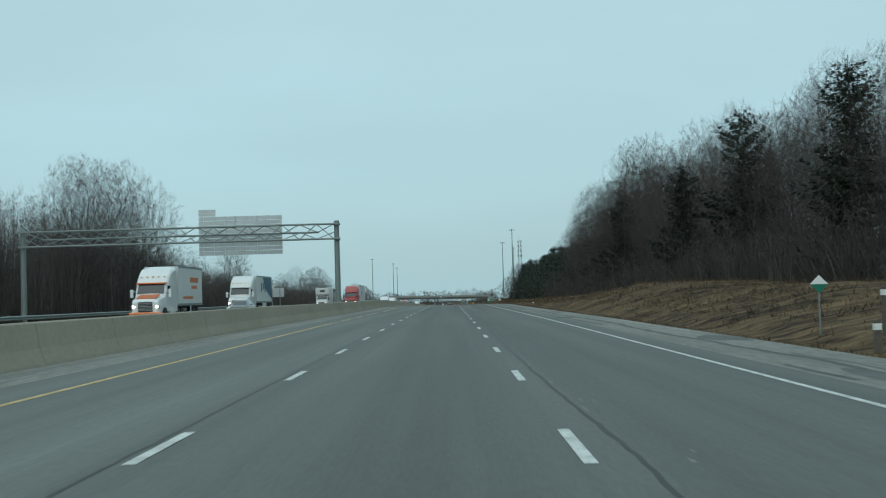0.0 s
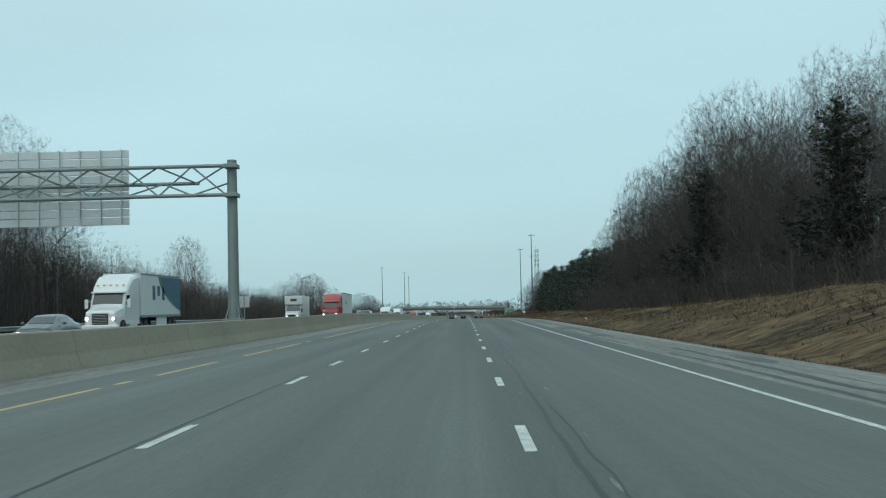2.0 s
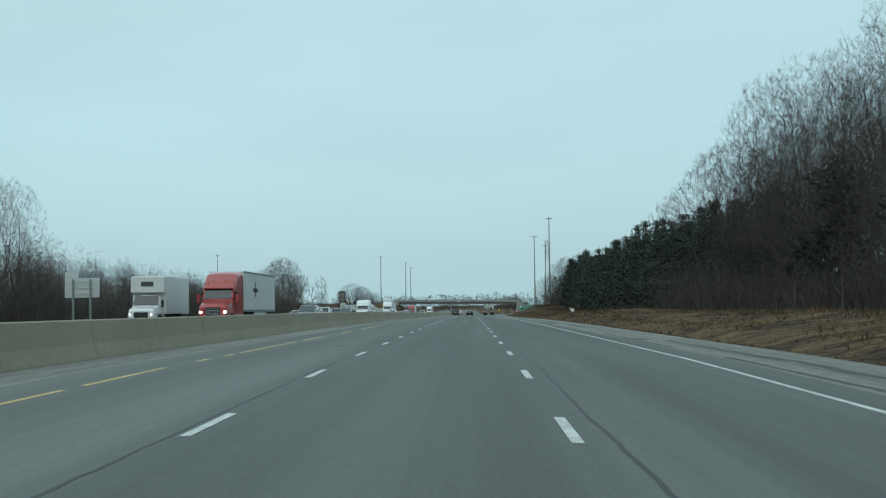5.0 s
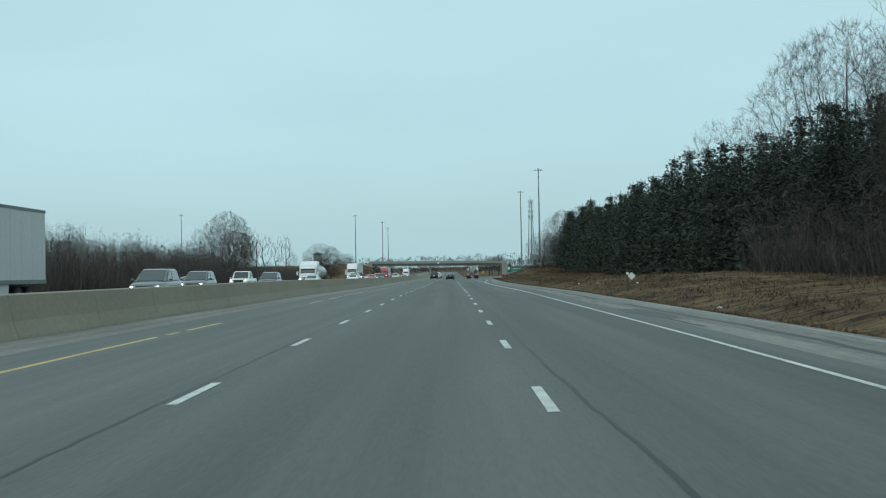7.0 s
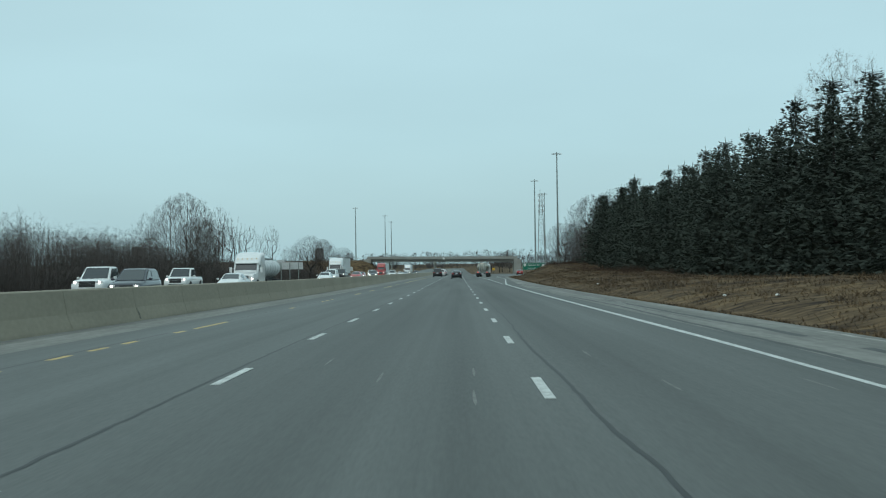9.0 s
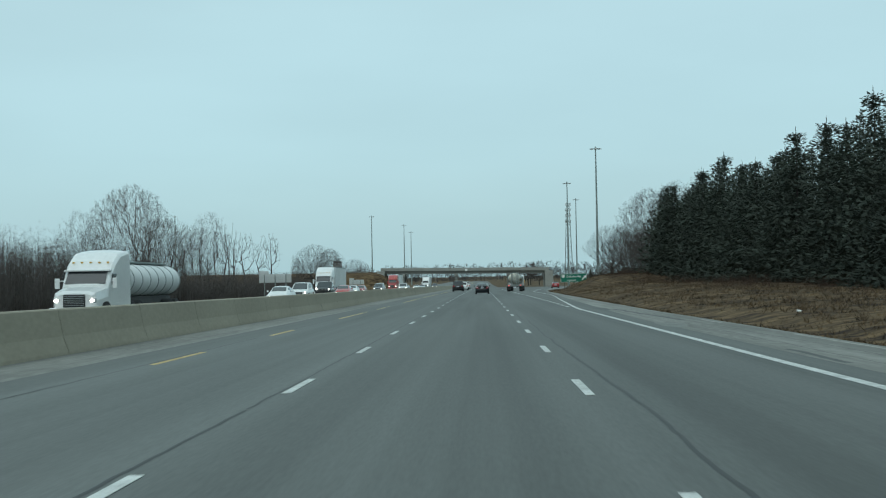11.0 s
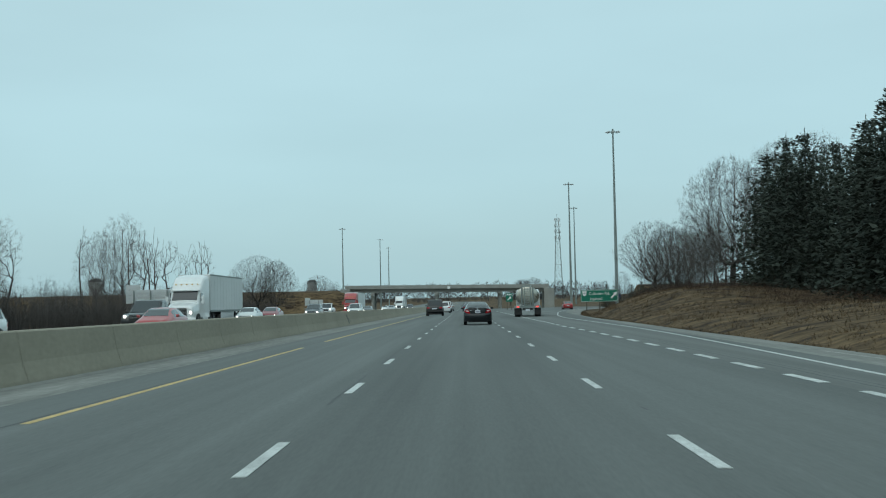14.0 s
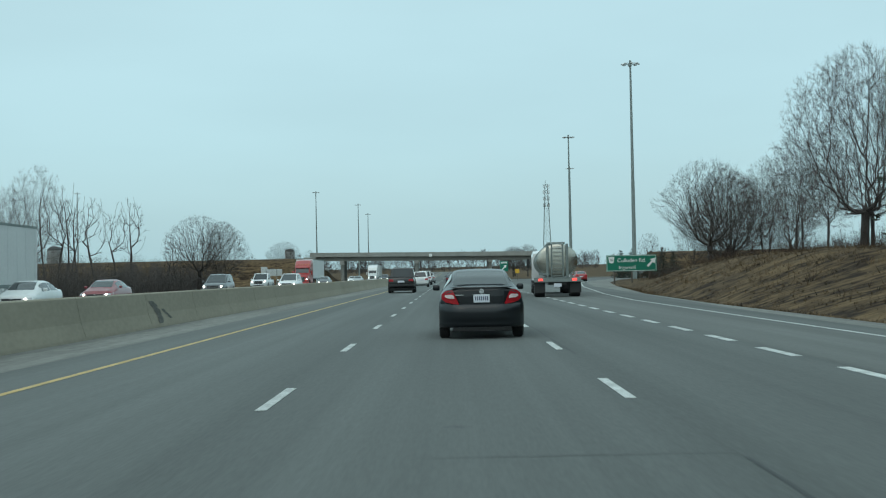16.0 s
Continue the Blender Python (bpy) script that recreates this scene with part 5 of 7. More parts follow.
def slab(quad, inset, lift, thick=0.02):
    """A thin panel on a four-cornered face, drawn in from its edges and lifted off it."""
    a, b, c, d = [Vector(p) for p in quad]
    m = (a + b + c + d) / 4
    nrm = (b - a).cross(d - a).normalized()
    pts = []
    for p in (a, b, c, d):
        v = m - p
        pts.append(p + v.normalized() * min(inset * 1.3, v.length * 0.6))
    bm = bmesh.new()
    lo = [bm.verts.new(p - nrm * (thick - lift)) for p in pts]
    hi = [bm.verts.new(p + nrm * lift) for p in pts]
    bm.faces.new(hi)
    bm.faces.new(lo[::-1])
    for i in range(4):
        bm.faces.new((lo[i], lo[(i + 1) % 4], hi[(i + 1) % 4], hi[i]))
    bmesh.ops.recalc_face_normals(bm, faces=bm.faces)
    return bm


def wheel(parent, x, y, r, w, rim=M_RIM, cx=None):
    """Tyre with its rim, its axle along x; the outer face looks away from the vehicle's middle."""
    out = 1 if x > 0 else -1
    bm = bmesh.new()
    n = 24
    prof = [(-w / 2, r * 0.62), (-w / 2, r * 0.9), (-w / 2 + 0.03, r), (w / 2 - 0.03, r), (w / 2, r * 0.9), (w / 2, r * 0.62)]
    rings = [[(x + px, y + pr * math.cos(2 * math.pi * k / n), r + pr * math.sin(2 * math.pi * k / n)) for k in range(n)] for px, pr in prof]
    loft(bm, rings)
    ty = part("tyre", bm, M_TYRE, parent, smooth=False)
    bm = bmesh.new()
    f = x + out * (w / 2 + 0.004)
    b = x + out * (w / 2 - 0.03)
    rings = [[(px, y + pr * math.cos(2 * math.pi * k / n), r + pr * math.sin(2 * math.pi * k / n)) for k in range(n)] for px, pr in ((b, r * 0.64), (f, r * 0.62), (b + out * 0.015, r * 0.5), (b + out * 0.02, r * 0.15), (f, r * 0.12))]
    loft(bm, rings)
    part("rim", bm, rim, ty)
    return ty


def car(name, label, body_mat, style="sedan", L=4.55, W=1.80, H=1.43, lights=True, group="", m=Matrix.Identity(4), detail=False):
    """A car that points along +y, its middle at the origin on the ground."""
    c = tagged(new(name), label, "car" if style != "pickup" else "pickup truck", group)
    hw = W / 2
    if style == "sedan":
        st = [(0.0, 0.78, 0.50, 0.84), (0.008, 0.90, 0.36, 0.98), (0.03, 0.96, 0.27, 1.05), (0.10, 0.99, 0.21, 1.06), (0.25, 1.0, 0.19, 1.00), (0.5, 1.0, 0.19, 0.97), (0.72, 1.0, 0.19, 0.95), (0.86, 0.985, 0.19, 0.86), (0.95, 0.93, 0.20, 0.76), (0.985, 0.86, 0.24, 0.66), (1.0, 0.74, 0.34, 0.58)]
        gh = [(0.05, 1.04, 0.76), (0.24, H - 0.03, 0.60), (0.34, H, 0.63), (0.50, H - 0.01, 0.63), (0.54, H - 0.03, 0.62), (0.75, 0.96, 0.80)]
        belt, r = 0.97, 0.32
    elif style == "suv":
        st = [(0.0, 0.84, 0.48, 1.00), (0.01, 0.92, 0.36, 1.08), (0.04, 0.97, 0.28, 1.12), (0.12, 1.0, 0.25, 1.12), (0.5, 1.0, 0.25, 1.08), (0.70, 1.0, 0.25, 1.06), (0.85, 0.985, 0.25, 1.0), (0.95, 0.94, 0.26, 0.90), (0.985, 0.88, 0.30, 0.78), (1.0, 0.78, 0.40, 0.66)]
        gh = [(0.012, 1.10, 0.78), (0.10, H - 0.05, 0.59), (0.17, H, 0.61), (0.46, H, 0.61), (0.52, H - 0.05, 0.59), (0.74, 1.06, 0.82)]
        belt, r = 1.08, 0.36
    else:
        st = [(0.0, 0.90, 0.55, 1.10), (0.008, 0.96, 0.50, 1.16), (0.03, 0.98, 0.46, 1.18), (0.36, 1.0, 0.42, 1.18), (0.62, 1.0, 0.42, 1.17), (0.80, 1.0, 0.42, 1.17), (0.93, 0.98, 0.42, 1.12), (0.985, 0.94, 0.44, 1.0), (1.0, 0.86, 0.5, 0.85)]
        gh = [(0.385, 1.16, 0.80), (0.405, H - 0.05, 0.63), (0.44, H, 0.65), (0.58, H, 0.65), (0.615, H - 0.05, 0.63), (0.75, 1.17, 0.82)]
        belt, r = 1.17, 0.40
    y0 = -L / 2
    secs = []
    for s, w, zb, zt in st:
        w *= hw
        h = zt - zb
        half = [(w * 0.80, zb), (w * 0.96, zb + 0.05), (w * 0.995, zb + h * 0.35), (w, zb + h * 0.62), (w * 0.97, zb + h * 0.84), (w * 0.90, zt - 0.02), (w * 0.62, zt + 0.015), (0.0, zt + 0.03)]
        ring = [(x, y0 + s * L, z) for x, z in half] + [(-x, y0 + s * L, z) for x, z in half[-2::-1]]
        secs.append(ring)
    bm = bmesh.new()
    loft(bm, secs)
    body = part("body", bm, body_mat, c, smooth=True)
    # cabin
    secs = []
    for s, z, w in gh:
        zb = belt - 0.06
        wb = hw * 0.90
        wt = hw * w / 0.80 * 0.86 if z < H - 0.10 else hw * w / 0.80
        zz = max(z, zb + 0.04)
        half = [(wb, zb), (wt + (wb - wt) * 0.08, zb + (zz - zb) * 0.86), (wt * 0.93, zz - 0.005), (wt * 0.5, zz + 0.012)]
        secs.append([(x, y0 + s * L, zp) for x, zp in half] + [(-x, y0 + s * L, zp) for x, zp in half[::-1]])
    bm = bmesh.new()
    loft(bm, secs)
    part("cabin", bm, body_mat, c)
    # glass
    def top(i):
        s, z, w = gh[i]
        wt = hw * w / 0.80 * 0.86 if z < H - 0.10 else hw * w / 0.80
        return wt * 0.93, y0 + s * L, z
    a, b = top(0), top(1)
    n = len(gh)
    e, f = top(n - 1), top(n - 2)
    part("rear_window", slab([(-a[0], a[1], a[2] + 0.012), (a[0], a[1], a[2] + 0.012), (b[0], b[1], b[2] + 0.012), (-b[0], b[1], b[2] + 0.012)], 0.06, 0.012), M_GLASS, c, "dark glossy rear window")
    part("windscreen", slab([(e[0], e[1], e[2] + 0.012), (-e[0], e[1], e[2] + 0.012), (-f[0], f[1], f[2] + 0.012), (f[0], f[1], f[2] + 0.012)], 0.05, 0.012), M_GLASS, c, "dark glossy windscreen")
    zb = belt - 0.01
    wb = hw * 0.895
    for sgn in (1, -1):
        for (sa, sb, ta, tb) in (((gh[0][0] + 0.07, 0.42, gh[1][0] + 0.03, 0.42)), ((0.435, gh[n - 1][0] - 0.05, 0.435, gh[n - 2][0] - 0.01))) if style != "pickup" else (((0.405, 0.52, 0.42, 0.52)), ((0.53, 0.72, 0.53, 0.625))):
            wr = gh[2][2]
            wt = hw * wr / 0.80 + (wb - hw * wr / 0.80) * 0.14
            zt = H - 0.09
            q = [(sgn * wb, y0 + sa * L, zb + 0.03), (sgn * wb, y0 + sb * L, zb + 0.03), (sgn * wt, y0 + tb * L, zt), (sgn * wt, y0 + ta * L, zt)]
            if sgn < 0:
                q = q[::-1]
            part("side_window", slab(q, 0.02, 0.02, 0.03), M_GLASS, c, "dark side window")
    # wheels in dark arches
    ya, yb = y0 + 0.19 * L, y0 + 0.81 * L
    for yy in (ya, yb):
        for sgn in (1, -1):
            bm = bmesh.new()
            tube(bm, (sgn * (hw - 0.22), yy, r + 0.01), (sgn * (hw + 0.003), yy, r + 0.01), r + 0.055, r + 0.055, 24)
            part("wheel_arch", bm, M_BLACK, c)
            wheel(c, sgn * (hw - 0.095), yy, r, 0.21)
    bm = bmesh.new()
    box(bm, -hw * 0.86, hw * 0.86, y0 + 0.05 * L, y0 + 0.95 * L, 0.17, 0.42, 0.03)
    part("underbody", bm, M_BLACK, c)
    # mirrors
    for sgn in (1, -1):
        bm = bmesh.new()
        xm0, xm1 = sorted((sgn * (hw + 0.02), sgn * (hw + 0.19)))
        box(bm, xm0, xm1, y0 + 0.655 * L, y0 + 0.69 * L, belt + 0.0, belt + 0.14, 0.045)
        tube(bm, (sgn * hw * 0.88, y0 + 0.675 * L, belt + 0.02), (sgn * (hw + 0.06), y0 + 0.675 * L, belt + 0.05), 0.03, 0.03, 6)
        part("mirror", bm, body_mat, c)
    zt = st[-3][3]
    # front: grille, lamps, plate
    yf = y0 + L
    for sgn in (1, -1):
        bm = bmesh.new()
        x0, x1 = sorted((sgn * hw * 0.52, sgn * hw * 0.86))
        box(bm, x0, x1, yf - 0.20, yf - 0.045, zt - 0.22, zt - 0.06, 0.03)
        hl = part("headlight", bm, M_LAMP_OFF, c, "clear headlight")
        if lights:
            bm = bmesh.new()
            bmesh.ops.create_uvsphere(bm, u_segments=12, v_segments=8, radius=0.07, matrix=Matrix.Translation((sgn * hw * 0.72, yf - 0.05, zt - 0.14)))
            part("lamp", bm, M_LAMP, hl, "lit lamp")
    bm = bmesh.new()
    gz = 0.42 if style == "pickup" else (0.30 if style == "suv" else 0.24)
    box(bm, -hw * 0.48, hw * 0.48, yf - 0.10, yf + 0.010, zt - gz, zt - 0.06, 0.02)
    gr = part("grille", bm, M_BLACK, c, "black grille")
    for k in range(3):
        bm = bmesh.new()
        z = zt - 0.235 + k * 0.06
        box(bm, -hw * 0.45, hw * 0.45, yf + 0.003, yf + 0.014, z, z + 0.018)
        part("grille_bar", bm, M_CHROME, gr)
    bm = bmesh.new()
    box(bm, -hw * 0.6, hw * 0.6, yf - 0.12, yf + 0.004, st[-1][2] + 0.0, st[-1][2] + 0.10, 0.02)
    part("air_intake", bm, M_BLACK, c)
    # rear
    yr = y0
    z_tail = st[1][3] - 0.20
    if not detail:
        for sgn in (1, -1):
            bm = bmesh.new()
            x0, x1 = sorted((sgn * hw * 0.56, sgn * hw * 0.92))
            box(bm, x0, x1, yr - 0.005, yr + 0.20, z_tail - 0.09, z_tail + 0.10, 0.03)
            part("tail_light", bm, M_TAIL, c, "red tail light")
        bm = bmesh.new()
        box(bm, -0.26, 0.26, yr - 0.012, yr + 0.02, z_tail - 0.16, z_tail - 0.02, 0.005)
        part("number_plate", bm, M_PLATE, c)
    if style == "pickup":
        bm = bmesh.new()
        box(bm, -hw * 0.88, hw * 0.88, y0 + 0.03, y0 + 0.37 * L, 1.13, 1.215, 0.01)
        part("bed_cover", bm, M_BLACK, c, "black bed cover")
        bm = bmesh.new()
        box(bm, -hw * 0.96, hw * 0.96, yr - 0.10, yr + 0.06, 0.50, 0.68, 0.03)
        part("rear_bumper", bm, M_CHROME if body_mat is P_WHITE else M_BLACK, c)
    c.matrix_basis = m
    return c


def sedan_shell(c, coat_mat):
    """Lofted sedan body with curved glass, mirrors and wheels under c, its rear face near y = -2.275; gives its plan sweep."""
    # y, bottom, sill, widest, height of widest, belt width, belt height, top width, top height
    rows = [(0.10, 0.30, 0.76, 0.83, 0.66, 0.72, 0.93, 0.58, 0.985), (0.13, 0.26, 0.82, 0.865, 0.66, 0.76, 0.96, 0.615, 1.035), (0.32, 0.24, 0.83, 0.876, 0.66, 0.79, 0.96, 0.625, 1.055), (0.60, 0.22, 0.83, 0.878, 0.66, 0.81, 0.955, 0.635, 1.075),
            (1.00, 0.20, 0.83, 0.878, 0.66, 0.825, 0.95, 0.565, 1.255), (1.40, 0.19, 0.83, 0.878, 0.66, 0.83, 0.945, 0.525, 1.39), (1.80, 0.19, 0.83, 0.878, 0.66, 0.83, 0.94, 0.535, 1.43), (2.40, 0.19, 0.83, 0.878, 0.66, 0.83, 0.93, 0.535, 1.415),
            (2.80, 0.19, 0.83, 0.878, 0.64, 0.83, 0.92, 0.545, 1.33), (3.45, 0.20, 0.83, 0.876, 0.62, 0.80, 0.88, 0.64, 1.00), (4.10, 0.22, 0.80, 0.85, 0.58, 0.72, 0.80, 0.60, 0.86), (4.42, 0.26, 0.70, 0.76, 0.52, 0.62, 0.68, 0.50, 0.72)]

    def sweep(x, y):
        return y - 2.275 + 0.34 * max(0, 1 - y / 1.1) * max(0, abs(x) - 0.35) ** 2.2 / 0.24

    secs = []
    for y, zb, ws, wm, zm, wb, zq, wt, zt in rows:
        half = [(0, zb), (ws * 0.7, zb), (ws * 0.96, zb + 0.03), (ws, zb + 0.10), (wm, zm - 0.12), (wm, zm + 0.02), (wm * 0.985, zm + 0.09), ((wm + wb) / 2, (zm + zq) / 2 + 0.07), (wb, zq), (wb - (wb - wt) * 0.5, zq + (zt - zq) * 0.52),
                (wt + 0.02, zt - 0.05 * min(1, (zt - 0.9) * 4 + 0.2)), (wt * 0.86, zt - 0.016), (wt * 0.45, zt - 0.004), (0, zt)]
        secs.append([(x, sweep(x, y), z) for x, z in half] + [(-x, sweep(x, y), z) for x, z in half[-2:0:-1]])
    bm = bmesh.new()
    loft(bm, secs)
    part("body", bm, coat_mat, c, smooth=True)

    def at(y, col):
        k = max(i for i in range(len(rows) - 1) if rows[i][0] <= y)
        t = (y - rows[k][0]) / (rows[k + 1][0] - rows[k][0])
        return rows[k][col] + t * (rows[k + 1][col] - rows[k][col])

    def sheet(name, y_from, y_to, pts_of, label=""):
        """A curved pane just proud of the body; pts_of(y) gives its points across."""
        bm2 = bmesh.new()
        grid = []
        for i in range(9):
            y = y_from + (y_to - y_from) * i / 8
            grid.append([bm2.verts.new((x, y - 2.275, z)) for x, z in pts_of(y)])
        for a, b in zip(grid, grid[1:]):
            for k in range(len(a) - 1):
                bm2.faces.new((a[k], a[k + 1], b[k + 1], b[k]))
        return part(name, bm2, M_GLASS, c, label, smooth=True)

    def across(y, share):
        wt, zt = at(y, 7), at(y, 8)
        return [(wt * share * q, zt + 0.006 - 0.012 * q * q) for q in (-1, -0.7, -0.35, 0, 0.35, 0.7, 1)]
    sheet("rear_window", 0.66, 1.37, lambda y: across(y, 0.93), "sloping rear window mirroring the sky")
    sheet("windscreen", 2.62, 3.40, lambda y: across(y, 0.93))
    for sgn in (1, -1):
        for y_a, y_b in ((1.0, 1.85), (1.92, 2.95)):
            def side(y):
                wb, zq, wt, zt = at(y, 5), at(y, 6), at(y, 7), at(y, 8)
                return [(sgn * (wb + 0.008 + (wt - wb) * q * 1.0), zq + (zt - zq) * q) for q in (0.06, 0.45, 0.80)]
            sheet("side_window", y_a, y_b, side)
        bm = bmesh.new()
        x0, x1 = sorted((sgn * 0.87, sgn * 1.03))
        box(bm, x0, x1, 0.62, 0.74, 0.955, 1.09, 0.045)
        part("mirror", bm, coat_mat, c, smooth=True)
        for yw in (-1.40, 1.22):
            wheel(c, sgn * 0.765, yw, 0.318, 0.215)
    return sweep


def oncoming_sedan(label, coat_mat, m, lit=True):
    """A sedan seen from its front: shell with lamps, grille, bumper and plate."""
    c = tagged(new("sedan"), label, "car", "oncoming cars")
    sedan_shell(c, coat_mat)

    def nose(x, dy=0.0):
        return 2.20 + dy - 0.42 * max(0, abs(x) - 0.25) ** 2.2

    bm = bmesh.new()
    prof = [(-0.30, 0.22), (-0.03, 0.20), (0.03, 0.30), (0.06, 0.44), (0.05, 0.56), (0.0, 0.63), (-0.10, 0.70), (-0.40, 0.76)]
    xs = [-0.86 + 1.72 * k / 14 for k in range(15)]
    loft(bm, [[(x, nose(x, dy), z - 0.03 * abs(x)) for dy, z in prof] for x in xs])
    bumper = part("front_bumper", bm, coat_mat, c, smooth=True)
    bm = bmesh.new()
    xs = [-0.48 + 0.96 * k / 8 for k in range(9)]
    loft(bm, [[(x, nose(x, dy), z) for dy, z in ((0.02, 0.26), (0.068, 0.30), (0.075, 0.42), (0.02, 0.44))] for x in xs])
    part("air_intake", bm, M_BLACK, bumper)
    bm = bmesh.new()
    xs = [-0.42 + 0.84 * k / 8 for k in range(9)]
    loft(bm, [[(x, nose(x, dy), z) for dy, z in ((-0.02, 0.56), (0.062, 0.565), (0.02, 0.655), (-0.05, 0.66))] for x in xs])
    part("grille", bm, M_BLACK, c, "dark grille")
    bm = bmesh.new()
    box(bm, -0.06, 0.06, nose(0, 0.03), nose(0, 0.058), 0.59, 0.64, 0.01)
    part("badge", bm, M_CHROME, c)
    bm = bmesh.new()
    box(bm, -0.155, 0.155, nose(0, 0.05), nose(0, 0.085), 0.44, 0.54, 0.006)
    part("number_plate", bm, M_PLATE, c, "plain pale number plate")
    for sgn in (1, -1):
        xs = [sgn * (0.47 + 0.34 * k / 6) for k in range(7)]
        bm = bmesh.new()
        loft(bm, [[(x, nose(x, dy), z + 0.10 * (abs(x) - 0.47)) for dy, z in ((-0.04, 0.575), (0.068, 0.58), (0.03, 0.66), (-0.06, 0.665))] for x in xs])
        hl = part("headlight", bm, M_LAMP_OFF, c, "clear headlight lens")
        if lit:
            bm = bmesh.new()
            bmesh.ops.create_uvsphere(bm, u_segments=12, v_segments=8, radius=0.062, matrix=pose(sgn * 0.60, nose(0.60, 0.035), 0.625))
            part("lamp_bulb", bm, M_LAMP, hl, "lit lamp")
    c.matrix_basis = m
    return c


def lead_sedan(m):
    """The dark sedan ahead: shell with wrap lights, lid, badge, plate and bumper."""
    c = tagged(new("sedan"), "dark charcoal four-door sedan with red wrap-around tail lights", "car")
    sweep = sedan_shell(c, P_CHARCOAL)

    def face_y(x, z):
        return sweep(x, 0.115) + 0.12 * max(0, z - 0.93)

    def wrap(name, xs, top, bot, proud, material, parent, label=""):
        bm2 = bmesh.new()
        front, back = [], []
        for x in xs:
            zt, zb = lerp_table(abs(x), top), lerp_table(abs(x), bot)
            front.append([bm2.verts.new((x, face_y(x, z) - proud, z)) for z in (zb, (zb + zt) / 2, zt)])
            back.append([bm2.verts.new((x, face_y(x, z) + 0.06, z)) for z in (zb, (zb + zt) / 2, zt)])
        for k in range(len(xs) - 1):
            for q in range(2):
                bm2.faces.new((front[k][q], front[k][q + 1], front[k + 1][q + 1], front[k + 1][q]))
            bm2.faces.new((front[k][2], back[k][2], back[k + 1][2], front[k + 1][2]))
            bm2.faces.new((front[k][0], front[k + 1][0], back[k + 1][0], back[k][0]))
        for k in (0, -1):
            for q in range(2):
                bm2.faces.new((front[k][q], back[k][q], back[k][q + 1], front[k][q + 1]))
        bmesh.ops.recalc_face_normals(bm2, faces=bm2.faces)
        return part(name, bm2, material, parent, label, smooth=False)

    for sgn in (1, -1):
        xs = [sgn * (0.47 + 0.345 * k / 9) for k in range(10)]
        tl = wrap("tail_light", xs, [(0.47, 0.725), (0.585, 0.99), (0.70, 0.985), (0.77, 0.955), (0.815, 0.90)], [(0.47, 0.70), (0.60, 0.715), (0.74, 0.755), (0.815, 0.82)], 0.012, M_TAIL, c, "large red tail light")
        xs = [sgn * (0.555 + 0.19 * k / 5) for k in range(6)]
        wrap("reflector", xs, [(0.555, 0.86), (0.60, 0.905), (0.745, 0.895)], [(0.555, 0.82), (0.70, 0.83), (0.745, 0.86)], 0.032, M_LENS, tl, "pale reversing lens")
    lid = wrap("boot_lid", [-0.545 + 1.09 * k / 12 for k in range(13)], [(0, 1.03), (0.50, 1.02), (0.545, 0.99)], [(0, 0.70), (0.44, 0.70), (0.545, 0.95)], 0.010, P_CHARCOAL, c)
    bm = bmesh.new()
    rings = [[(x, face_y(x, 1.03) + dy, z) for dy, z in ((-0.035, 1.035), (-0.03, 1.052), (0.12, 1.06), (0.12, 1.03))] for x in [-0.62 + 1.24 * k / 10 for k in range(11)]]
    loft(bm, rings)
    part("spoiler_lip", bm, P_CHARCOAL, lid)
    yf = face_y(0, 0.8)
    bm = bmesh.new()
    box(bm, -0.165, 0.165, yf - 0.026, yf - 0.004, 0.735, 0.90, 0.008)
    pl = part("number_plate", bm, M_PLATE, c, "white number plate")
    for k in range(7):
        x = -0.135 + k * 0.04
        bm = bmesh.new()
        box(bm, x, x + 0.024, yf - 0.030, yf - 0.024, 0.78, 0.86)
        part("plate_bar", bm, M_PLATEBAR, pl)
    bm = bmesh.new()
    bmesh.ops.create_cone(bm, cap_ends=True, segments=20, radius1=0.05, radius2=0.05, depth=0.012, matrix=pose(0, yf - 0.008, 0.965, 90))
    part("badge", bm, M_CHROME, c, "round chrome badge")
    bm = bmesh.new()
    box(bm, -0.53, -0.37, yf - 0.012, yf + 0.02, 0.885, 0.902)
    part("lettering_bar", bm, M_CHROME, c, "small chrome lettering bar")
    # bumper, a rounded step below the lid
    bm = bmesh.new()
    rings = []
    for k in range(17):
        x = -0.865 + 1.73 * k / 16
        yy = sweep(x, 0.03)
        w = max(0.0, (abs(x) - 0.62) / 0.25)
        prof = [(0.16, 0.225), (0.07, 0.235 + 0.03 * w), (0.045, 0.31), (0.05, 0.345), (0.03, 0.375), (0.014, 0.45), (0.008, 0.55), (0.018, 0.63), (0.05, 0.69 + 0.03 * w), (0.085, 0.715 + 0.05 * w), (0.16, 0.72 + 0.05 * w)]
        rings.append([(x, yy + dy, z) for dy, z in prof])
    loft(bm, rings)
    part("rear_bumper", bm, P_CHARCOAL, c, smooth=True)
    bm = bmesh.new()
    rings = [[(x, sweep(x, 0.05) + dy, z) for dy, z in ((0.0, 0.24), (0.015, 0.165), (0.3, 0.165), (0.3, 0.24))] for x in [-0.6 + 1.2 * k / 8 for k in range(9)]]
    loft(bm, rings)
    part("bumper_diffuser", bm, M_BLACK, c)
    c.matrix_basis = m
    return c


M_LENS = mat("clear_lens", (0.75, 0.62, 0.62), 0.2, 0.2, 20, 60, coat=0.4)


def truck_wheels(parent, ys, hw):
    for y in ys:
        for sgn in (1, -1):
            wheel(parent, sgn * (hw - 0.30), y, 0.50, 0.55)


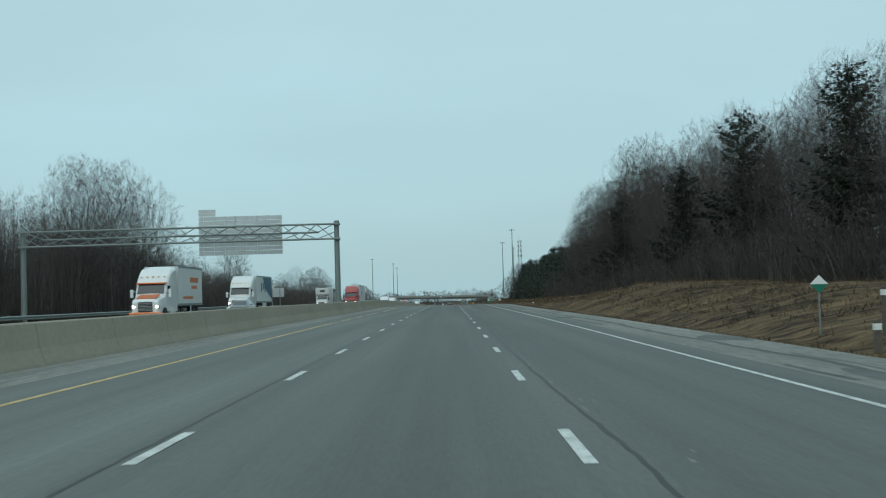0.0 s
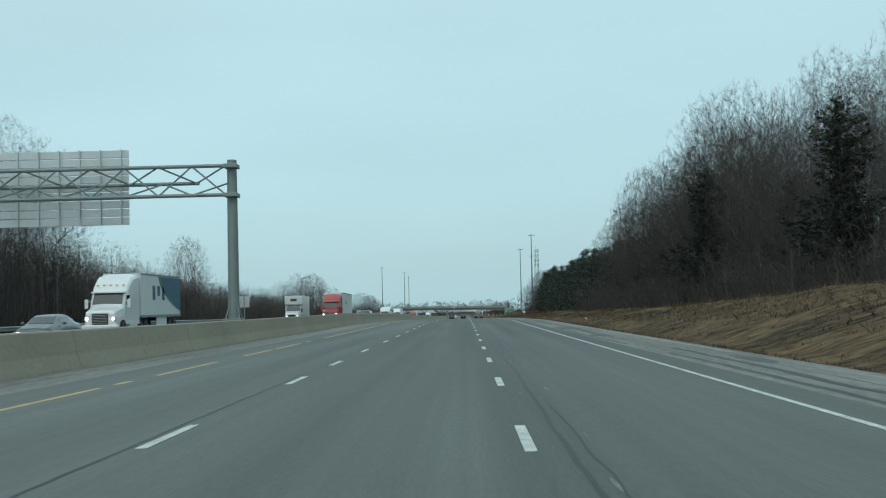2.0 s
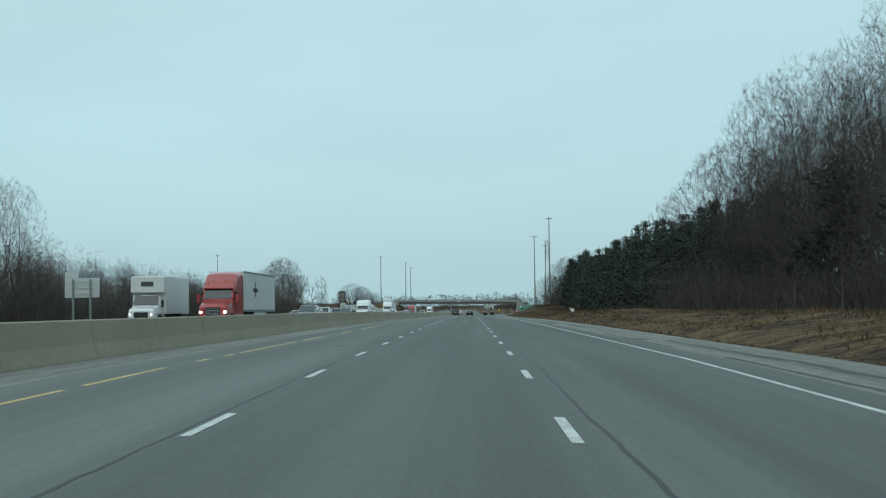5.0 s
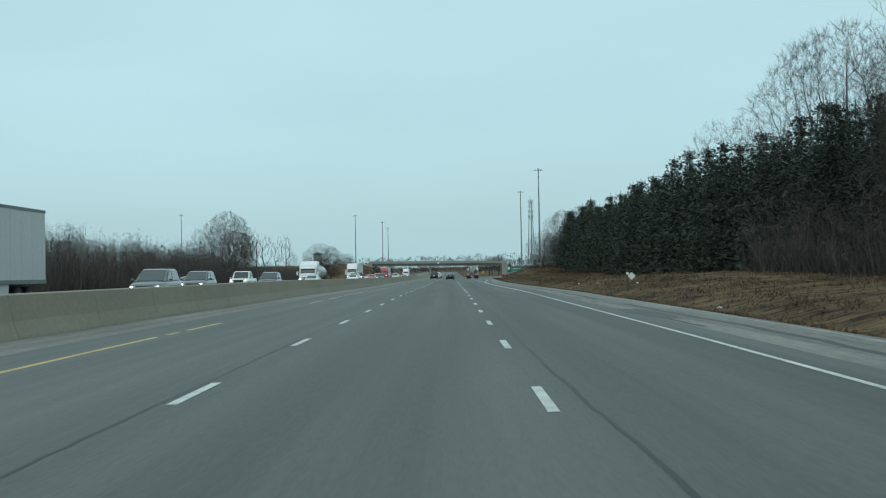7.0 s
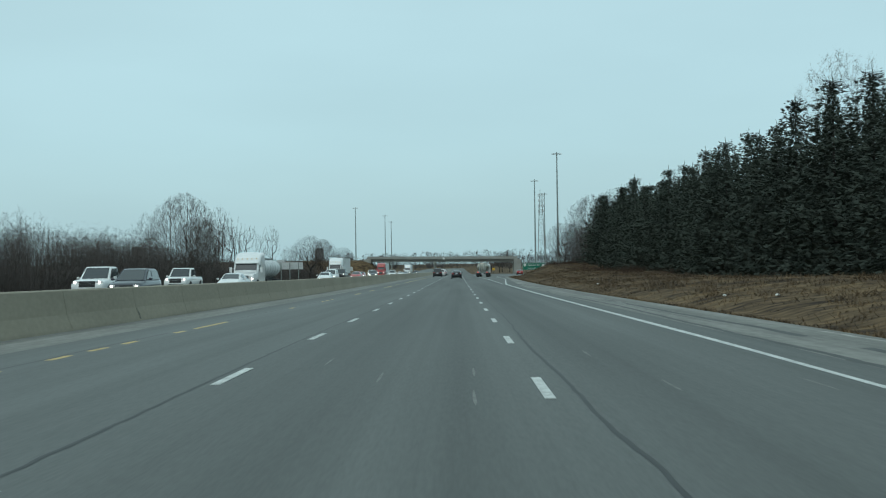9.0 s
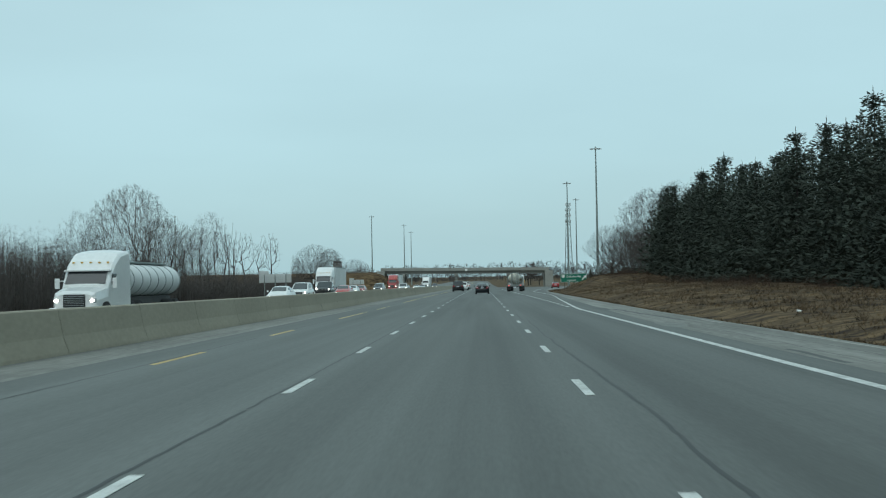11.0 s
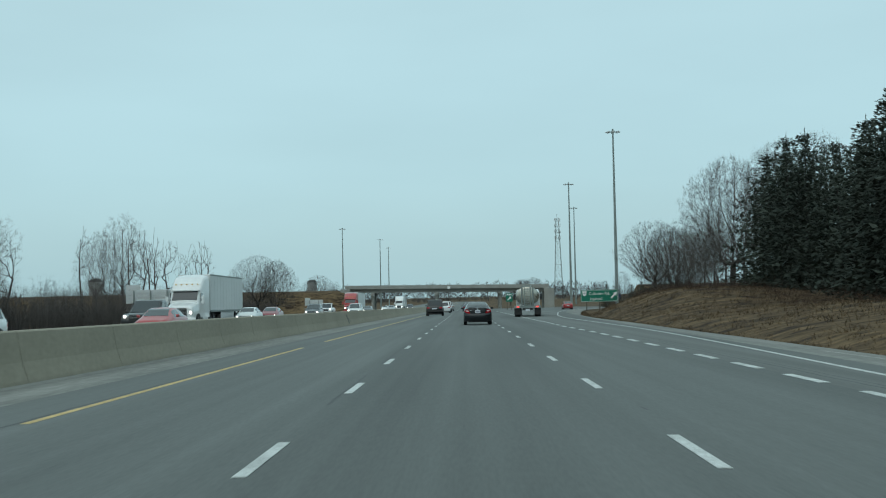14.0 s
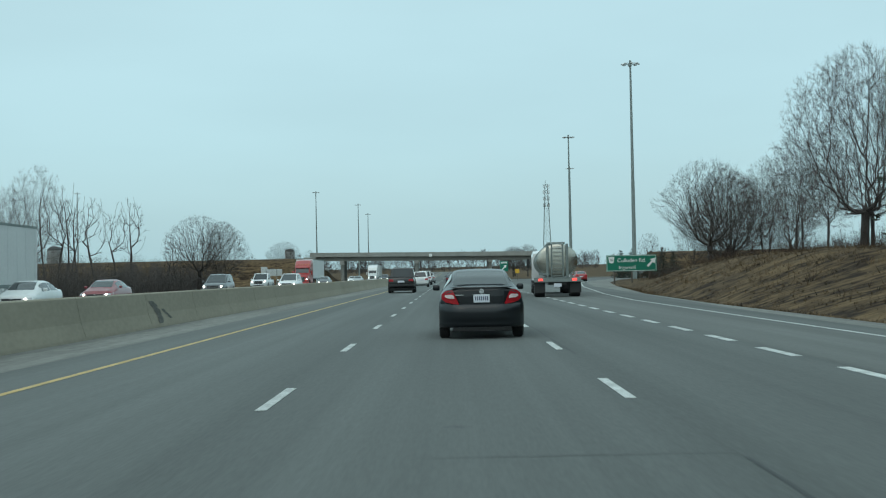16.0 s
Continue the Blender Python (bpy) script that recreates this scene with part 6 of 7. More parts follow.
def tractor(parent, cab_mat, accent, hood=True):
    """A long-nosed highway tractor that faces -y, its bumper at y = 0."""
    # nose
    secs = []
    for y, w, zb, zt in ((0.10, 0.86, 0.62, 1.45), (0.25, 1.0, 0.55, 1.62), (1.0, 1.08, 0.6, 1.78), (1.75, 1.12, 0.6, 1.92)):
        half = [(w, zb), (w * 1.02, zb + (zt - zb) * 0.5), (w * 0.95, zt - 0.12), (w * 0.6, zt), (0, zt + 0.03)]
        secs.append([(x, y, z) for x, z in half] + [(-x, y, z) for x, z in half[-2::-1]])
    bm = bmesh.new()
    loft(bm, secs)
    part("hood", bm, cab_mat, parent)
    # cab with sleeper and swept roof fairing
    secs = []
    for y, w, zb, zt in ((1.55, 1.10, 0.7, 1.95), (1.65, 1.14, 0.7, 2.05), (2.15, 1.17, 0.7, 2.80), (2.6, 1.20, 0.7, 3.35), (3.4, 1.22, 0.7, 3.85), (4.4, 1.24, 0.7, 4.02), (4.7, 1.25, 0.7, 4.02)):
        half = [(w, zb), (w, zb + (zt - zb) * 0.6), (w * 0.97, zt - 0.25), (w * 0.88, zt - 0.06), (w * 0.5, zt + 0.01), (0, zt + 0.03)]
        secs.append([(x, y, z) for x, z in half] + [(-x, y, z) for x, z in half[-2::-1]])
    bm = bmesh.new()
    loft(bm, secs)
    part("cab", bm, cab_mat, parent)
    part("windscreen", slab([(-1.02, 1.63, 2.0), (1.02, 1.63, 2.0), (0.98, 2.12, 2.76), (-0.98, 2.12, 2.76)], 0.04, 0.05, 0.06), M_GLASS, parent, "dark windscreen")
    bm = bmesh.new()
    box(bm, -1.12, 1.12, 1.92, 2.2, 2.74, 2.84, 0.02)
    part("sun_visor", bm, accent, parent)
    for sgn in (1, -1):
        bm = bmesh.new()
        x0, x1 = sorted((sgn * 1.165, sgn * 1.195))
        box(bm, x0, x1, 2.0, 2.75, 1.95, 2.60, 0.02)
        part("side_window", bm, M_GLASS, parent)
        bm = bmesh.new()
        x0, x1 = sorted((sgn * 1.28, sgn * 1.50))
        box(bm, x0, x1, 1.72, 1.84, 1.75, 2.35, 0.03)
        tube(bm, (sgn * 1.1, 1.85, 2.2), (sgn * 1.35, 1.78, 2.2), 0.025, 0.025, 6)
        part("mirror", bm, cab_mat, parent)
        bm = bmesh.new()
        x0, x1 = sorted((sgn * 0.62, sgn * 1.0))
        box(bm, x0, x1, 0.10, 0.45, 0.95, 1.22, 0.05)
        hl = part("headlight", bm, M_LAMP_OFF, parent)
        bm = bmesh.new()
        bmesh.ops.create_uvsphere(bm, u_segments=12, v_segments=8, radius=0.10, matrix=Matrix.Translation((sgn * 0.84, 0.10, 1.08)))
        part("lamp", bm, M_LAMP, hl, "lit lamp")
        bm = bmesh.new()
        x0, x1 = sorted((sgn * 0.95, sgn * 1.22))
        box(bm, x0, x1, 2.6, 4.4, 0.45, 0.95, 0.08)
        part("side_fairing", bm, cab_mat, parent)
    bm = bmesh.new()
    box(bm, -0.52, 0.52, 0.04, 0.2, 0.72, 1.42, 0.06)
    gr = part("grille", bm, M_BLACK, parent, "dark grille")
    for k in range(6):
        bm = bmesh.new()
        z = 0.80 + k * 0.10
        box(bm, -0.48, 0.48, 0.015, 0.05, z, z + 0.025)
        part("grille_bar", bm, M_CHROME, gr)
    bm = bmesh.new()
    box(bm, -1.18, 1.18, 0.0, 0.35, 0.35, 0.70, 0.08)
    part("bumper", bm, accent, parent)
    bm = bmesh.new()
    for k in range(5):
        box(bm, -0.84 + k * 0.42 - 0.05, -0.84 + k * 0.42 + 0.05, 2.42, 2.5, 3.22, 3.30)
    part("roof_marker", bm, M_SIGNYELLOW, parent)
    bm = bmesh.new()
    box(bm, -0.45, 0.45, 0.6, 7.4, 0.55, 0.85, 0.03)
    part("chassis", bm, M_FRAME, parent)
    truck_wheels(parent, (1.25, 5.2, 6.5), 1.25)


def semi(label, cab_mat, accent, m, trailer_len=15.5, graphics=None, group="oncoming lorries", visor=None):
    t = tagged(new("semi_truck"), label, "truck", group)
    tractor(t, cab_mat, accent)
    y0, y1 = 5.0, 5.0 + trailer_len
    bm = bmesh.new()
    box(bm, -1.28, 1.28, y0, y1, 1.15, 4.08, 0.04)
    tr = part("trailer", bm, M_TRAILER, t, "pale box trailer")
    for sgn in (1, -1):
        for k in range(12):
            bm = bmesh.new()
            y = y0 + 0.4 + k * (trailer_len - 0.8) / 11
            x0, x1 = sorted((sgn * 1.279, sgn * 1.288))
            box(bm, x0, x1, y - 0.03, y + 0.03, 1.25, 4.0)
            part("trailer_rib", bm, M_TRAILER, tr)
    bm = bmesh.new()
    for sgn in (1, -1):
        x0, x1 = sorted((sgn * 1.27, sgn * 1.30))
        box(bm, x0, x1, y0, y1, 1.10, 1.26)
        box(bm, x0, x1, y0, y1, 3.98, 4.10)
    part("trailer_rail", bm, M_STEEL, tr)
    bm = bmesh.new()
    for sgn in (1, -1):
        x0, x1 = sorted((sgn * 1.20, sgn * 1.235))
        box(bm, x0, x1, y0 + 4.2, y1 - 4.0, 0.35, 1.12)
    part("side_skirt", bm, M_TRAILER, tr)
    bm = bmesh.new()
    box(bm, -0.5, 0.5, y0 + 1, y1, 0.85, 1.15)
    part("trailer_frame", bm, M_FRAME, tr)
    truck_wheels(t, (y1 - 2.9, y1 - 1.6), 1.25)
    if graphics == "swoosh":
        for mt, ya, zt, off in ((M_GRAPHIC_GREEN, y1 - 6.5, 0.0, 0.297), (M_GRAPHIC_BLUE, y1 - 5.8, 0.0, 0.301)):
            for sgn in (1, -1):
                bm = bmesh.new()
                n = 10
                lo = [(ya + (y1 - ya) * (k / n), 3.95 - 2.5 * (k / n) ** 0.55) for k in range(n + 1)]
                vs = [bm.verts.new((sgn * (1.0 + off), y, z)) for y, z in lo] + [bm.verts.new((sgn * (1.0 + off), y1 - 0.05, 3.95))]
                bm.faces.new(vs)
                part("graphic", bm, mt, tr, "dark swoosh graphic")
    if graphics in ("swoosh", "orange", "cross"):
        mt = {"swoosh": M_GRAPHIC_BLUE, "orange": P_ORANGE, "cross": P_GREY}[graphics]
        for sgn in (1, -1):
            bm = bmesh.new()
            x0, x1 = sorted((sgn * 1.285, sgn * 1.297))
            if graphics == "swoosh":
                for k in range(3):
                    box(bm, x0, x1, y0 + 3.0 + k * 1.3, y0 + 3.7 + k * 1.3, 2.3 + 0.3 * (k % 2), 3.3)
            elif graphics == "orange":
                box(bm, x0, x1, y1 - 4.5, y1 - 1.5, 2.9, 3.3)
                box(bm, x0, x1, y1 - 4.0, y1 - 2.0, 2.4, 2.65)
                box(bm, x0, x1, y0 + 1.5, y0 + 5.0, 1.6, 1.8)
            else:
                box(bm, x0, x1, y0 + 3.5, y0 + 5.5, 2.6, 2.9)
                box(bm, x0, x1, y0 + 4.35, y0 + 4.65, 2.2, 3.4)
            part("graphic_bars", bm, mt, tr, "plain lettering bars")
    if graphics == "orange":
        bm = bmesh.new()
        rings = [[(-0.7, 0.32, 1.68), (0.7, 0.32, 1.68), (0.7, 1.6, 1.95), (-0.7, 1.6, 1.95)], [(-0.7, 0.32, 1.72), (0.7, 0.32, 1.72), (0.7, 1.6, 1.99), (-0.7, 1.6, 1.99)]]
        loft(bm, rings)
        part("hood_panel", bm, P_ORANGE, t, "orange hood panel")
    t.matrix_basis = m
    return t


def box_truck(label, m):
    t = tagged(new("box_truck"), label, "truck", "oncoming lorries")
    secs = []
    for y, w, zb, zt in ((0.05, 0.85, 0.55, 1.25), (0.2, 0.95, 0.5, 1.4), (1.2, 1.02, 0.5, 1.55), (1.3, 1.02, 0.5, 1.62), (1.8, 1.02, 0.5, 2.35), (2.6, 1.02, 0.5, 2.4)):
        half = [(w, zb), (w, zb + (zt - zb) * 0.6), (w * 0.9, zt - 0.05), (w * 0.5, zt), (0, zt + 0.02)]
        secs.append([(x, y, z) for x, z in half] + [(-x, y, z) for x, z in half[-2::-1]])
    bm = bmesh.new()
    loft(bm, secs)
    part("cab", bm, P_WHITE, t)
    part("windscreen", slab([(-0.95, 1.27, 1.66), (0.95, 1.27, 1.66), (0.9, 1.76, 2.33), (-0.9, 1.76, 2.33)], 0.04, 0.04, 0.05), M_GLASS, t)
    bm = bmesh.new()
    box(bm, -0.5, 0.5, 0.0, 0.15, 0.75, 1.15, 0.03)
    part("grille", bm, M_BLACK, t)
    for sgn in (1, -1):
        bm = bmesh.new()
        bmesh.ops.create_uvsphere(bm, u_segments=12, v_segments=8, radius=0.11, matrix=Matrix.Translation((sgn * 0.74, 0.14, 0.98)))
        part("headlight", bm, M_LAMP, t, "lit headlight")
        bm = bmesh.new()
        x0, x1 = sorted((sgn * 1.1, sgn * 1.3))
        box(bm, x0, x1, 1.3, 1.4, 1.5, 2.0, 0.03)
        part("mirror", bm, M_BLACK, t)
    bm = bmesh.new()
    box(bm, -1.0, 1.0, -0.03, 0.25, 0.4, 0.65, 0.05)
    part("bumper", bm, P_WHITE, t)
    bm = bmesh.new()
    box(bm, -1.22, 1.22, 2.3, 9.3, 1.0, 3.75, 0.05)
    bx = part("cargo_box", bm, M_TRAILER, t, "white cargo box")
    bm = bmesh.new()
    box(bm, -1.22, 1.22, 1.75, 2.3, 2.55, 3.72, 0.08)
    part("box_nose", bm, M_TRAILER, bx)
    bm = bmesh.new()
    box(bm, -0.45, 0.45, 1.735, 1.755, 3.0, 3.35, 0.005)
    part("logo_plate", bm, M_DARKMETAL, bx, "dark plain logo shape")
    bm = bmesh.new()
    box(bm, -0.5, 0.5, 1.5, 9.2, 0.7, 1.0)
    part("chassis", bm, M_FRAME, t)
    truck_wheels(t, (1.1, 7.2), 1.2)
    t.matrix_basis = m
    return t


def tank_trailer(parent, y0, y1, material):
    """A tank between y0 (its rear) and y1, on a frame with ladder and lights."""
    n = 32
    secs = []
    for y, k in ((y0 + 0.0, 0.5), (y0 + 0.02, 0.80), (y0 + 0.06, 0.95), (y0 + 0.12, 1.0), (y1 - 0.36, 1.0), (y1 - 0.12, 0.9), (y1, 0.55)):
        secs.append([(1.10 * k * math.cos(2 * math.pi * i / n), y, 2.26 + 1.06 * k * math.sin(2 * math.pi * i / n)) for i in range(n)])
    bm = bmesh.new()
    loft(bm, secs)
    tank = part("tank", bm, material, parent, "pale polished tank", smooth=True)
    for k in range(7):
        y = y0 + 0.5 + k * (y1 - y0 - 1.0) / 6
        bm = bmesh.new()
        secs = [[(1.115 * math.cos(2 * math.pi * i / n), yy, 2.26 + 1.075 * math.sin(2 * math.pi * i / n)) for i in range(n)] for yy in (y - 0.05, y + 0.05)]
        loft(bm, secs)
        part("tank_band", bm, M_STEEL, tank)
    bm = bmesh.new()
    box(bm, -0.45, 0.45, y0 + 0.8, y1 - 0.8, 3.31, 3.44, 0.02)
    part("walkway", bm, M_STEEL, tank)
    return tank


def tanker(m):
    """The tanker ahead, pointing along +y, its rear bumper at y = 0."""
    t = tagged(new("tank_truck"), "pale dusty tank truck with rear ladder and lit tail lights", "truck")
    tank_trailer(t, 0.15, 12.8, M_TANK)
    bm = bmesh.new()
    for x in (-0.30, 0.30):
        tube(bm, (x, -0.02, 1.15), (x, -0.02, 3.28), 0.035, 0.035, 8)
        tube(bm, (x, -0.02, 3.28), (x, 0.55, 3.42), 0.035, 0.035, 8)
    for k in range(9):
        tube(bm, (-0.30, -0.02, 1.3 + k * 0.25), (0.30, -0.02, 1.3 + k * 0.25), 0.022, 0.022, 6)
    part("ladder", bm, M_STEEL, t, "steel ladder")
    for x in (-0.52, 0.52):
        bm = bmesh.new()
        tube(bm, (x, 0.02, 1.2), (x, 0.02, 3.30), 0.07, 0.07, 10)
        part("vent_pipe", bm, M_STEEL, t)
    bm = bmesh.new()
    box(bm, -1.25, 1.25, 0.0, 0.5, 0.92, 1.22, 0.03)
    part("rear_bumper", bm, M_STEEL, t, "grey metal bumper box")
    for sgn in (1, -1):
        bm = bmesh.new()
        x0, x1 = sorted((sgn * 0.78, sgn * 1.02))
        box(bm, x0, x1, -0.035, 0.0, 1.0, 1.15, 0.02)
        part("tail_light", bm, M_TAIL_ON, t, "lit red tail light")
        bm = bmesh.new()
        x0, x1 = sorted((sgn * 0.66, sgn * 1.25))
        box(bm, x0, x1, 0.28, 0.32, 0.25, 0.92)
        part("mud_flap", bm, M_BLACK, t)
        bm = bmesh.new()
        x0, x1 = sorted((sgn * 0.70, sgn * 1.24))
        box(bm, x0, x1, 0.5, 3.4, 1.02, 1.14, 0.02)
        part("fender", bm, M_SIGNBACK, t)
    bm = bmesh.new()
    box(bm, -0.2, 0.2, -0.03, 0.0, 0.62, 0.84, 0.01)
    part("number_plate", bm, M_PLATE, t)
    bm = bmesh.new()
    box(bm, -0.48, 0.48, 0.4, 18.5, 0.75, 1.22, 0.02)
    part("chassis", bm, M_FRAME, t)
    truck_wheels(t, (1.05, 2.4, 12.2, 13.5, 17.3), 1.25)
    bm = bmesh.new()
    secs = []
    for y, w, zt in ((13.2, 1.2, 3.0), (14.2, 1.22, 3.2), (15.6, 1.2, 3.1), (16.2, 1.15, 2.2), (18.4, 1.0, 1.75)):
        half = [(w, 0.7), (w, zt - 0.4), (w * 0.9, zt - 0.06), (0, zt)]
        secs.append([(x, y, z) for x, z in half] + [(-x, y, z) for x, z in half[-2::-1]])
    loft(bm, secs)
    part("cab", bm, P_WHITE, t)
    bm = bmesh.new()
    box(bm, -1.0, -0.4, -0.012, 0.2, 1.36, 1.36 + 0.12, 0.01)
    part("hose_tube", bm, M_STEEL, t)
    for sgn in (1, -1):
        bm = bmesh.new()
        x0, x1 = sorted((sgn * 1.3, sgn * 1.5))
        box(bm, x0, x1, 15.9, 16.05, 1.9, 2.6, 0.03)
        part("mirror", bm, M_BLACK, t)
    t.matrix_basis = m
    return t


def tank_semi(m):
    t = tagged(new("tank_truck"), "white oncoming truck with a pale round tank", "truck", "oncoming lorries")
    tractor(t, P_WHITE, P_WHITE)
    tk = tank_trailer(t, 5.4, 15.5, M_TRAILER)
    bm = bmesh.new()
    box(bm, -0.48, 0.48, 5.0, 15.2, 0.75, 1.22, 0.02)
    part("trailer_frame", bm, M_FRAME, t)
    truck_wheels(t, (12.6, 13.9), 1.25)
    t.matrix_basis = m
    return t


def on_road(x, y, facing=1):
    slope = math.degrees(math.atan((road_z(y + 2) - road_z(y - 2)) / 4))
    return pose(x, y, road_z(y) + 0.004, slope, 0, 0) @ pose(0, 0, 0, 0, 0, 0 if facing > 0 else 180)


# ahead, in our direction
lead_sedan(on_road(0.66, 435.2 + 2.3))
bk = car("pickup", "black crew-cab pickup truck with covered bed", P_BLACK, "pickup", 5.8, 2.02, 1.92, False, "", on_road(-3.7, 501 + 2.9))
tanker(on_road(5.85, 475.5) @ pose(0, 0, 0, 0, 0, -3.2) @ Matrix.Diagonal((1.02, 0.9, 0.87, 1)))
car("suv", "white SUV in the passing lane ahead", P_WHITE, "suv", 4.7, 1.86, 1.72, False, "traffic ahead", on_road(-3.3, 545))
car("pickup", "white pickup truck far ahead in the passing lane", P_WHITE, "pickup", 5.7, 2.0, 1.9, False, "traffic ahead", on_road(-3.5, 575))
car("suv", "silver SUV far ahead in the passing lane", P_SILVER, "suv", 4.6, 1.85, 1.7, False, "traffic ahead", on_road(-3.4, 610))
car("sedan", "dark sedan far ahead in the middle lane", P_NAVY, "sedan", 4.6, 1.8, 1.45, False, "traffic ahead", on_road(0.3, 580))
car("suv", "dark SUV far ahead in the middle lane", P_GREY, "suv", 4.6, 1.85, 1.7, False, "traffic ahead", on_road(0.2, 640))
car("sedan", "red sedan turning off on the exit ramp", P_RED, "sedan", 4.6, 1.8, 1.45, False, "traffic ahead", on_road(19.0, 585))

# oncoming
def oncoming_car(style, label, mt, x, y, L=4.6, W=1.8, H=1.45):
    if style == "sedan":
        return oncoming_sedan(label, mt, on_road(x, y + 2.3, -1))
    names = {"sedan": "sedan", "suv": "suv", "pickup": "pickup"}
    dims = {"sedan": (4.6, 1.8, 1.45), "suv": (4.7, 1.86, 1.72), "pickup": (5.8, 2.0, 1.9)}[style]
    return car(names[style], label, mt, style, *dims, True, "oncoming cars", on_road(x, y + dims[0] / 2, -1))


semi("white and orange highway tractor with pale box trailer", P_WHITE, P_ORANGE, on_road(-21.0, 88.2), 8.5, graphics="orange")
oncoming_car("sedan", "dark grey oncoming sedan with lit headlights", P_GREY, -17.6, 106)
semi("white highway tractor with green and blue swoosh trailer", P_WHITE, P_WHITE, on_road(-21.8, 129.3), 11.0, graphics="swoosh")
box_truck("white box truck with a small dark logo shape", on_road(-22.3, 216))
semi("red highway tractor with white box trailer", P_RED, P_RED, on_road(-17.0, 215), 13.6, graphics="cross")
oncoming_car("suv", "dark SUV beside the red truck with lit headlights", P_GREY, -14.9, 246)
oncoming_car("suv", "dark grey oncoming SUV with lit headlights", P_GREY, -17.3, 268)
oncoming_car("sedan", "grey oncoming sedan with lit headlights", P_SILVER, -21.8, 285)
oncoming_car("pickup", "white oncoming pickup truck with lit headlights", P_WHITE, -20.6, 304.5)
oncoming_car("suv", "dark blue oncoming SUV with lit headlights", P_NAVY, -16.9, 299)
oncoming_car("pickup", "white crew-cab oncoming pickup with chrome grille", P_WHITE, -21.8, 331)
oncoming_car("sedan", "white oncoming sedan in the lane by the wall", P_WHITE, -14.7, 316)
tank_semi(on_road(-18.2, 341) @ Matrix.Diagonal((1, 1, 0.83, 1)))
oncoming_car("sedan", "white oncoming sedan with low headlights", P_WHITE, -15.2, 377.7)
oncoming_car("suv", "white boxy oncoming SUV with dark grille", P_WHITE, -16.7, 398)
oncoming_car("sedan", "red oncoming sedan with lit headlights", P_RED, -14.8, 417)
oncoming_car("pickup", "black oncoming pickup with lit headlights", P_BLACK, -18.4, 428)
oncoming_car("sedan", "white oncoming sedan beside the wall", P_WHITE, -18.7, 461.6)
oncoming_car("sedan", "maroon oncoming coupe with lit headlights", P_MAROON, -18.7, 473.5)
semi("white highway tractor with plain white box trailer", P_WHITE, P_WHITE, on_road(-21.6, 451), 13.6, graphics=None)
oncoming_car("suv", "dark grey oncoming SUV behind the maroon coupe", P_GREY, -18.4, 503)
oncoming_car("suv", "white oncoming SUV in the middle lane", P_WHITE, -15.0, 520)
oncoming_car("pickup", "white oncoming pickup in the outer lane", P_WHITE, -21.9, 546.5)
semi("red oncoming tractor with white trailer near the bridge", P_RED, P_RED, on_road(-22.0, 586), graphics=None)
oncoming_car("sedan", "grey oncoming sedan beside the red truck", P_GREY, -18.4, 582.8)
oncoming_car("sedan", "silver oncoming sedan near the bridge", P_SILVER, -16.0, 615)
oncoming_car("sedan", "white oncoming sedan near the bridge", P_WHITE, -19.0, 640)
oncoming_car("suv", "dark oncoming SUV under the bridge", P_NAVY, -15.5, 690)
semi("white oncoming tractor with trailer under the bridge", P_WHITE, P_WHITE, on_road(-19.0, 700), graphics=None)
# ---- wear and small things on the road and verge ----
def wavy_band(name, x, wander, width, y0, y1, material, parent, lift, seed, step=0.45, gaps=0.0):
    """A thin uneven band along the road, such as a sealed crack."""
    rng = random.Random(seed)
    verts, faces = [], []
    y, on, k = y0, True, 0
    while y < y1:
        xx = x + wander * noise.noise(Vector((seed * 7.1, y * 0.045, 0))) + wander * 0.35 * noise.noise(Vector((seed * 3.3, y * 0.4, 2))) + 0.03 * noise.noise(Vector((seed * 5.1, y * 2.3, 6)))
        w = width * (0.65 + 0.5 * abs(noise.noise(Vector((seed, y * 0.3, 9)))) + 0.2)
        verts += [(xx - w / 2, y, road_z(y) + lift), (xx + w / 2, y, road_z(y) + lift)]
        if k and on:
            i = 2 * k
            faces.append((i - 2, i - 1, i + 1, i))
        if gaps and rng.random() < 0.04:
            on = rng.random() > gaps
        k += 1
        y += step
    ob = new(name, raw_mesh(name, verts, faces, material))
    ob.parent = parent
    return ob


M_TYREMARK = mat("tyre_mark", (0.062, 0.068, 0.067), 0.8, 0.3, 2, 20)
wavy_band("sealed_crack", 2.22, 0.16, 0.052, -30, 330, M_TAR, east_road, 0.0022, 1)
wavy_band("sealed_crack", 2.05, 0.10, 0.045, 330, 640, M_TAR, east_road, 0.0022, 2, gaps=0.5)
wavy_band("sealed_crack", -2.02, 0.05, 0.05, -30, 300, M_TAR, east_road, 0.0022, 3)
wavy_band("sealed_crack", -2.00, 0.06, 0.04, 300, 640, M_TAR, east_road, 0.0022, 4, gaps=0.45)
wavy_band("sealed_crack", -5.45, 0.06, 0.05, 235, 420, M_TAR, east_road, 0.0022, 5, gaps=0.3)
wavy_band("sealed_crack", 2.45, 0.2, 0.022, -10, 130, M_TAR, east_road, 0.0024, 6, gaps=0.5)
wavy_band("sealed_crack", 6.9, 0.3, 0.03, 60, 340, M_TAR, east_road, 0.0022, 7, gaps=0.4)
wavy_band("sealed_crack", 7.5, 0.3, 0.04, 20, 345, M_TAR, east_road, 0.0022, 8, gaps=0.5)

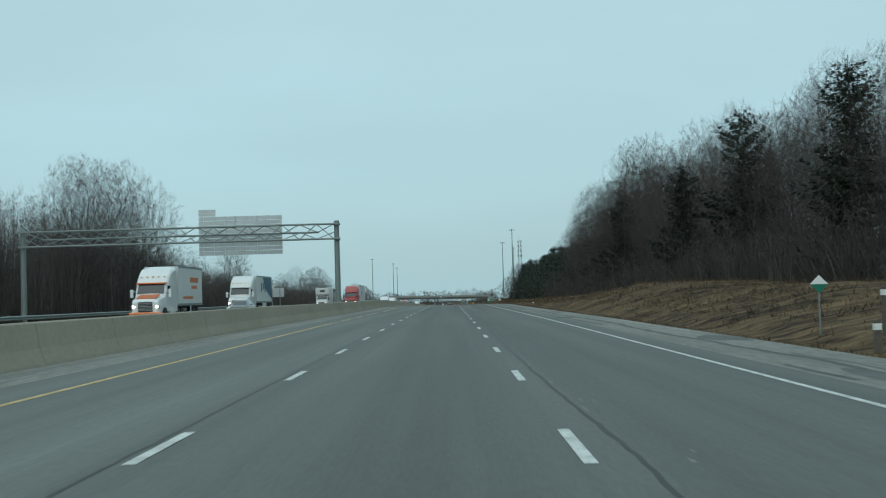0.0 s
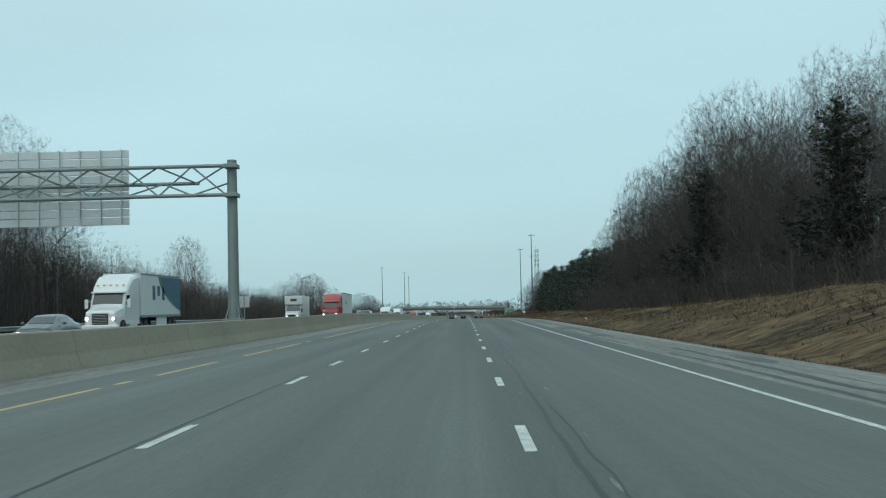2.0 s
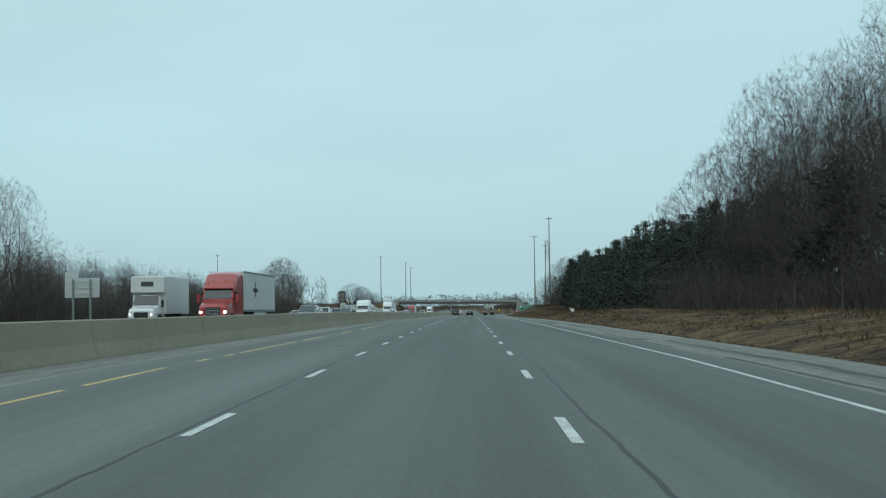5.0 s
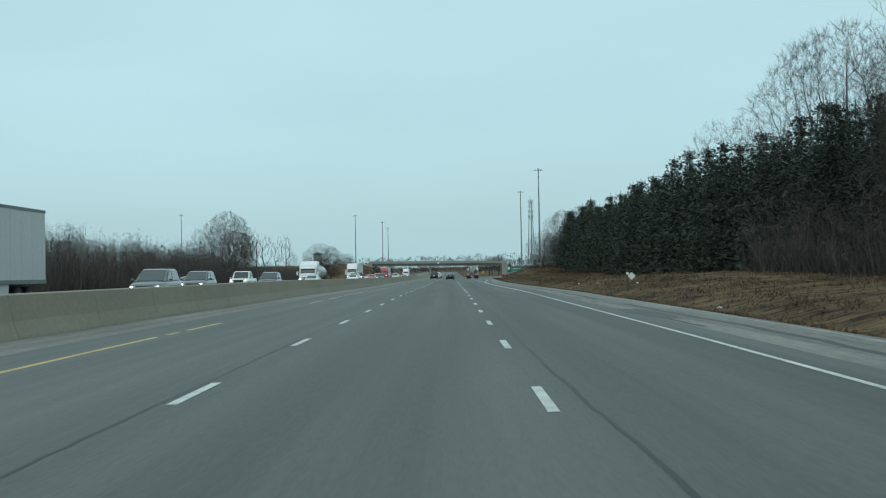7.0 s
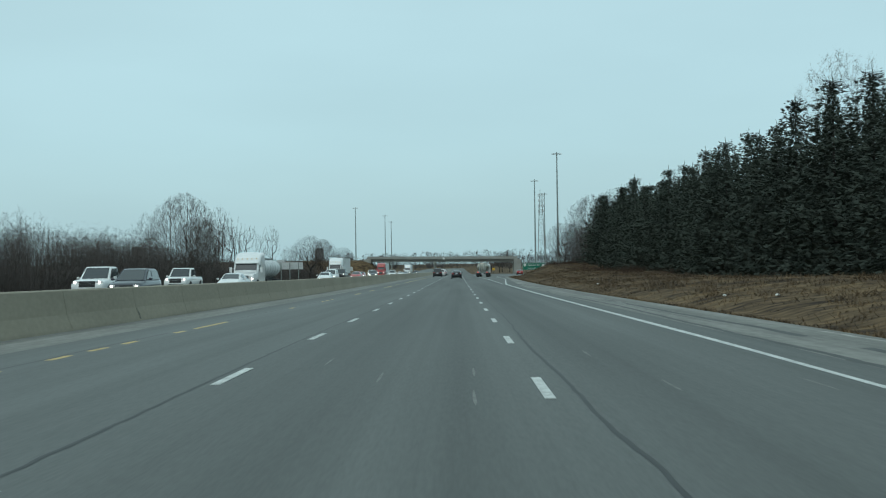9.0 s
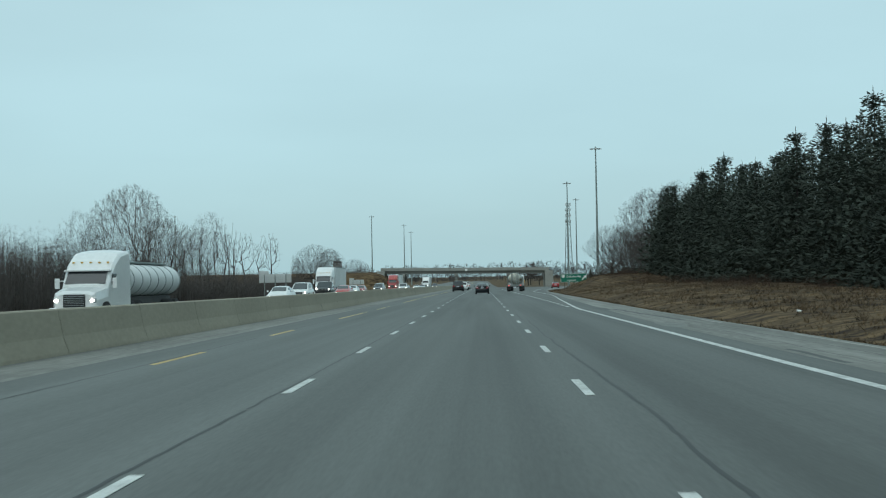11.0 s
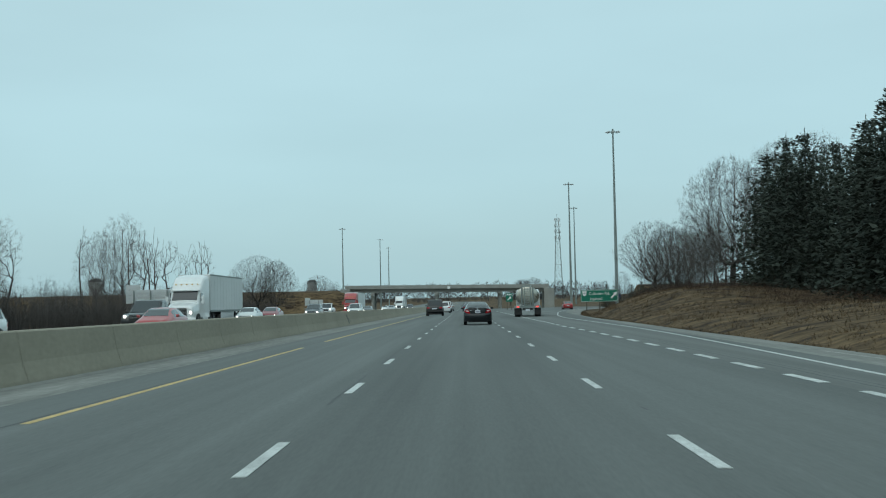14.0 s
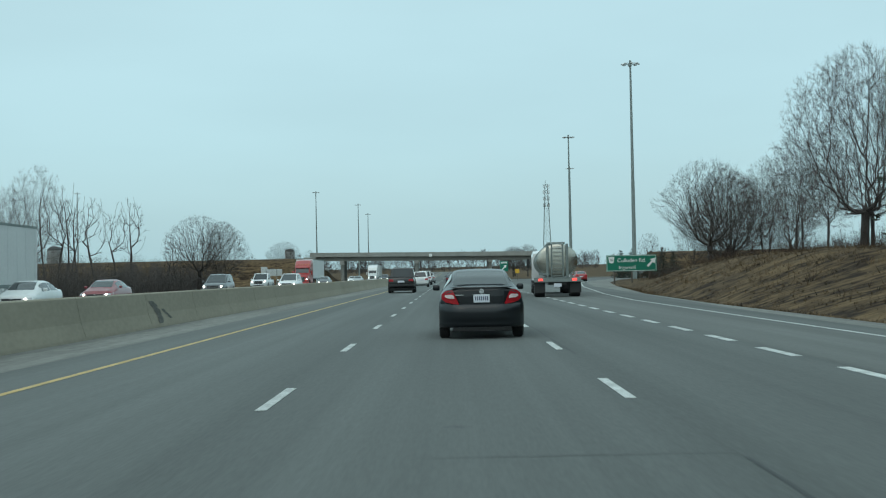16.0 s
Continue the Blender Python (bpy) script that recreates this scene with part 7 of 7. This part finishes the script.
M_PALEEDGE = mat("crumbled_pale_edge", (0.30, 0.30, 0.275), 0.9, 0.35, 1.5, 10, 0.3)
wavy_band("pale_edge", 8.12, 0.14, 0.10, 40, 345, M_PALEEDGE, east_road, 0.0024, 15, gaps=0.55)
wavy_band("pale_edge", 8.45, 0.16, 0.10, 352, 400, M_PALEEDGE, east_road, 0.0024, 16, gaps=0.4)
wavy_band("worn_groove", 6.45, 0.22, 0.16, 20, 345, M_TYREMARK, east_road, 0.0017, 17, gaps=0.5)
wavy_band("worn_groove", 7.15, 0.35, 0.22, 10, 345, M_TYREMARK, east_road, 0.0016, 18, gaps=0.5)
wavy_band("tyre_mark", 5.75, 0.10, 0.05, 372, 402, M_TYREMARK, east_road, 0.0026, 11)
wavy_band("tyre_mark", 5.95, 0.10, 0.04, 374, 400, M_TYREMARK, east_road, 0.0026, 12)
wavy_band("tyre_mark", 6.15, 0.12, 0.05, 396, 410, M_TYREMARK, east_road, 0.0026, 13)


def blot(x, y, rx, ry, material, parent, lift, seed, name="patch"):
    """An irregular flat patch on the road."""
    rng = random.Random(seed)
    n = 22
    pts = []
    for k in range(n):
        a = 2 * math.pi * k / n
        f = 0.65 + 0.55 * abs(noise.noise(Vector((math.cos(a) * 1.3 + seed, math.sin(a) * 1.3, seed * 0.7))))
        yy = y + ry * f * math.sin(a)
        pts.append((x + rx * f * math.cos(a), yy, road_z(yy) + lift))
    yc = road_z(y) + lift
    verts = pts + [(x, y, yc)]
    faces = [(k, (k + 1) % n, n) for k in range(n)]
    ob = new(name, raw_mesh(name, verts, faces, material))
    ob.parent = parent
    return ob


M_OLDPATCH = mat("old_patch", (0.085, 0.092, 0.09), 0.85, 0.25, 1.5, 14, 0.3)
M_PALEWORN = mat("worn_pale_surface", (0.165, 0.172, 0.162), 0.9, 0.3, 1.5, 10, 0.3)
rng_e = random.Random(77)
for k in range(16):
    yb = 15 + k * 22 + rng_e.uniform(-6, 6)
    blot(7.0 + rng_e.uniform(-0.6, 0.9), yb, rng_e.uniform(0.25, 0.7), rng_e.uniform(1.5, 5), rng_e.choice((M_OLDPATCH, M_PALEWORN)), east_road, 0.0018, k + 1)
for xb, yb, rx, ry in ((0.05, 421.5, 0.16, 0.12), (0.9, 419.8, 1.6, 0.05), (-3.0, 170, 0.6, 0.6), (0.8, 98.5, 0.3, 0.25), (3.6, 31, 0.1, 0.12)):
    blot(xb, yb, rx, ry, M_OLDPATCH, east_road, 0.0019, int(yb) + 5)
# pale scratches across the lanes
for xb, yb in ((1.15, 251.0), (1.12, 248.0), (0.0, 250.5), (-0.9, 253), (2.9, 254), (3.3, 249), (4.9, 249)):
    blot(xb, yb, 0.025, 0.8, M_PALEWORN, east_road, 0.0021, int(yb * 3 + xb))


for k in range(60):
    yb = rng_e.uniform(0, 125)
    blot(2.42 + rng_e.gauss(0, 0.16), yb, rng_e.uniform(0.012, 0.035), rng_e.uniform(0.12, 0.5), M_PALEWORN, east_road, 0.0021, 100 + k)


def verge_grass():
    """Tufts of dry grass over the verge nearest the road, as one mass."""
    rng = random.Random(23)
    tv, tf = [], []
    for _ in range(46000):
        y = rng.uniform(15, 520)
        e = lerp_table(y, PAVED_EAST)
        x = e + 0.15 + 15.5 * rng.random() ** 1.25
        if noise.noise(Vector((x * 0.25, y * 0.10, 7))) < -0.15 and rng.random() < 0.75:
            continue
        z = ground_z(x, y)
        h = rng.uniform(0.06, 0.22) * (1.25 if x > e + 3 else 0.7) * (0.7 + 0.9 * max(0, noise.noise(Vector((x * 0.5, y * 0.5, 21)))) * 2)
        for _ in range(3):
            a = rng.uniform(0, 6.283)
            c, s = math.cos(a) * 0.02, math.sin(a) * 0.02
            lx, ly = rng.gauss(0, 0.8) * h, rng.gauss(0, 0.8) * h
            i = len(tv)
            ox, oy = rng.gauss(0, 0.08), rng.gauss(0, 0.08)
            tv.extend(((x + ox + c, y + oy + s, z - 0.02), (x + ox - c, y + oy - s, z - 0.02), (x + ox + lx, y + oy + ly, z + h)))
            tf.append((i, i + 1, i + 2))
    for _ in range(5000):
        y = rng.uniform(60, 640)
        x = -28.6 - 13 * rng.random() ** 1.2
        z = ground_z(x, y)
        h = rng.uniform(0.2, 0.7)
        for _ in range(3):
            a = rng.uniform(0, 6.283)
            c, s = math.cos(a) * 0.05, math.sin(a) * 0.05
            i = len(tv)
            ox, oy = rng.gauss(0, 0.15), rng.gauss(0, 0.15)
            tv.extend(((x + ox + c, y + oy + s, z - 0.02), (x + ox - c, y + oy - s, z - 0.02), (x + ox + rng.gauss(0, 0.3) * h, y + oy + rng.gauss(0, 0.3) * h, z + h)))
            tf.append((i, i + 1, i + 2))
    tagged(new("verge_grass", raw_mesh("verge_grass", tv, tf, M_TUFT)), "tufts of matted dry straw-coloured grass on the verge", "grass", kind="stuff")


M_TUFT = mat("straw", (0.040, 0.027, 0.019), 0.95, 0.4, 0.40, 3.0, second=(0.185, 0.128, 0.071), stretch=(0.35, 0.8, 1), contrast=1.7, wander=1.6)
verge_grass()


def litter(x, y, seed, label):
    rng = random.Random(seed)
    bm = bmesh.new()
    bmesh.ops.create_icosphere(bm, subdivisions=2, radius=0.09)
    for v in bm.verts:
        v.co *= 1 + 0.5 * noise.noise(v.co * 9 + Vector((seed, 0, 0)))
        v.co.z *= 0.45
    ob = mesh_ob("litter", bm, M_SIGNWHITE)
    tagged(ob, label, "litter", "litter on the verge")
    ob.matrix_basis = pose(x, y, ground_z(x, y) + 0.05, 0, 0, rng.uniform(0, 360))


for k, (xl, yl) in enumerate(((11.5, 283), (12.5, 279), (10.2, 226), (13.0, 262), (11.0, 150), (12.0, 330))):
    litter(xl, yl, k + 1, "crumpled white scrap lying in the dry grass")


def scuff(y, z0, z1, w, seed):
    """A dark tyre scrape on the sloped face of the median wall."""
    rng = random.Random(seed)
    verts, faces = [], []
    n = 9
    for k in range(n + 1):
        t = k / n
        z = z0 + (z1 - z0) * t
        x = -8.6 + lerp_table(z, [(0.0, 0.40), (0.07, 0.385), (0.28, 0.31), (0.40, 0.27), (0.95, 0.17)]) + 0.004
        c = y + w * 0.5 * math.sin(2.2 * t + seed)
        hw = w * (0.16 + 0.3 * abs(noise.noise(Vector((seed, t * 3, 0)))))
        verts += [(x, c - hw, road_z(y) + z), (x, c + hw, road_z(y) + z)]
        if k:
            i = 2 * k
            faces.append((i - 2, i - 1, i + 1, i))
    ob = new("scuff_mark", raw_mesh("scuff_mark", verts, faces, M_SCUFF))
    ob.parent = BARRIER
    return ob


M_SCUFF = mat("scuff", (0.11, 0.11, 0.10), 0.9, 0.4, 3, 14)
for k, (ys, a, b, w) in enumerate(((444.5, 0.1, 0.75, 1.3), (446.0, 0.2, 0.5, 0.8), (352.6, 0.05, 0.4, 0.25), (305.5, 0.05, 0.35, 0.2), (190.0, 0.1, 0.4, 0.2), (60.0, 0.1, 0.4, 0.2), (270.0, 0.05, 0.35, 0.2))):
    scuff(ys, a, b, w, k + 1)
